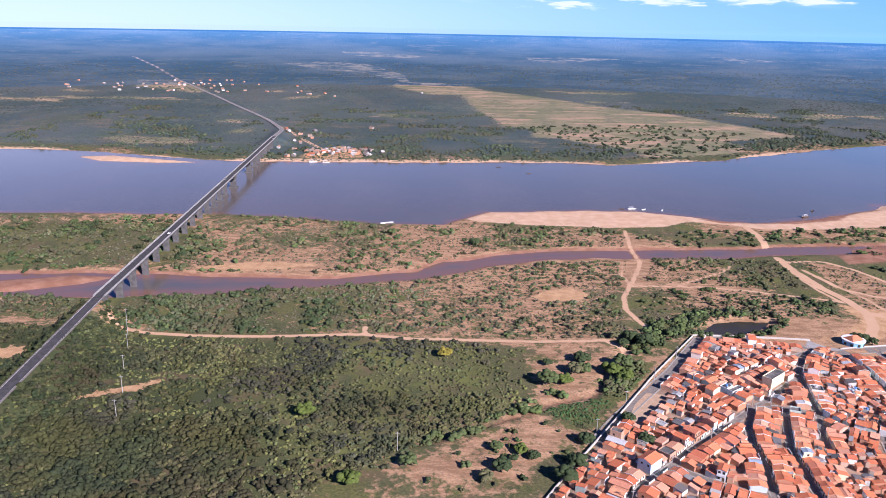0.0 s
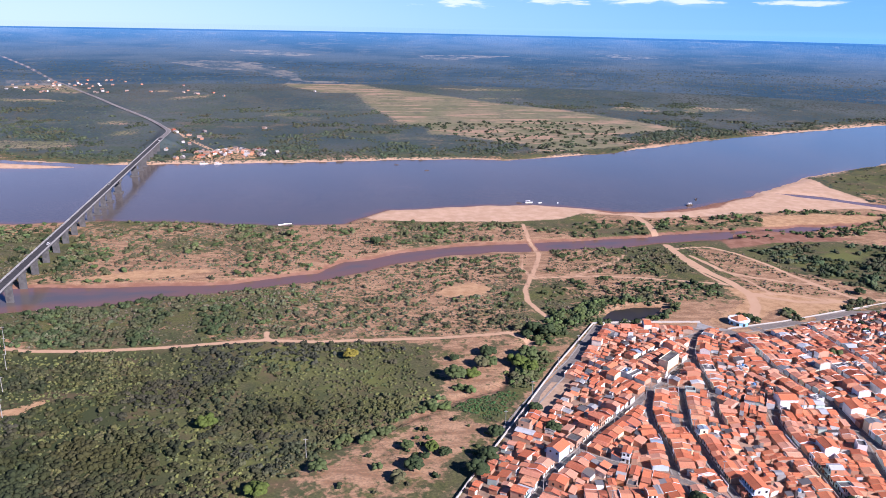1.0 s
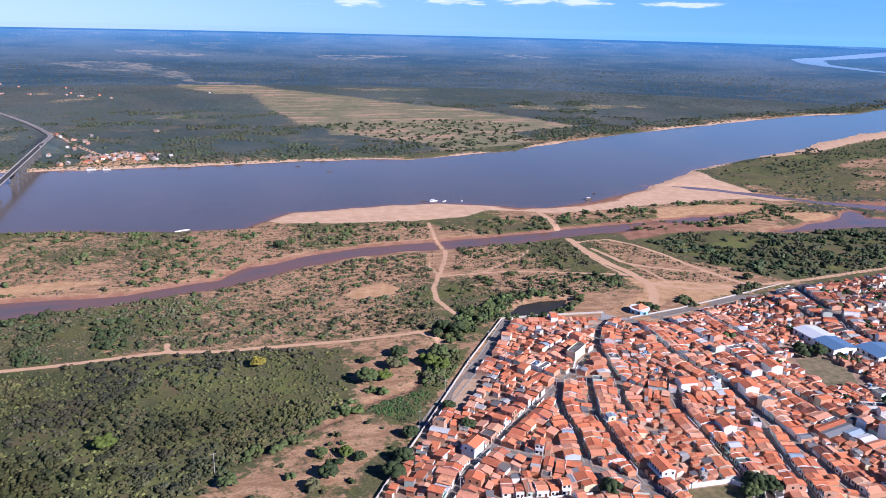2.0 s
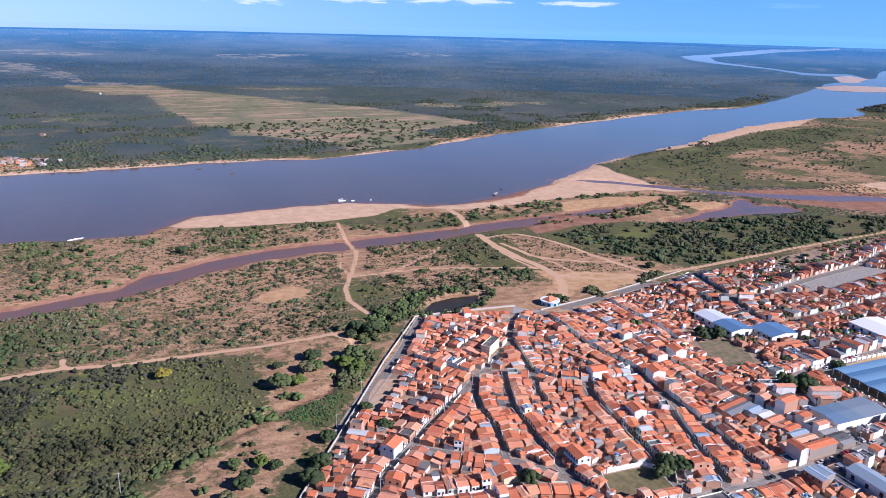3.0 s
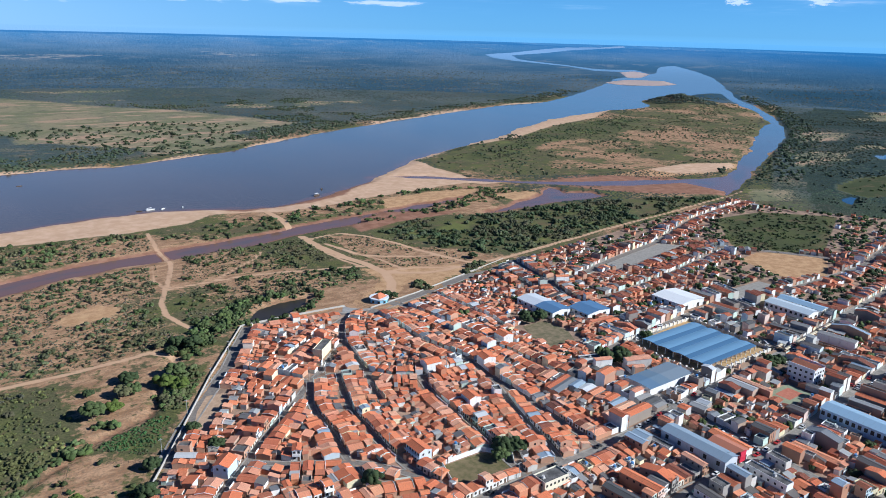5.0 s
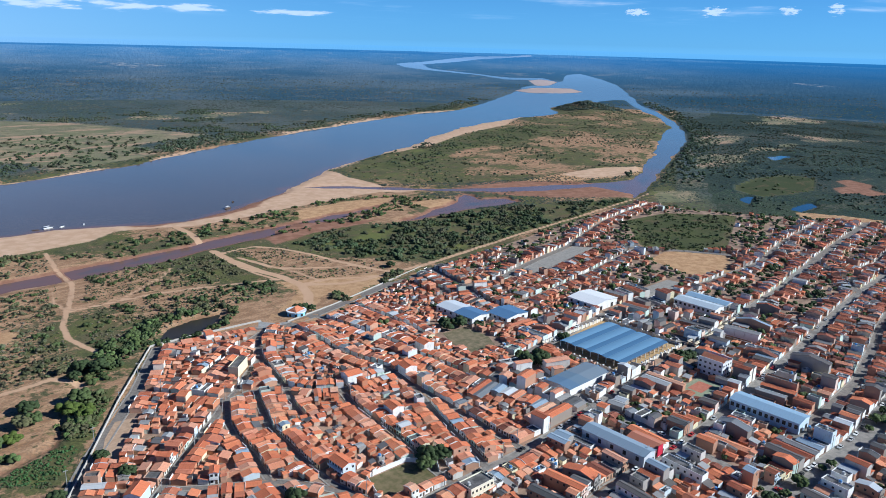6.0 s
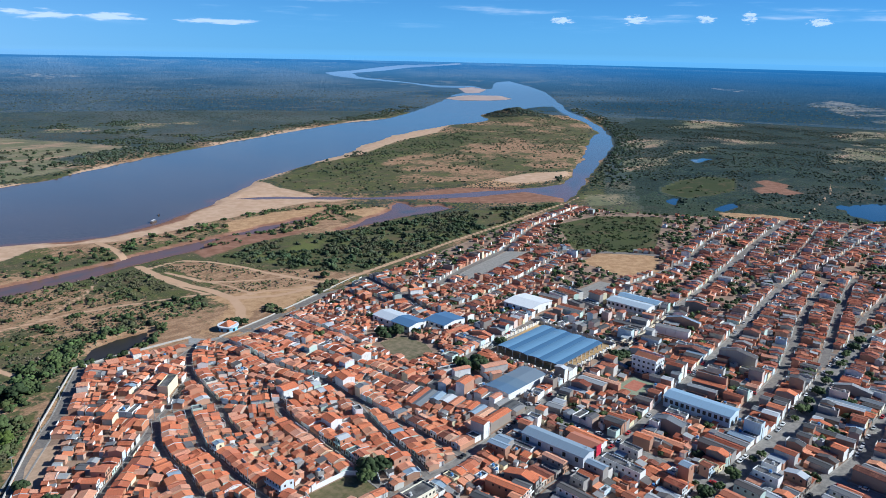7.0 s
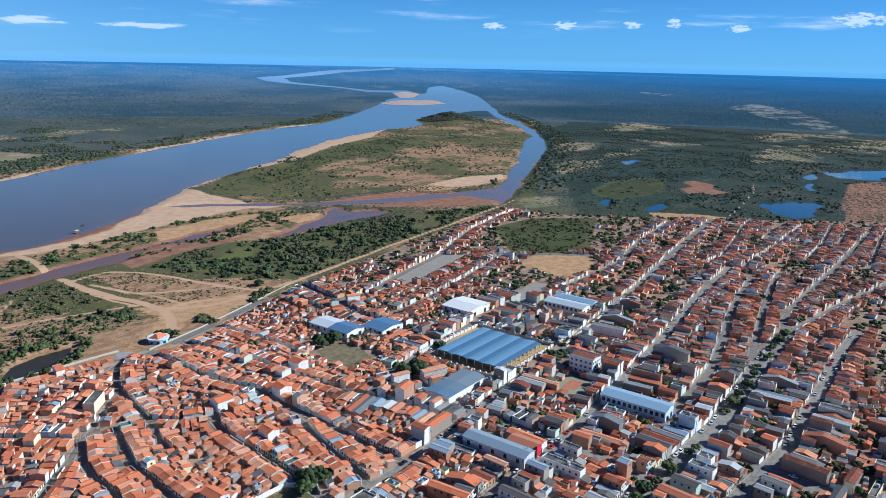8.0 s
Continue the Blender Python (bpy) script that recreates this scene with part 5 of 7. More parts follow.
def hall(x, y, w, d, h, roof_cols, label, wall=(0.78, 0.77, 0.74), turn=0, rise=1.4, stripes=0):
    """A warehouse with bays of sheet roof side by side."""
    root = thing("warehouse", pose(x, y, 0, 0, 0, turn), label, "building", "large sheds")
    if turn:
        w, d = d, w
    s = Shape()
    s.box(-w / 2, w / 2, -d / 2, d / 2, 0, h, wall, 0)
    for sy in (-1, 1):
        tri = [(-w / 2, sy * d / 2, h), (w / 2, sy * d / 2, h), (0, sy * d / 2, h + rise)]
        s.face(tri if sy < 0 else tri[::-1], wall, 0)
    part("wall", s, PLASTER, root)
    n = len(roof_cols)
    for i, col in enumerate(roof_cols):
        s = Shape()
        y0, y1 = -d / 2 - 0.5 + i * (d + 1) / n, -d / 2 - 0.5 + (i + 1) * (d + 1) / n
        e = w / 2 + 0.5
        s.slab([(-e, y1, h + 0.1), (-e, y0, h + 0.1), (0, y0, h + rise + 0.1), (0, y1, h + rise + 0.1)], 0.12, col, 0)
        s.slab([(e, y0, h + 0.1), (e, y1, h + 0.1), (0, y1, h + rise + 0.1), (0, y0, h + rise + 0.1)], 0.12, col, 0)
        part("roof_bay", s, SHEET, root)
    for k in range(stripes):
        s = Shape()
        yy = -d / 2 + (k + 0.5) * d / stripes
        s.box(-w / 2 - 0.05, -w / 2 + 0.03, yy - 0.9, yy + 0.9, h * 0.45, h * 0.8, (1, 1, 1), 0, True)
        part("window", s, DARK, root)
    for xx in (-w / 4, w / 4):
        s = Shape()
        s.box(xx - 1.5, xx + 1.5, -d / 2 - 0.05, -d / 2 + 0.05, 0.02, 3.2, (1, 1, 1), 0, True)
        part("door", s, DARK, root)


def market_hall():
    """A wide blue hall of four barrel vaults on columns, in a walled ochre yard."""
    x0, x1, y0, y1, h = 377.0, 431.0, 249.0, 298.0, 3.9
    root = thing("market_hall", pose(0, 0, 0), "wide market hall with a wavy blue sheet roof on columns", "market hall")
    n, w = 4, (y1 - y0) / 4
    for k in range(n):
        # two blues on each vault; its southern three tenths are the darker one
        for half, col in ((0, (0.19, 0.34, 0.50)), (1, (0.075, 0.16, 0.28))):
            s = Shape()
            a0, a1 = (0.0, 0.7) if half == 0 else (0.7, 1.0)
            steps = 6
            for i in range(steps):
                t0, t1 = a0 + (a1 - a0) * i / steps, a0 + (a1 - a0) * (i + 1) / steps
                za, zb = [h + 0.75 * math.sin(math.pi * t) ** 0.8 for t in (t0, t1)]
                ya, yb = y1 - w * (k + t0), y1 - w * (k + t1)
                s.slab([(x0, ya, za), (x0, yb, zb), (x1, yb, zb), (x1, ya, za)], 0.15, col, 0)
            part("roof_vault", s, SHEET, root, "wide mid-blue part of a curved roof vault" if half == 0 else "narrow darker blue strip along a curved roof vault")
    for xx in np.linspace(x0 + 0.6, x1 - 0.6, 11):
        for yy in (y0 + 0.4, y1 - 0.4):
            s = Shape()
            s.tube((xx, yy, 0), (xx, yy, h), 0.3, 0.3, 6, (0.75, 0.73, 0.68))
            part("column", s, PLASTER, root)
    for yy in np.linspace(y0 + 0.4, y1 - 0.4, 9)[1:-1]:
        for xx in (x0 + 0.6, x1 - 0.6):
            s = Shape()
            s.tube((xx, yy, 0), (xx, yy, h), 0.3, 0.3, 6, (0.75, 0.73, 0.68))
            part("column", s, PLASTER, root)
    # dark block added under the roof to paint the hall's shaded inside
    s = Shape()
    s.box(x0 + 5, x1 - 1.2, y0 + 3, y1 - 1.5, 0.12, 3.4, (0.22, 0.17, 0.14))
    part("dark_inside_block", s, PLASTER, root, "added dark block standing in for the shaded inside of the hall")
    s = Shape()
    s.box(369, 441, 244, 307, 0.02, 0.1, (0.52, 0.36, 0.18))
    yard = new("pavement", s.mesh("pavement", [mottled("ochre_yard", (0.44, 0.29, 0.14), (0.54, 0.37, 0.19), 0.4)]))
    tagged(yard, "ochre sand yard round the market hall", "yard", kind="structure")
    for a, b in (((369, 244), (441, 244)), ((441, 244), (441, 307)), ((441, 307), (369, 307)), ((369, 307), (369, 244))):
        wall = thing("yard_wall", pose(0, 0, 0), "white yard wall with square piers round the market hall", "wall", "market yard walls")
        a, b = Vector(a), Vector(b)
        l = (b - a).length
        t = (b - a) / l
        s = Shape()
        ribbon(s, [(*a, 0), (*b, 0)], -0.12, 0.12, 2.2, (0.72, 0.66, 0.54), 0, 2.2)
        part("panel", s, PLASTER, wall)
        for i in range(int(l // 4.5) + 1):
            c = a + t * (i * 4.5)
            s = Shape()
            s.box(c.x - 0.45, c.x + 0.45, c.y - 0.45, c.y + 0.45, 0, 2.9, (0.80, 0.79, 0.76))
            part("pier", s, PLASTER, wall)


def white_block():
    """Four-storey white block with a tiled roof and rows of windows."""
    x, y, w, d, h = 417, 209, 12, 16, 9.8
    root = thing("apartment_block", pose(x, y, 0), "white four-storey block with an orange tiled roof", "building")
    s = Shape()
    s.box(-w / 2, w / 2, -d / 2, d / 2, 0, h, (0.76, 0.77, 0.78), 0)
    for sx in (-1, 1):
        s.box(sx * w / 2 - 0.15, sx * w / 2 + 0.15, -d / 2, d / 2, h, h + 1.2, (0.78, 0.78, 0.78), 0)
    part("wall", s, PLASTER, root)
    s = Shape()
    rect_roof(s, w - 1, d - 1, h - 0.2, 2.4, (0.50, 0.20, 0.11), over=0.1)
    part("roof", s, TILE, root)
    for level in range(3):
        for i in range(5):
            yy = -d / 2 + (i + 0.5) * d / 5
            s = Shape()
            s.box(-w / 2 - 0.05, -w / 2 + 0.04, yy - 0.7, yy + 0.7, level * 3.2 + 1.1, level * 3.2 + 2.4, (1, 1, 1), 0, True)
            part("window", s, DARK, root)
        for i in range(4):
            xx = -w / 2 + (i + 0.5) * w / 4
            s = Shape()
            s.box(xx - 0.7, xx + 0.7, -d / 2 - 0.05, -d / 2 + 0.04, level * 3.2 + 1.1, level * 3.2 + 2.4, (1, 1, 1), 0, True)
            part("window", s, DARK, root)


def pavilion():
    """Low round pale-blue building with an orange hipped roof over its middle, on the river front."""
    root = thing("pavilion", pose(275, 459, 0, 0, 0, 20), "low pale blue round pavilion with an orange tiled roof", "pavilion")
    s = Shape()
    s.tube((0, 0, 0), (0, 0, 3.1), 7.0, 7.0, 20, (0.30, 0.58, 0.74))
    part("wall", s, PLASTER, root)
    s = Shape()
    s.tube((0, 0, 3.1), (0, 0, 3.7), 7.4, 7.4, 20, (0.74, 0.76, 0.77))
    part("cornice", s, PLASTER, root, "white cornice")
    s = Shape()
    base, top, h0, h1 = [(-5.2, -3.9), (5.2, -3.9), (5.2, 3.9), (-5.2, 3.9)], [(-1.6, 0.0), (1.6, 0.0)], 3.7, 6.6
    for ring in (((0, 1), (1, 0)), ((2, 3), (0, 1))):
        a, b = [(*base[k], h0) for k in ring[0]]
        c, d = [(*top[k], h1) for k in ring[1]]
        s.face([a, b, c, d], (0.66, 0.24, 0.12), 0, [(0, 0), (10.4, 0), (6.8, 5), (3.6, 5)])
    for k, q in ((1, 1), (3, 0)):
        s.face([(*base[k], h0), (*base[(k + 1) % 4], h0), (*top[q], h1)], (0.66, 0.24, 0.12), 0, [(0, 0), (7.8, 0), (3.9, 4)])
    part("roof", s, TILE, root)
    for i in range(10):
        s = Shape()
        s.box(-0.9, 0.9, -7.12, -6.75, 0.6, 2.3, (1, 1, 1), 0, True)
        ob = part("window", s, DARK, root)
        ob.rotation_euler = (0, 0, 2 * math.pi * (i + 0.5) / 10)


def town_wall():
    """White parapet and retaining wall along the ring road and the pond."""
    for line, hh in (([(30, 254), (57, 297), (88, 344), (128, 406), (171, 467), (200, 467), (248, 463)], 1.3), ([(262, 450), (308, 459), (374, 477), (424, 491)], 0.9)):
        s = Shape()
        ribbon(s, [(*p, 0) for p in line], -0.2, 0.2, hh, (0.50, 0.47, 0.42), 0, hh + 2.0)
        tagged(new("town_wall", s.mesh("town_wall", [PLASTER])), "long weathered white parapet wall along the ring road", "wall")
    line = [(179, 243), (184, 258), (207, 257), (217, 246), (213, 240)]
    s = Shape()
    ribbon(s, [(*p, 0) for p in line], -0.15, 0.15, 2.4, (0.80, 0.79, 0.77), 0, 2.4)
    tagged(new("yard_wall", s.mesh("yard_wall", [PLASTER])), "white wall round a small grassy playing field", "wall")
    s = Shape()
    s.face([(180, 241, 0.05), (212, 238, 0.05), (216, 246, 0.05), (206, 256, 0.05), (185, 257, 0.05)])
    tagged(new("lawn", s.mesh("lawn", [mottled("worn_grass", (0.10, 0.10, 0.04), (0.22, 0.17, 0.09), 0.3)])), "worn grass playing field", "field", kind="structure")


def paved(name, shape, mat, label):
    s = Shape()
    s.face([(*p, 0.05) for p in shape])
    me = s.mesh(name, [mat])
    if me.polygons[0].normal.z < 0:
        me.flip_normals()
    tagged(new(name, me), label, "pavement", kind="structure")


paved("pavement", [(90, 333), (99, 350), (108, 370), (118, 384), (127, 382), (122, 371), (112, 354), (103, 338)], mottled("bare_lot", (0.40, 0.27, 0.17), (0.52, 0.36, 0.24), 0.4), "bare sandy lot inside the ring road")
paved("pavement", PLAZA, PAVING, "long bare paved square between house rows")
paved("pavement", PAVED_LOT, PAVING, "pale empty paved court")
paved("pavement", [(247, 464), (262, 462), (268, 449), (255, 447), (240, 452)], CONCRETE, "grey paved forecourt beside the pavilion")
paved("pavement", [(377, 212), (404, 212), (403, 196), (377, 196)], mottled("court_green", (0.22, 0.26, 0.17), (0.32, 0.33, 0.22), 0.4), "faded green ball court")
s = Shape()
s.face([(385, 209, 0.06), (385, 200, 0.06), (399, 200, 0.06), (399, 209, 0.06)])
tagged(new("pavement", s.mesh("pavement", [mottled("court_red", (0.42, 0.14, 0.09), (0.5, 0.2, 0.13), 0.5)])), "red playing area of a ball court", "court", kind="structure")
paved("pavement", [(324, 327), (345, 327), (353, 341), (352, 363), (332, 364), (324, 345)], mottled("weedy_lot", (0.12, 0.115, 0.06), (0.27, 0.21, 0.13), 0.25), "overgrown weedy lot between the sheds")
market_hall()
BLUE, STEEL, PALE = (0.11, 0.21, 0.36), (0.22, 0.27, 0.32), (0.62, 0.65, 0.68)
hall(341, 256, 38, 17, 4.6, [STEEL, STEEL, (0.17, 0.24, 0.31), (0.14, 0.22, 0.32)], "warehouse with a grey-blue metal sheet roof", turn=90, rise=0.7)
hall(367, 380, 18, 37, 5.0, [BLUE, BLUE, PALE, PALE], "long shed roofed half in blue and half in white sheet", stripes=6)
hall(390, 356, 23, 19, 4.5, [BLUE, BLUE], "square shed with a blue metal sheet roof", stripes=4)
hall(464, 334, 28, 26, 5.5, [(0.80, 0.80, 0.79)] * 3, "white warehouse with a bright white sheet roof", stripes=4)
hall(518, 274, 14, 34, 5.5, [(0.50, 0.57, 0.62)] * 3, "school wing with a pale blue-white sheet roof", stripes=9)
hall(534, 274, 11, 34, 5.0, [(0.30, 0.43, 0.56)] * 2, "second school wing with a light blue sheet roof", stripes=9)
hall(293, 196, 10, 36, 6.4, [(0.27, 0.34, 0.41)] * 3, "tall store with pale walls and a blue-grey metal roof", (0.58, 0.61, 0.65), stripes=5)
hall(304, 187, 9, 16, 5.5, [(0.50, 0.20, 0.12)] * 2, "shop wing behind the tall store under a red roof")
hall(385, 161, 13, 38, 6.5, [(0.30, 0.43, 0.56)] * 3, "long two-storey school with a light blue metal roof", (0.55, 0.66, 0.76), stripes=12)
white_block()
pavilion()
town_wall()


def market_stalls():
    for i in range(46):
        x, row = 447 + (i // 2) * 3.2, i % 2
        y = 241 + 0.088 * (x - 455) + (2.6 if row else -2.6)
        if rnd.random() < 0.12:
            continue
        root = thing("market_stall", pose(x, y, 0.1, 0, 0, rnd.uniform(-6, 6)), "small market stall under a cream canvas canopy", "market stall", "street market stalls")
        s = Shape()
        for sy in (-1, 1):
            s.slab([(-1.3, sy * 1.3, 2.2), (1.3, sy * 1.3, 2.2), (1.3, 0, 2.8), (-1.3, 0, 2.8)] if sy < 0 else [(1.3, 1.3, 2.2), (-1.3, 1.3, 2.2), (-1.3, 0, 2.8), (1.3, 0, 2.8)], 0.05, tint((0.66, 0.56, 0.40), 0.15))
        part("canopy", s, PLASTER, root)
        s = Shape()
        s.box(-1.0, 1.0, -0.8, 0.8, 0, 0.9, (0.35, 0.25, 0.17))
        part("table", s, PLASTER, root)
        for px in (-1.1, 1.1):
            for py in (-1.1, 1.1):
                s = Shape()
                s.tube((px, py, 0), (px, py, 2.25), 0.05, 0.05, 4)
                part("post", s, CONCRETE, root)


market_stalls()


def sign():
    s = Shape()
    s.box(299, 303.5, 177.2, 177.6, 2.5, 8.0, bottom=True)
    tagged(new("shop_sign", s.mesh("shop_sign", [RED])), "large red shop sign panel on a tall store", "sign")


sign()


# ---- plants ----


def icosahedron():
    g = (1 + 5 ** 0.5) / 2
    v = np.array([(-1, g, 0), (1, g, 0), (-1, -g, 0), (1, -g, 0), (0, -1, g), (0, 1, g), (0, -1, -g), (0, 1, -g), (g, 0, -1), (g, 0, 1), (-g, 0, -1), (-g, 0, 1)], float)
    f = np.array([(0, 11, 5), (0, 5, 1), (0, 1, 7), (0, 7, 10), (0, 10, 11), (1, 5, 9), (5, 11, 4), (11, 10, 2), (10, 7, 6), (7, 1, 8), (3, 9, 4), (3, 4, 2), (3, 2, 6),
                  (3, 6, 8), (3, 8, 9), (4, 9, 5), (2, 4, 11), (6, 2, 10), (8, 6, 7), (9, 8, 1)])
    return v / np.linalg.norm(v[0]), f


IV, IF = icosahedron()
rng = np.random.default_rng(11)


def clumps(n, flat, spread, size, low=0.25):
    """A crown of unit radius: n ragged leaf clumps spread over a flattened dome."""
    vs, fs = [], []
    for k in range(n):
        a, u = rng.uniform(0, 2 * np.pi), rng.uniform(0, 1)
        rad = spread * np.sqrt(rng.uniform(0.02, 1))
        zz = low + flat * np.sqrt(max(0.0, 1 - (rad / 1.05) ** 2)) * (0.35 + 0.65 * u) * rng.uniform(0.8, 1.15)
        s = size * rng.uniform(0.7, 1.3)
        turn, _ = np.linalg.qr(rng.normal(size=(3, 3)))
        turn *= np.sign(np.linalg.det(turn))
        ball = IV @ turn
        v = ball * rng.uniform(0.58, 1.4, (12, 1)) * s * np.array([1, 1, 0.78])
        vs.append(v + np.array([rad * np.cos(a), rad * np.sin(a), zz]))
        fs.append(IF[ball[IF].mean(1)[:, 2] > -0.3] + 12 * k)
    return np.concatenate(vs), np.concatenate(fs)


def dome():
    """One low ragged crown seen from far above: no underside."""
    a = np.arange(6) * np.pi / 3 + rng.uniform(-0.3, 0.3, 6)
    rim = np.stack([np.cos(a), np.sin(a), np.zeros(6)], -1) * rng.uniform(0.7, 1.25, (6, 1))
    v = np.concatenate([rim + [0, 0, 0.02], [[rng.uniform(-0.2, 0.2), rng.uniform(-0.2, 0.2), rng.uniform(0.32, 0.5)]]])
    return v, np.array([(k, (k + 1) % 6, 6) for k in range(6)])


def scatter(name, label, templates, xs, ys, zs, sizes, cols, category="bushes"):
    """Many plants joined into one mesh."""
    vs, fs, cs = [], [], []
    k = 0
    pick = rng.integers(0, len(templates), len(xs))
    turn = rng.uniform(0, 2 * np.pi, len(xs))
    for t, (tv, tf) in enumerate(templates):
        m = np.where(pick == t)[0]
        if not len(m):
            continue
        c, s = np.cos(turn[m])[:, None], np.sin(turn[m])[:, None]
        sz = sizes[m][:, None]
        x = (tv[:, 0] * c - tv[:, 1] * s) * sz + xs[m][:, None]
        y = (tv[:, 0] * s + tv[:, 1] * c) * sz + ys[m][:, None]
        z = tv[:, 2] * sz * rng.uniform(0.8, 1.2, (len(m), 1)) + zs[m][:, None]
        vs.append(np.stack([x, y, z], -1).reshape(-1, 3))
        fs.append((tf[None] + (np.arange(len(m)) * len(tv))[:, None, None] + k).reshape(-1, 3))
        cs.append(np.repeat(cols[m], len(tv), 0))
        k += len(m) * len(tv)
    v, f, c = np.concatenate(vs), np.concatenate(fs), np.concatenate(cs)
    me = raw_mesh(name, v, f)
    me.attributes.new("Col", "FLOAT_COLOR", "POINT").data.foreach_set("color", np.concatenate([c, np.ones((len(c), 1))], 1).astype(np.float32).ravel())
    me.materials.append(LEAF)
    tagged(new(name, me), label, category, kind="stuff")


def land_z(x, y):
    return height(x, y, shore_of(x, y))


def open_ground(x, y, track_gap=1.5, sand_gap=0.0):
    """Where plants may stand: off the water, the sand, the tracks, the road and the town."""
    ok = shore_of(x, y) > 2.5
    ok &= nearest(x, y, SANDS, 30) > sand_gap
    ok &= nearest(x, y, BARES + [MUD, MUD_WEST], 30) > 1
    for line, half in TRACKS:
        ok &= to_lines(x, y, line, False, 20) > half + track_gap
    ok &= (to_lines(x, y, TOWN, True, 40) > 4) | (to_lines(x, y, GREEN_FIELD, True, 10) < -2)
    ok &= np.abs(x + 226 + 0.061 * (y - 300)) > np.where(y < 482, 7.5, 6)
    return ok


def in_view(x, y):
    a = np.degrees(np.arctan2(x, y))
    return (a > -41) & (a < 90) & (np.hypot(x, y) > 235)


def sow(shape, per_m2, cell=0, cut=0.5, gap=1.0):
    """Random places in an outline, gathered into patches when cell is given."""
    p = np.array(shape, float)
    (x0, y0), (x1, y1) = p.min(0), p.max(0)
    x0, x1 = max(x0, -520), min(x1, 2600)
    n = int((x1 - x0) * (y1 - y0) * per_m2)
    x, y = rng.uniform(x0, x1, n), rng.uniform(y0, y1, n)
    k = in_view(x, y) & (to_lines(x, y, shape, True, 1) < 0)
    x, y = x[k], y[k]
    if cell:
        k = lattice(x, y, cell, 21) * 0.6 + lattice(x, y, cell / 3, 22) * 0.4 + rng.uniform(-0.12, 0.12, len(x)) > cut
        x, y = x[k], y[k]
    k = open_ground(x, y, gap)
    return x[k], y[k]


def tints(n, base, spread=0.3, other=None, share=0.0):
    c = np.tile(np.array(base), (n, 1)) * rng.uniform(1 - spread, 1 + spread, (n, 1)) * rng.uniform(0.9, 1.1, (n, 3))
    if other:
        k = rng.uniform(0, 1, n) < share
        c[k] = np.array(other) * rng.uniform(0.8, 1.2, (k.sum(), 1))
    return c


MID = [clumps(6, 0.55, 0.75, 0.46, 0.2) for _ in range(12)]
LOW = [clumps(4, 0.4, 0.6, 0.5, 0.15) for _ in range(8)]
TUFT = [clumps(2, 0.35, 0.5, 0.6, 0.12) for _ in range(8)]
DOT = [dome() for _ in range(10)]
GREEN, OLIVE, DEEP, DRY = (0.095, 0.128, 0.045), (0.145, 0.140, 0.066), (0.050, 0.074, 0.030), (0.19, 0.155, 0.115)


def plant(name, label, templates, places, lo, hi, base, other=None, share=0.0, category="bushes", spread=0.3, parched=0.75):
    x, y = places
    sizes = lo + (hi - lo) * rng.uniform(0, 1, len(x)) ** 1.8
    cols = tints(len(x), base, spread, other, share) * (0.68 + 0.64 * lattice(x, y, 34, 71))[:, None]
    dry = (np.clip((lattice(x, y, 26, 72) - 0.52) * 4, 0, 1) * rng.uniform(0.1, 1.0, len(x)) * parched)[:, None]
    cols = cols * (1 - dry) + np.array([0.125, 0.10, 0.062]) * dry
    if category == "woodland" and len(x) > 1000:
        for seed, hue in ((74, (0.118, 0.088, 0.05)), (75, (0.135, 0.138, 0.04)), (76, (0.05, 0.082, 0.046)), (77, (0.11, 0.10, 0.085))):
            k = np.clip((lattice(x * 0.75 - y * 0.45, x * 0.6 + y * 1.1, 42, seed) * 0.7 + lattice(x, y, 13, seed + 9) * 0.3 - 0.52) * 6, 0, 1)[:, None] * 0.55
            cols = cols * (1 - k) + np.array(hue) * (0.55 if base[0] < 0.06 else 1.0) * k
    scatter(name, label, templates, x, y, land_z(x, y) - 0.1 * sizes, sizes, cols, category)


def tree_meshes():
    out = []
    for k in range(8):
        v, f = clumps(44, 0.75, 0.85, 0.31, 0.42)
        col = [GREEN, DEEP, OLIVE, GREEN, DEEP, (0.11, 0.15, 0.03), DEEP, (0.30, 0.25, 0.04)][k]
        me = raw_mesh("crown", v, f)
        me.attributes.new("Col", "FLOAT_COLOR", "POINT").data.foreach_set("color", np.tile(np.array([*col, 1.0], np.float32), len(v)))
        me.materials.append(LEAF)
        s = Shape()
        s.tube((0, 0, 0), (0.02, 0, 0.5), 0.085, 0.055, 7)
        for i in range(5):
            a = i * 1.257 + k
            s.tube((0.02, 0, 0.35 + 0.03 * i), (0.42 * math.cos(a), 0.42 * math.sin(a), 0.8), 0.04, 0.015, 5)
        out.append((s.mesh("trunk", [BARK]), me))
    return out


TREES = tree_meshes()


def tree(x, y, size, k, label, group, z=None):
    root = thing("tree", pose(x, y, float(land_z(np.array([x]), np.array([y]))[0]) - 0.05 if z is None else z, 0, 0, (x * 37 + y * 53) % 360), label, "tree", group)
    root.scale = (size, size, size * 0.95)
    for name, me in zip(("trunk", "crown"), TREES[k]):
        ob = new(name, me)
        ob.parent = root


TREE_LABELS = ["leafy green tree in riverside scrub", "dark green round-crowned riverside tree", "olive-green bushy riverside tree", "broad green riverside tree", "dense dark green riverside tree", "fresh green riverside tree", "deep green spreading riverside tree", "yellow-flowering small tree"]
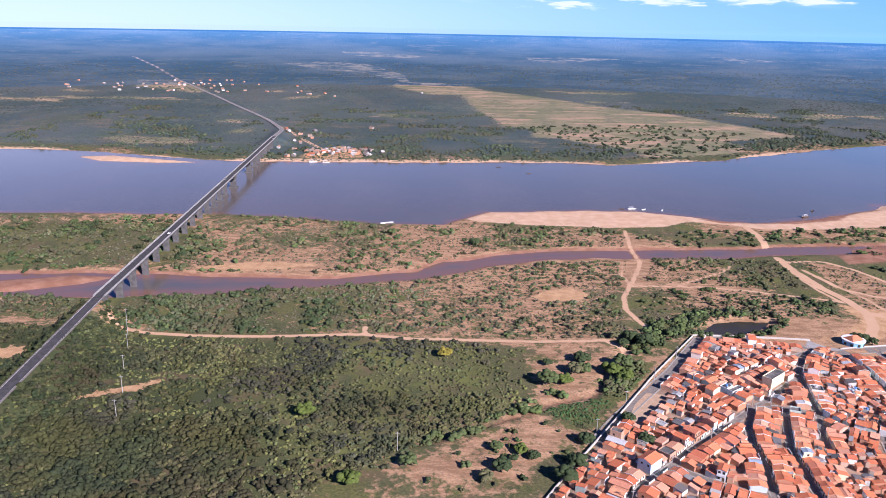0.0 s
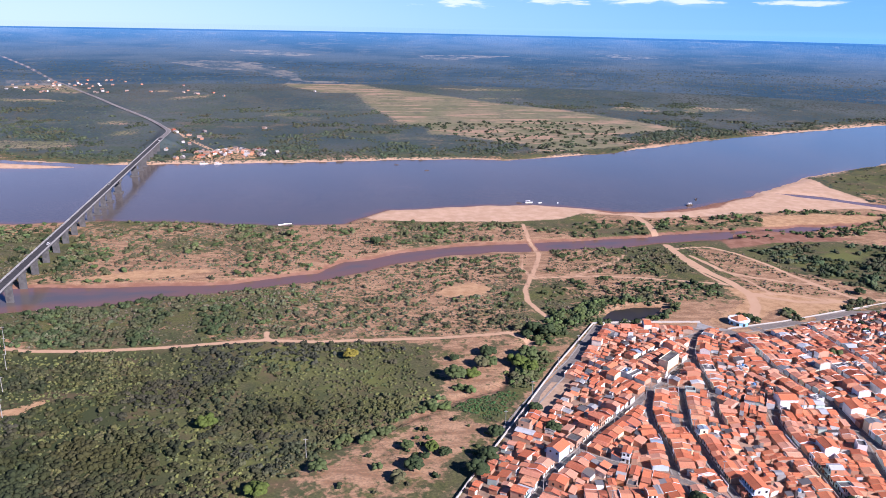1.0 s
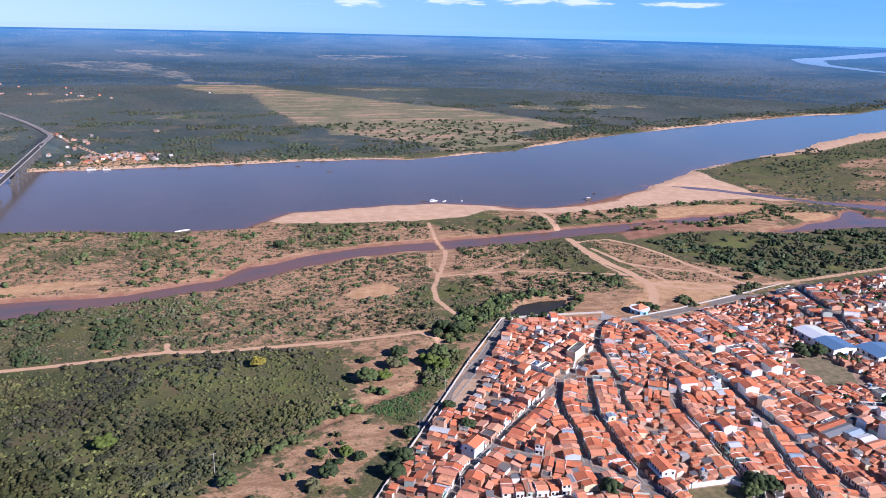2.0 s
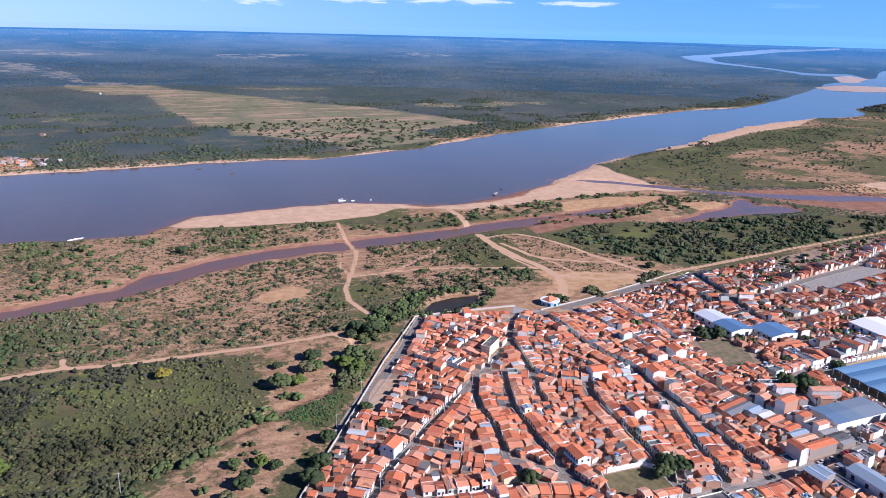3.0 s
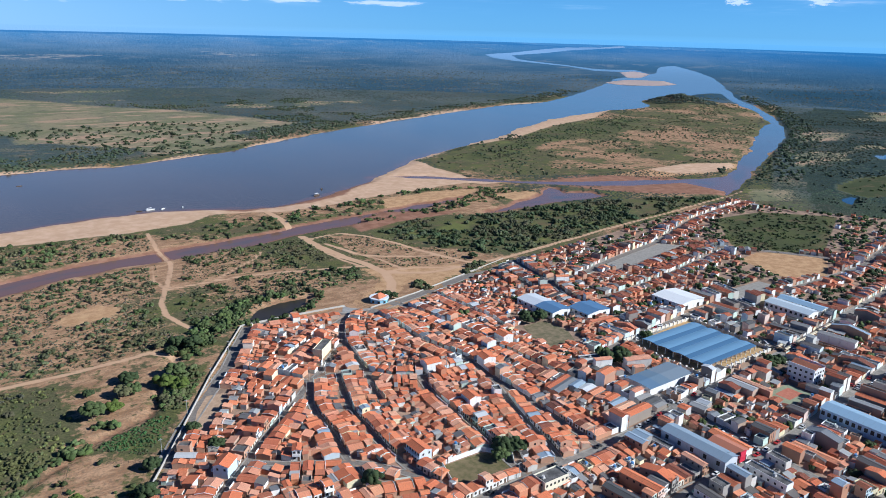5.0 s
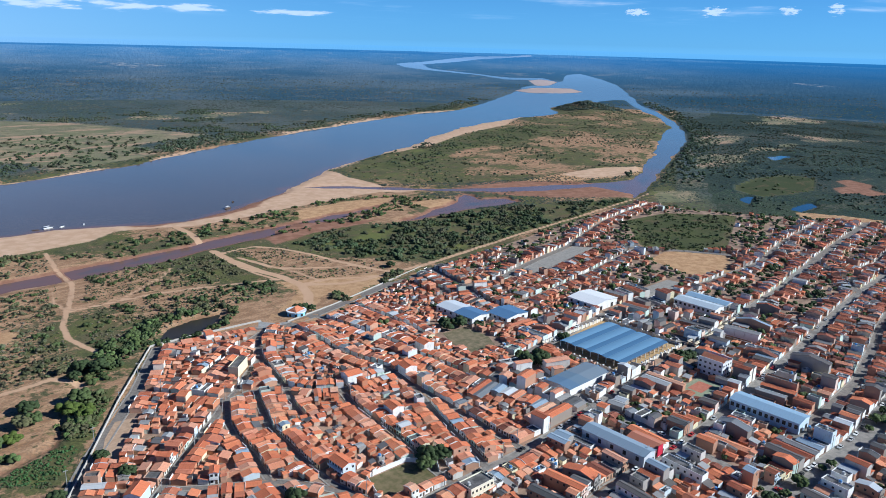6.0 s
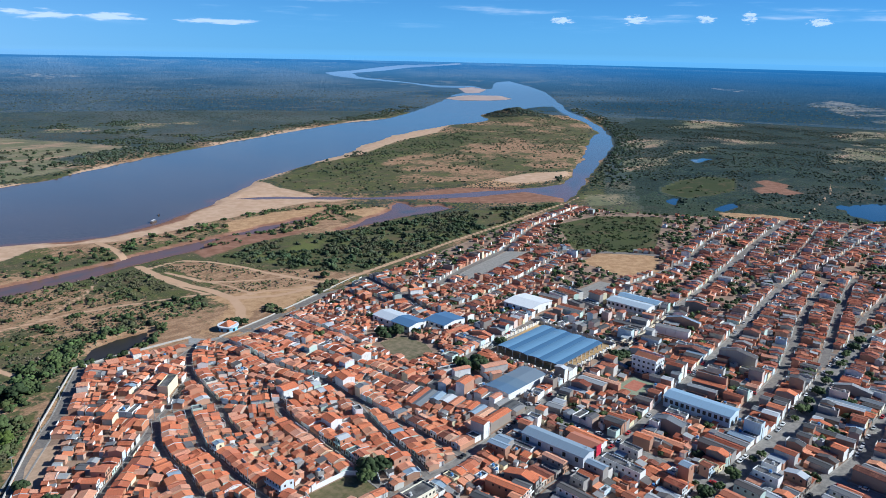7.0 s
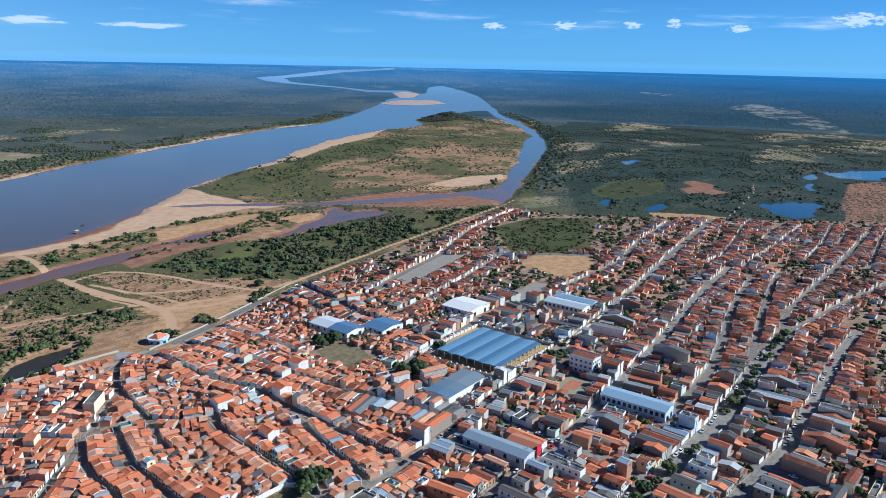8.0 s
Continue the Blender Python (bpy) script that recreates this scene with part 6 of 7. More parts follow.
# single trees on open ground by the ditch and the track: place, crown radius, kind
SINGLE = [(88, 424, 5.2, 1), (81, 408, 5.5, 2), (86, 409, 5.0, 3), (62, 393, 6.5, 3), (73, 394, 4.5, 5), (66, 419, 3.0, 1), (104, 408, 6.0, 5), (112, 418, 6.0, 3), (109, 400, 5.0, 5), (3, 427, 4.6, 7), (-71, 352, 5.0, 5), (126, 459, 5.0, 1), (134, 452, 5.5, 4), (141, 460, 4.5, 3), (119, 449, 4.0, 6), (150, 478, 4.5, 3), (74, 330, 4.0, 1)]
SINGLE += [(66, 309, 5.0, 4), (58, 297, 5.5, 4), (30, 305, 4.5, 1), (22, 296, 4.0, 2), (40, 320, 3.5, 5), (28, 322, 3.5, 3), (46, 315, 3.0, 1), (-40, 292, 5.0, 5), (-14, 307, 4.5, 3), (284, 464, 4.2, 1), (288, 459, 3.6, 4), (281, 468, 3.4, 6), (404, 508, 4.0, 1), (30, 676, 5.2, 1), (-50, 705, 4.8, 3), (42, 684, 4.0, 3), (116, 461, 4.0, 2)]
for i, (x, y, size, k) in enumerate(SINGLE):
    tree(x, y, size, k, TREE_LABELS[k] + " on open ground", "trees on open ground")
# yard trees in the town
YARD = [(216, 251, 5.5, 4), (222, 248, 5.0, 1), (210, 246, 4.5, 3), (342, 372, 5.0, 4), (350, 366, 5.5, 1), (338, 366, 4.5, 4), (336, 292, 5.5, 4), (344, 286, 6.0, 1), (350, 293, 5.0, 4), (340, 299, 5.0, 3),
        (413, 230, 4.5, 4), (420, 232, 5.0, 1), (426, 230, 4.5, 6), (104, 331, 4.0, 1), (150, 263, 5.0, 4), (388, 303, 4.0, 1), (100, 352, 3.5, 1)]
placed = 0
for x, y, size, k in YARD:
    tree(x, y, size, k, "dark green shade tree among the houses", "town trees", 0.0)
for _ in range(4000):
    x, y = rnd.uniform(60, 760), rnd.uniform(-20, 480)
    ij = cells(x, y, 1, 0, -1.6, 1.6, -1.6, 1.6)
    if placed < 120 and not taken[ij].any():
        claim(x, y, 1, 0, -2.5, 2.5, -2.5, 2.5)
        k = rnd.choice((1, 4, 6, 3, 0))
        tree(x, y, rnd.uniform(1.8, 3.4), k, "dark green tree in a town yard", "town trees", 0.0)
        placed += 1
for d in range(8, 330, 9):       # the planted strip along the avenue
    p, t, _ = along(AVENUE[0], d + 30)
    if rnd.random() < 0.7:
        tree(p.x + rnd.uniform(-3, 3), p.y + rnd.uniform(-1.2, 1.2), rnd.uniform(2.0, 4.2), rnd.choice((0, 1, 3)), "clipped dark tree in the avenue's planted strip", "avenue trees", 0.06)

def wooded(x, y):
    """Dense wood to the west, thinning out to open grass towards the town."""
    glade = np.exp(-((x + 12) / 62) ** 2 - ((y - 408) / 40) ** 2) + np.exp(-((x - 48) / 40) ** 2 - ((y - 400) / 50) ** 2)
    return (lattice(x, y, 26, 51) + rng.uniform(-0.25, 0.25, len(x)) - 0.5 * glade) > 0.36


x, y = sow(LUSH, 0.115)
k = wooded(x, y)
lush = (x[k], y[k])


def yard_trees():
    """Small trees crowding the yards of the outer streets."""
    xs, ys = [], []
    for _ in range(16000):
        x, y = rnd.uniform(300, 1080), rnd.uniform(-120, 525)
        if len(xs) < 1300 and not taken[cells(x, y, 1, 0, -1.2, 1.2, -1.2, 1.2)].any():
            claim(x, y, 1, 0, -1.6, 1.6, -1.6, 1.6)
            xs.append(x)
            ys.append(y)
    xs, ys = xs + [q[0] for q in SHADE], ys + [q[1] for q in SHADE]
    x, y = np.array(xs), np.array(ys)
    sizes = rng.uniform(1.7, 4.0, len(x))
    scatter("yard_trees", "dark green fruit trees crowding the town yards", MID, x, y, np.full(len(x), 0.3), sizes, tints(len(x), DEEP, 0.3, GREEN, 0.3), "trees")


yard_trees()
near = np.hypot(*lush)
order = np.argsort(near)[:110]
for i in order:
    k = int(rng.integers(0, 7))
    tree(float(lush[0][i]), float(lush[1][i]), float(rng.uniform(2.4, 4.4)), k, TREE_LABELS[k], "riverside wood")
rest = np.argsort(near)[110:]
x, y = lush[0][rest], lush[1][rest]
k = lattice(x, y, 45, 53) + rng.uniform(-0.25, 0.25, len(x)) - x / 500 - (y - 300) / 900 > 0.5
plant("wood", "close dark green riverside wood of small trees", MID, (x[k], y[k]), 1.0, 2.9, (0.050, 0.056, 0.026), (0.084, 0.086, 0.036), 0.35, "woodland", 0.35, 0.3)
plant("wood", "open olive green riverside wood of small trees", MID, (x[~k], y[~k]), 0.9, 2.5, (0.100, 0.099, 0.044), (0.145, 0.138, 0.052), 0.3, "woodland", 0.3, 0.4)
y = rng.uniform(230, 478, 1500)
x = -226 - 0.061 * (y - 300) + rng.uniform(6.2, 26, 1500) * rng.choice([-1, 1], 1500)
plant("thicket", "dark bushes crowding the road bank", MID, (x, y), 1.0, 3.0, (0.036, 0.048, 0.02), (0.07, 0.08, 0.03), 0.3)
x, y = rng.uniform(-215, -60, 1500), rng.uniform(235, 345, 1500)
k = (np.abs(x + 226 + 0.061 * (y - 300)) > 16) & in_view(x, y) & (rng.uniform(0, 1, 1500) < np.clip((-x - 50) / 90, 0, 1))
plant("wood", "tall dark trees of the riverside wood", MID, (x[k], y[k]), 1.6, 3.6, (0.030, 0.036, 0.018), (0.050, 0.055, 0.024), 0.3, "woodland", 0.3, 0.1)
plant("scrub", "trees and bushes round fenced earth plots", MID, sow(BARE_PLOT, 0.016, 16, 0.46), 1.2, 3.6, GREEN, DEEP, 0.4, "bushes")
GROVES = [[(90, 382), (104, 386), (126, 424), (112, 430), (96, 408)], [(112, 432), (128, 430), (150, 458), (160, 474), (140, 478), (120, 455)], [(148, 476), (168, 474), (190, 500), (232, 506), (235, 512), (180, 512), (150, 490)],
          [(-12, 322), (14, 332), (36, 346), (54, 360), (70, 378), (64, 384), (44, 366), (20, 346), (-12, 332)]]
for shape, dens in zip(GROVES, (0.07, 0.03, 0.035, 0.035)):
    plant("grove", "green leafy trees and bushes beside the ditch and the pond", MID, sow(shape, dens), 1.8, 4.2, (0.12, 0.165, 0.055), GREEN, 0.35, "trees")
plant("undergrowth", "low green undergrowth of the riverside wood", TUFT, sow(LUSH, 0.16, 25, 0.34), 0.6, 1.7, (0.12, 0.13, 0.052), (0.17, 0.18, 0.058), 0.35)
plant("scrub", "scattered grey-green scrub on bare soil", MID, sow(SCRUB, 0.045, 24, 0.46), 0.9, 2.8, (0.125, 0.135, 0.068), GREEN, 0.35)
for shape in (SCRUB, SCRUB_EAST, SCRUB_MID, BANKS):
    plant("scrub", "small dark thorn bushes dotted over bare soil", LOW, sow(shape, 0.03), 0.5, 1.7, (0.082, 0.095, 0.05), (0.13, 0.13, 0.07), 0.4)
x, y = sow(SCRUB, 0.05)
k = (x < -105 + 70 * (lattice(x, y, 40, 61) - 0.5)) & (lattice(x, y, 22, 62) > 0.3)
plant("thicket", "green thicket between the track and the creek", MID, (x[k], y[k]), 1.4, 3.8, (0.075, 0.10, 0.042), DEEP, 0.4)
plant("low_scrub", "low dry tufts on bare soil", TUFT, sow(SCRUB, 0.14, 14, 0.40), 0.5, 1.3, (0.16, 0.15, 0.08), DRY, 0.4)
plant("scrub", "green bushes by the pond and the tracks", MID, sow(SCRUB_EAST, 0.055, 18, 0.42), 1.0, 3.4, GREEN, DEEP, 0.4)
plant("scrub", "dark trees and bushes among small green fields", MID, sow(BANK_WEST, 0.02, 30, 0.46), 1.6, 4.2, DEEP, GREEN, 0.4)
plant("crops", "rows of low green crops in a fenced garden", TUFT, sow(GARDEN, 0.6), 0.5, 1.1, (0.075, 0.155, 0.05), GREEN, 0.2)
plant("low_scrub", "dry tufts between crossing car tracks", TUFT, sow(TRACK_LAND, 0.12, 18, 0.44), 0.6, 1.6, (0.13, 0.14, 0.06), DRY, 0.3)
plant("reeds", "bright green reeds and bushes below the ring road", MID, sow(MARSH, 0.16), 1.0, 2.4, (0.105, 0.165, 0.045), GREEN, 0.3)
plant("low_scrub", "low dry tufts between the tracks", TUFT, (lambda a, b: (np.concatenate([a[0], b[0]]), np.concatenate([a[1], b[1]])))(sow(SCRUB_EAST, 0.12, 14, 0.4), sow(SCRUB_MID, 0.12, 14, 0.4)), 0.5, 1.4, (0.15, 0.15, 0.075), DRY, 0.35)
plant("scrub", "bushes between the creek and the track", MID, sow(SCRUB_MID, 0.05, 20, 0.44), 1.0, 3.2, GREEN, OLIVE, 0.4)
plant("thicket", "dense green thicket below the town", MID, sow(THICKET, 0.05, 26, 0.445), 1.4, 4.2, (0.088, 0.115, 0.056), DEEP, 0.4)
plant("scrub", "scattered bushes on the sandy river bank", MID, sow(BANKS, 0.022, 30, 0.46), 1.4, 3.8, GREEN, OLIVE, 0.4)
plant("low_scrub", "low tufts on the sandy river bank", TUFT, sow(BANKS, 0.07, 20, 0.44), 0.6, 1.5, (0.19, 0.18, 0.105), DRY, 0.3)
plant("scrub", "green bushes on the inner bank", MID, sow(BANKS_EAST, 0.03, 22, 0.44), 1.4, 3.8, GREEN, DEEP, 0.3)
plant("scrub", "low green scrub on a fenced field inside the town", LOW, sow(GREEN_FIELD, 0.05, 20, 0.40), 1.0, 2.6, DEEP, GREEN, 0.4)
plant("scrub", "few bushes on a wet green meadow", LOW, sow(MEADOW, 0.006, 40, 0.5), 1.5, 3.5, DEEP, GREEN, 0.4)
plant("island_scrub", "dark green bushes on the damp side of the island", TUFT, sow(ISLE_GREEN, 0.012, 45, 0.5), 1.4, 4.0, (0.06, 0.084, 0.045), GREEN, 0.2)
plant("island_scrub", "scattered bushes and small trees on the island", TUFT, sow(ISLAND, 0.010, 60, 0.49), 1.2, 3.4, (0.075, 0.10, 0.055), OLIVE, 0.25)


def screen_even(n, r0, r1):
    """Places spread evenly as seen from the air, in true metres."""
    lo, hi = math.atan(EYE_Z / r1), math.atan(EYE_Z / r0)
    dep, az = rng.uniform(lo, hi, n), np.radians(rng.uniform(-37, 91, n))
    r = EYE_Z / np.tan(dep)
    return r * np.sin(az), r * np.cos(az)


def far_woods():
    x, y = screen_even(400000, 560, 3900)
    k = (np.hypot(x, y) < 2450) | (rng.uniform(0, 1, len(x)) < 0.45)
    x, y = x[k], y[k]
    s = shore_of(x, y)
    r = np.hypot(x, y)
    k = (s > 2) & (to_lines(x, y, TOWN, True, 40) > 5) & (nearest(x, y, [FIELD, FIELD_FAR], 200) > 0) & (nearest(x, y, SANDS + [MUD, DIRT_LOT], 60) > 0)
    k &= nearest(x, y, [MEADOW, BROWN_FIELD, FIELD_STRIP], 60) > 0
    k &= nearest(x, y, [LUSH, SCRUB, SCRUB_EAST, SCRUB_MID, THICKET, BANKS, BANKS_EAST, ISLAND, GREEN_FIELD], 60) > 0
    road = np.abs(x - np.interp(y, [1240, 1330, 1400, 1470, 1640, 2010, 2560], [-284, -295, -306, -331, -409, -604, -902]))
    k &= (road > 20) | (y < 1235) | (y > 2700)
    patch = lattice(x, y, 110, 31) * 0.55 + lattice(x, y, 38, 32) * 0.45
    k &= patch + rng.uniform(-0.2, 0.2, len(x)) > np.where(y > 0.6 * x + 250, 0.33, 0.40)
    k &= (r > 1000) | (x > 640)
    k &= np.where(r < 1100, open_ground(x, y), True)
    x, y, s, r = x[k], y[k], s[k], r[k]
    z = height(x, y, s)
    bank = to_lines(x, y, RIVER, True, 400)
    riverine = (bank < 70) | ((y < 0.55 * x) & (lattice(x, y, 200, 33) > 0.4))
    sizes = rng.uniform(1.3, 3.0, len(x)) * np.clip(r / 1450, 0.9, 2.1)
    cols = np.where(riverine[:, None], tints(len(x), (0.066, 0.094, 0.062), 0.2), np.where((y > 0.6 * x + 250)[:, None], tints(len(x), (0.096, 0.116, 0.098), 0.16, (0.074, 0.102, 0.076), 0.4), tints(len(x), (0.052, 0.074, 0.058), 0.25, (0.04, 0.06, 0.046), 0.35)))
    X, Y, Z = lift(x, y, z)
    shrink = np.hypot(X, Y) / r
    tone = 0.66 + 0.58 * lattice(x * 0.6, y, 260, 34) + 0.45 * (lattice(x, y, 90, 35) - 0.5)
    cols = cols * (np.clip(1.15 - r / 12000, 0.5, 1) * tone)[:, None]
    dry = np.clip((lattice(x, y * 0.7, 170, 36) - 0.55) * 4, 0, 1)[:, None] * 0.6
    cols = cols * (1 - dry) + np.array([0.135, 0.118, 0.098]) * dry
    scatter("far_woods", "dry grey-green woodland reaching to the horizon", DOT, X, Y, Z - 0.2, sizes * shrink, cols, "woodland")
    x, y = rng.uniform(-520, 2000, 60000), rng.uniform(1000, 2300, 60000)
    d = to_lines(x, y, RIVER, True, 200)
    k = (d > 9) & (d < 95) & (y > 0.6 * x + 250) & (lattice(x, y, 70, 91) * 0.6 + lattice(x, y, 24, 92) * 0.4 + d / 600 > 0.46) & (rng.uniform(0, 1, len(x)) < 0.55)
    k &= (np.abs(x + 300) > 14) & (to_lines(x, y, ISLAND, True, 200) > 90) & (shore_of(x, y) > 3)
    plant("bank_trees", "line of dark green trees along the far river bank", LOW, (x[k], y[k]), 2.2, 4.8, (0.062, 0.085, 0.05), (0.085, 0.106, 0.06), 0.35, "trees")
    x, y = rng.uniform(-760, 1000, 60000), rng.uniform(1060, 2000, 60000)
    d = to_lines(x, y, RIVER, True, 300)
    k = (d > 12) & (d < 700) & (shore_of(x, y) > 4) & (lattice(x, y, 75, 98) * 0.6 + lattice(x, y, 26, 99) * 0.4 - d / 5000 > 0.53) & (rng.uniform(0, 1, len(x)) < 0.6)
    k &= (np.abs(x - np.interp(y, [1100, 1400, 1640, 2010], [-280, -306, -409, -604])) > 16) & (nearest(x, y, [FIELD, VILLAGE, CLEAR_G, CLEAR_H, CLEAR_I], 30) > 0)
    plant("bank_trees", "clumps of green trees behind the far river bank", TUFT, (x[k], y[k]), 1.8, 4.4, (0.06, 0.082, 0.05), (0.08, 0.10, 0.056), 0.35, "trees")
    x, y = rng.uniform(880, 2300, 24000), rng.uniform(40, 1000, 24000)
    k = (y < 0.57 * x - 60) & (to_lines(x, y, TOWN, True, 60) > 6) & (lattice(x, y, 60, 93) * 0.6 + lattice(x, y, 22, 94) * 0.4 > 0.47)
    k &= (nearest(x, y, [MEADOW, BROWN_FIELD, RED_FIELD, FIELD_STRIP, CLEAR_A, CLEAR_D, CLEAR_E, CLEAR_F], 60) > 0) & (shore_of(x, y) > 3) & (to_lines(x, y, ISLAND, True, 60) > 20)
    plant("orchard_trees", "clumps of dark trees between the small eastern fields", TUFT, (x[k], y[k]), 1.2, 3.4, (0.052, 0.074, 0.052), (0.07, 0.09, 0.058), 0.35, "trees")
    x, y = rng.uniform(1000, 2500, 26000), rng.uniform(400, 1500, 26000)
    d = to_lines(x, y, EAST_ARM, True, 200)
    k = (d > 7) & (d < 70) & (to_lines(x, y, ISLAND, True, 200) > 40) & (y < 0.66 * x) & (to_lines(x, y, TOWN, True, 40) > 8) & (shore_of(x, y) > 3) & (rng.uniform(0, 1, len(x)) < 1.1 - d / 75)
    plant("bank_trees", "belt of dark trees along the side channel", LOW, (x[k], y[k]), 2.2, 5.2, (0.055, 0.08, 0.048), (0.08, 0.105, 0.058), 0.3, "trees")
    x, y = sow([(117, 1530), (215, 1373), (330, 1200), (520, 1270), (520, 1390), (600, 1480), (450, 1600)], 0.0032)
    plant("field_trees", "scattered dark trees on a straw-coloured pasture", MID, (x, y), 2.2, 5.0, (0.06, 0.08, 0.04), category="trees")
    a = rng.uniform(0, 2 * np.pi, 420)
    q = 85 * rng.uniform(0, 1, 420) ** 0.7
    plant("knoll_wood", "dark wooded knoll on the island", LOW, (1960 + q * np.cos(a) * 1.1, 1430 + q * np.sin(a) * 1.3), 3.5, 7, (0.072, 0.095, 0.07), category="woodland")


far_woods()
x, y = rng.uniform(130, 290, 4000), rng.uniform(430, 560, 4000)
d = to_lines(x, y, POND, True, 40)
k = (d > 2) & (d < 13) & (lattice(x, y, 14, 95) > 0.35) & (rng.uniform(0, 1, 4000) < 0.4)
x, y = x[k], y[k]
k = open_ground(x, y, 1.0)
plant("grove", "leafy bushes crowding the pond's bank", MID, (x[k], y[k]), 1.4, 3.4, GREEN, DEEP, 0.45, "bushes")


def fence(line):
    root = thing("fence", pose(0, 0, 0), "low weathered wooden fence round a garden plot", "fence", "garden fences")
    total = length(line)
    tops = []
    for d in np.arange(0, total, 3.2):
        p = along(line, d)[0]
        z = float(land_z(np.array([p.x]), np.array([p.y]))[0]) - 0.1
        s = Shape()
        s.tube((p.x, p.y, z), (p.x, p.y, z + 1.5), 0.1, 0.08, 5)
        part("post", s, BARK, root)
        tops.append((p.x, p.y, z))
    for h in (1.0,):
        s = Shape()
        for a, b in zip(tops, tops[1:]):
            s.tube((a[0], a[1], a[2] + h), (b[0], b[1], b[2] + h), 0.04, 0.04, 4)
        part("rail", s, BARK, root)


for line in ([(59, 357), (82, 338), (96, 366)], [(52, 348), (76, 336), (61, 311), (49, 300)], [(30, 345), (15, 329), (26, 306)], [(43, 351), (33, 318)]):
    fence(line)


box = np.array(LOT_EDGE, float)
x, y = rng.uniform(box[:, 0].min(), box[:, 0].max(), 3000), rng.uniform(box[:, 1].min(), box[:, 1].max(), 3000)
k = (to_lines(x, y, LOT_EDGE, True, 5) < 0) & (to_lines(x, y, TOWN, True, 40) > 6) & (lattice(x, y, 14, 97) > 0.42) & (rng.uniform(0, 1, 3000) < 0.25)
plant("grove", "dark bushes between the ring road and the dirt lot", MID, (x[k], y[k]), 1.4, 3.4, DEEP, GREEN, 0.4, "bushes")


# ---- poles, boats, vehicles ----
def utility_pole(x, y, z=0.0, h=10.0):
    root = thing("utility_pole", pose(x, y, z), "slim grey concrete utility pole with a crossarm", "pole", "utility poles")
    s = Shape()
    s.tube((0, 0, 0), (0, 0, h), 0.2, 0.12, 6)
    part("shaft", s, CONCRETE, root)
    s = Shape()
    s.box(-1.1, 1.1, -0.08, 0.08, h - 0.7, h - 0.5, bottom=True)
    part("crossarm", s, CONCRETE, root)


for x, y in ((-206, 452), (-196, 428), (-186, 398), (-176, 372), (-168, 345), (-20, 318), (-214, 470)):
    utility_pole(x, y, float(land_z(np.array([x]), np.array([y]))[0]) - 0.1, 11)
for street, wide, _ in RING_LANES + OLD_LANES[::2] + MAIN_STREETS + [AVENUE]:
    for d in range(12, int(length(street)), 38):
        p, t, ok = along(street, d)
        if p.length < 480:
            utility_pole(p.x - t.y * (wide / 2 + 0.3), p.y + t.x * (wide / 2 + 0.3), 0.1, 8.5)


def car_mesh_parts(paint):
    body = Shape()
    prof = [(-2.1, 0.35), (2.1, 0.35), (2.15, 0.75), (1.2, 0.95), (-1.9, 1.0), (-2.15, 0.8)]
    for sgn in (1, -1):
        pts = [(x, sgn * 0.85, z) for x, z in prof]
        body.face(pts if sgn < 0 else pts[::-1])
    for (xa, za), (xb, zb) in zip(prof, prof[1:] + prof[:1]):
        body.face([(xa, 0.85, za), (xa, -0.85, za), (xb, -0.85, zb), (xb, 0.85, zb)][::-1])
    cabin = Shape()
    lo, hi = [(-1.75, -0.8), (0.95, -0.8), (0.95, 0.8), (-1.75, 0.8)], [(-1.3, -0.65), (0.35, -0.65), (0.35, 0.65), (-1.3, 0.65)]
    for i in range(4):
        k = (i + 1) % 4
        cabin.face([(*lo[i], 0.96), (*lo[k], 0.96), (*hi[k], 1.45), (*hi[i], 1.45)])
    top = Shape()
    top.box(-1.32, 0.37, -0.66, 0.66, 1.45, 1.5)
    wheel = Shape()
    wheel.tube((0, -0.11, 0), (0, 0.11, 0), 0.32, 0.32, 10)
    wheel.face([(0.32 * math.cos(a * 0.628), -0.11, -0.32 * math.sin(a * 0.628)) for a in range(10)])
    return body.mesh("body", [paint]), cabin.mesh("cabin_glass", [GLASS]), top.mesh("roof_panel", [paint]), wheel.mesh("wheel", [RUBBER])


CAR_PAINTS = [("white", WHITE), ("silver-grey", mottled("silver_paint", (0.42, 0.43, 0.44), (0.5, 0.5, 0.51), 0.5, 0.35, 0.5)),
              ("red", mottled("car_red", (0.4, 0.03, 0.03), (0.45, 0.04, 0.04), 0.5, 0.35, 0.5)), ("black", mottled("car_black", (0.03, 0.03, 0.033), (0.04, 0.04, 0.04), 0.5, 0.3, 0.5))]
CARS = []
for word, paint in CAR_PAINTS:
    a, b, c, wheel_mesh = car_mesh_parts(paint)
    CARS.append((word, a, b, c, wheel_mesh))


def car(x, y, z, turn, k, where):
    word, a, b, c, wheel_mesh = CARS[k]
    root = thing("car", pose(x, y, z, 0, 0, turn), f"small {word} car {where}", "car", "cars in the streets")
    for name, me in (("body", a), ("cabin_glass", b), ("roof_panel", c)):
        new(name, me).parent = root
    for wx in (-1.35, 1.3):
        for wy in (-0.78, 0.78):
            ob = new("wheel", wheel_mesh)
            ob.parent = root
            ob.location = (wx, wy, 0.32)


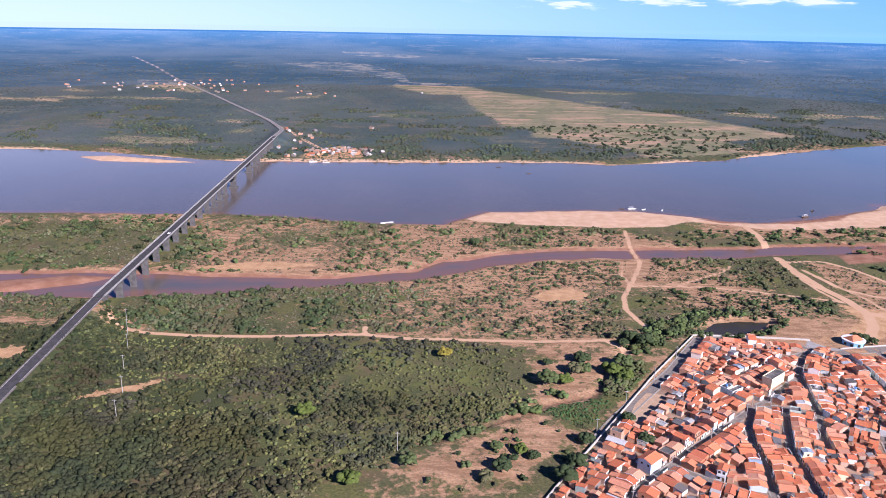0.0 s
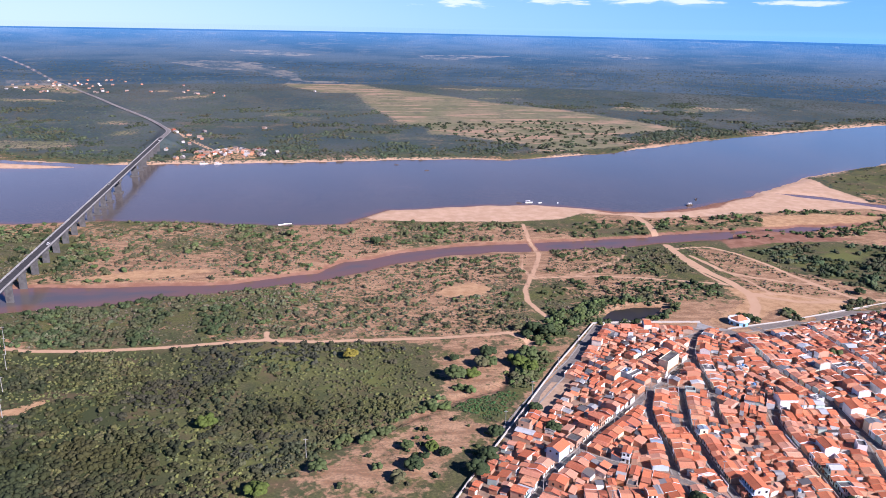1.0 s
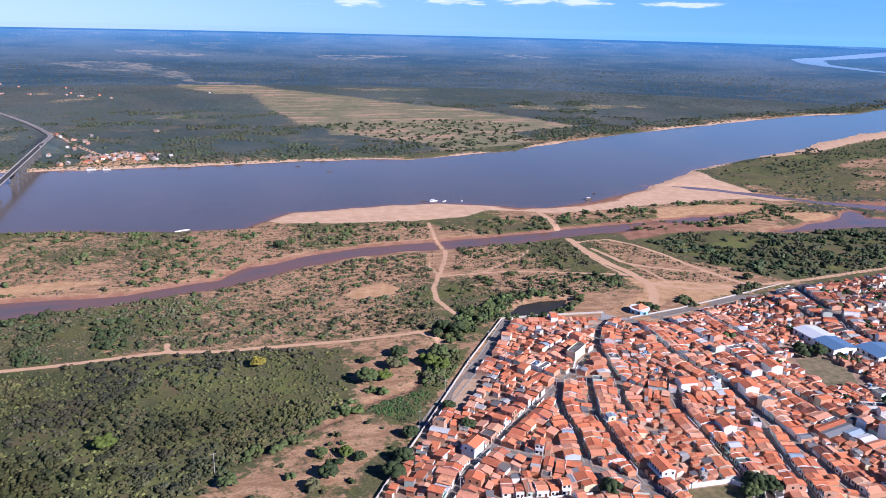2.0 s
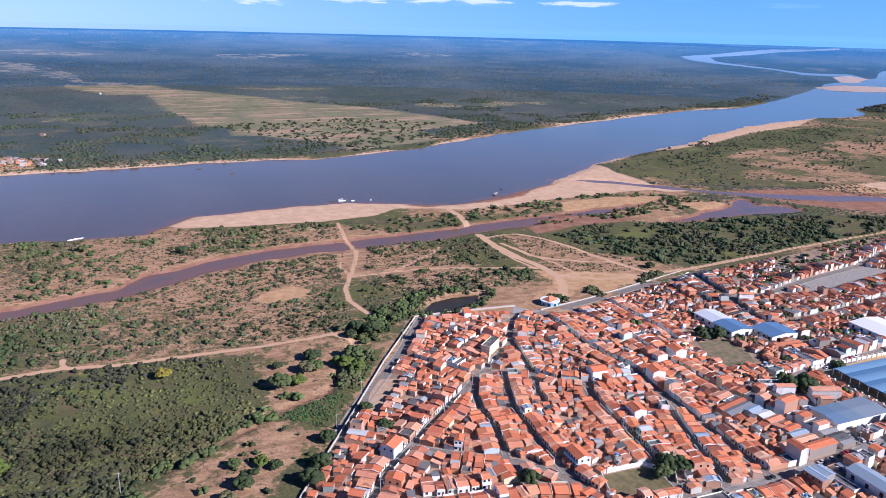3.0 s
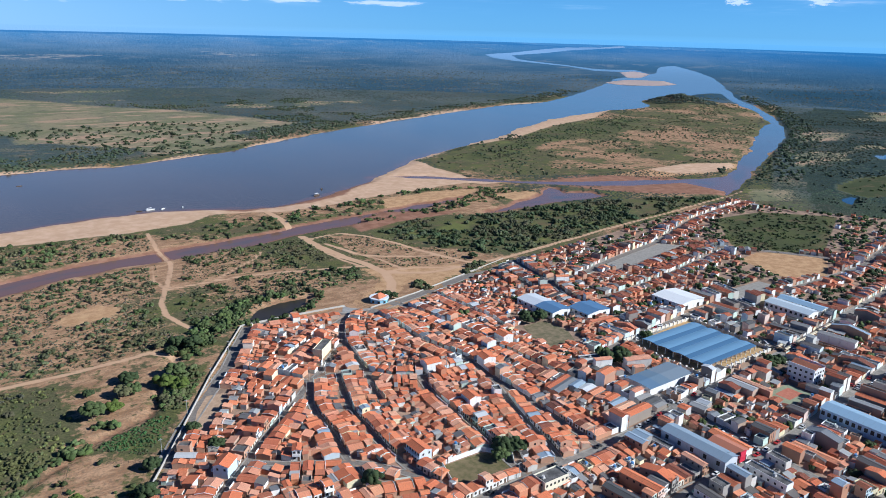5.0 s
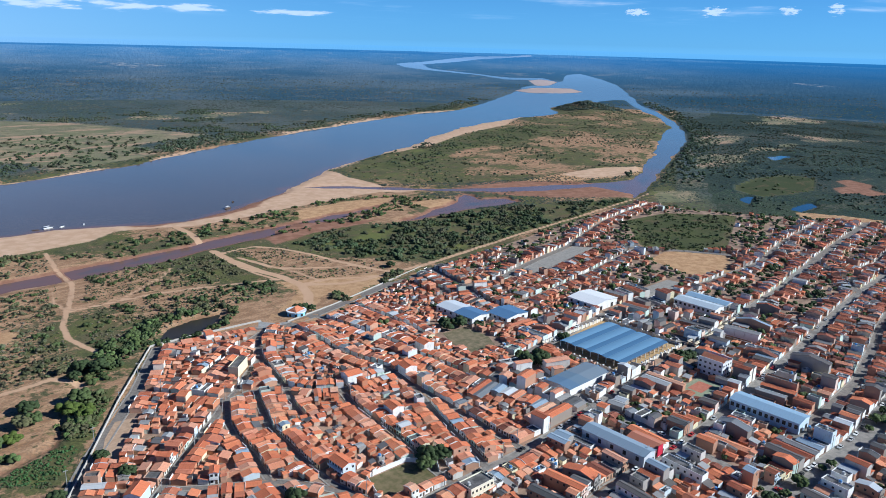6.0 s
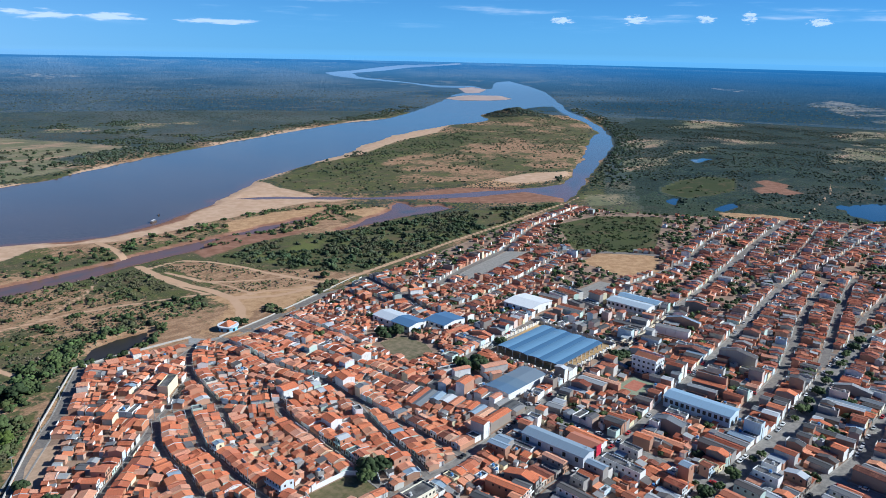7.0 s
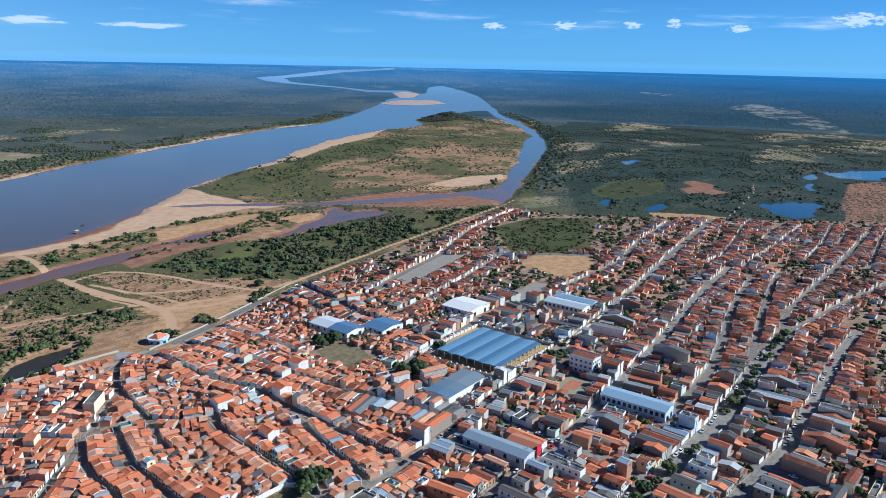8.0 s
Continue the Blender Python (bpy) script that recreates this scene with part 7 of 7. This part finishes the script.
for street, wide, _ in MAIN_STREETS + [AVENUE] + SOUTH_STREETS[1:4] + SOUTH_STREETS[7:10] + CROSS_STREETS[1:2]:
    total = length(street)
    d = 10.0
    while d < min(total, 420):
        p, t, _ = along(street, d)
        side = rnd.choice((-1, 1)) * (wide / 2 - 1.2)
        if rnd.random() < 0.75 and p.length < 620:
            car(p.x - t.y * side, p.y + t.x * side, 0.06, math.degrees(math.atan2(t.y, t.x)) + (180 if side > 0 else 0), rnd.choice((0, 0, 1, 1, 2, 3)), "parked along a town street")
        d += rnd.uniform(5.5, 17)
for y, side, k in ((640, 1.9, 0), (880, -1.9, 1), (1205, 1.9, 0)):
    car(bridge_x(y) + side, y, 15.02, 90 if side > 0 else -90, k, "crossing the bridge")


def boat(x, y, size, turn, white, label):
    root = thing("boat", pose(x, y, -2.05, 0, 0, turn), label, "boat", "river boats")
    s = Shape()
    deck = [(-4, -1.1), (2.2, -1.1), (4.4, 0), (2.2, 1.1), (-4, 1.1)]
    keel = [(-3.7, -0.7), (1.8, -0.7), (3.5, 0), (1.8, 0.7), (-3.7, 0.7)]
    for i in range(5):
        k = (i + 1) % 5
        s.face([(*keel[i], -0.2), (*keel[k], -0.2), (*deck[k], 0.8), (*deck[i], 0.8)])
    s.face([(*p, 0.45) for p in keel])
    part("hull", s, WHITE if white else WOOD, root)
    if size > 1.2:
        s = Shape()
        s.box(-3.2, 1.0, -0.95, 0.95, 2.1, 2.25, bottom=True)
        part("canopy", s, WHITE, root, "white canopy")
        for px in (-3.0, 0.8):
            for py in (-0.85, 0.85):
                s = Shape()
                s.tube((px, py, 0.4), (px, py, 2.1), 0.06, 0.06, 5)
                part("post", s, WHITE, root)
    root.scale = (size, size, size)


for x, y, size, turn, white in ((218, 838, 1.25, 10, 1), (231, 836, 0.9, 40, 1), (206, 837, 0.8, -20, 0), (252, 834, 0.8, 70, 1), (408, 815, 1.4, 30, 0), (-56, 757, 1.0, 15, 1), (-62, 754, 1.0, 30, 1),
                                (80, 1085, 0.8, 170, 0), (-196, 1098, 1.5, 20, 1), (-176, 1096, 1.3, 5, 1), (430, 845, 1.0, 60, 0), (120, 1040, 0.8, 10, 0)):
    boat(x, y, size, turn, white, "white river boat under a canopy moored by the bank" if size > 1.2 else "small open boat drawn up on the bank")


def far_hamlet(cx, cy, n, sx, sy, label):
    w, r = Shape(), Shape()
    for _ in range(n):
        x, y = cx + rnd.gauss(0, sx), cy + rnd.gauss(0, sy)
        if shore_of(np.array([x]), np.array([y]))[0] < 9:
            continue
        p = dict(w=rnd.uniform(4.5, 7), d=rnd.uniform(5, 9), h=rnd.uniform(2.6, 3.3), kind="deep", gable=1.5, roof=tint(rnd.choice(AGED_CLAY[:2] + GREY[:3] + DULL + DULL), 0.1), look="tile", paint=tint(rnd.choice(RAW + DULL), 0.05), raw=rnd.choice(RAW + DULL),
                 parapet=False, tank=False, fire=False)
        (X,), (Y,), (Z,) = lift(*[np.array([v]) for v in (x, y, float(land_z(np.array([x]), np.array([y]))[0]) - 0.2)])
        house_shapes(p, w, r, pose(X, Y, Z, 0, 0, rnd.uniform(0, 360)))
    top = tagged(new("hamlet"), label, "houses", kind="stuff")
    tagged(part("walls", w, [PLASTER], top), kind="stuff")
    tagged(part("roofs", r, ROOFS, top), kind="stuff")


far_hamlet(-172, 1172, 48, 36, 22, "cluster of small houses on the far river bank")
far_hamlet(-850, 2400, 40, 150, 100, "scattered houses along the far road")
far_hamlet(-270, 1330, 10, 40, 70, "few roadside houses beyond the bridge")
far_hamlet(-620, 2190, 22, 190, 60, "houses strung along a lane behind the fields")


# ---- thin high cloud and haze along the horizon, painted as glow on a far shell ----
CLOUDS = [(8.4, 1.5, 5.0, 0.30), (16.0, 1.8, 6.0, 0.30), (20.5, 1.9, 5.5, 0.3), (25.5, 1.9, 4.0, 0.25), (32.0, 1.75, 6.0, 0.22), (57.0, 2.4, 1.6, 0.22), (62.2, 2.5, 1.6, 0.3),
          (67.0, 2.55, 1.1, 0.26), (69.8, 2.7, 0.9, 0.36), (74.2, 2.4, 1.4, 0.26), (81.6, 3.0, 3.0, 0.42), (86.0, 3.1, 2.4, 0.42)]


def veil_material():
    n = Nodes("high_cloud_and_haze_glow", 1.0, 0.0)
    uv = n.t.nodes.new("ShaderNodeUVMap").outputs[0]
    sep = n.t.nodes.new("ShaderNodeSeparateXYZ")
    n.put(sep.inputs[0], uv)
    az, el = sep.outputs[0], sep.outputs[1]
    ragged = n.noise(1.0, 6, 0.7, uv, (1.6, 5.0, 1))
    smooth = n.noise(1.0, 4, 0.55, uv, (0.5, 3.0, 1))
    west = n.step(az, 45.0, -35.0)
    # glowing haze added over the low sky, which brightens it towards the horizon
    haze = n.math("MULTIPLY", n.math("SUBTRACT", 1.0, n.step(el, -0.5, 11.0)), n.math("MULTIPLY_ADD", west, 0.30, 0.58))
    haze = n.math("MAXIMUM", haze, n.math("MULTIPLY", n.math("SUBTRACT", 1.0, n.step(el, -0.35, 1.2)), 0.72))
    wisp = n.math("MULTIPLY", n.step(n.noise(1.0, 5, 0.6, uv, (0.09, 0.9, 1)), 0.50, 0.78), n.math("MULTIPLY", n.step(el, 0.8, 3.0), 0.34))
    total = wisp
    for i, (a, e, wide, tall) in enumerate(CLOUDS):
        dx = n.math("DIVIDE", n.math("SUBTRACT", az, a), wide / 2)
        dy = n.math("DIVIDE", n.math("SUBTRACT", el, e), tall)
        d = n.math("ADD", n.math("MULTIPLY", dx, dx), n.math("MULTIPLY", dy, dy))
        d = n.math("ADD", d, n.math("MULTIPLY_ADD", smooth if i < 5 else ragged, 8.0, -3.9))
        total = n.math("ADD", total, n.math("MULTIPLY", n.math("SUBTRACT", 1.0, n.step(d, -0.6, 1.5)), 0.36 if i < 5 else 0.66))
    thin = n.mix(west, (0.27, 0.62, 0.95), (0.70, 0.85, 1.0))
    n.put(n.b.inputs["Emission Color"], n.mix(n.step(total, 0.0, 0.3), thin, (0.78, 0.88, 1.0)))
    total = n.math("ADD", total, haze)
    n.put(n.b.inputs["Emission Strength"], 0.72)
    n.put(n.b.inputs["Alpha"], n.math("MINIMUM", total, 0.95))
    return n.done((0.0, 0.0, 0.0))


def cloud_veil():
    s = Shape()
    rows = [EYE_Z - 60, EYE_Z, EYE_Z + 60, EYE_Z + 160, EYE_Z + 330, EYE_Z + 560, EYE_Z + 900, EYE_Z + 1300]
    for i in range(120):
        a, b = [math.radians(-180 + 3 * k) for k in (i, i + 1)]
        for z0, z1 in zip(rows, rows[1:]):
            pts = [(4870 * math.sin(q), 4870 * math.cos(q), z) for q, z in ((b, z0), (a, z0), (a, z1), (b, z1))]
            s.face(pts, (1, 1, 1), 0, [(math.degrees(q), math.degrees(math.atan((z - EYE_Z) / 4870))) for q, z in ((b, z0), (a, z0), (a, z1), (b, z1))])
    tagged(new("backdrop_cloud", s.mesh("backdrop_cloud", [veil_material()])), "thin white wisps of high cloud above a horizon haze painted as glow", "sky", kind="structure")


cloud_veil()
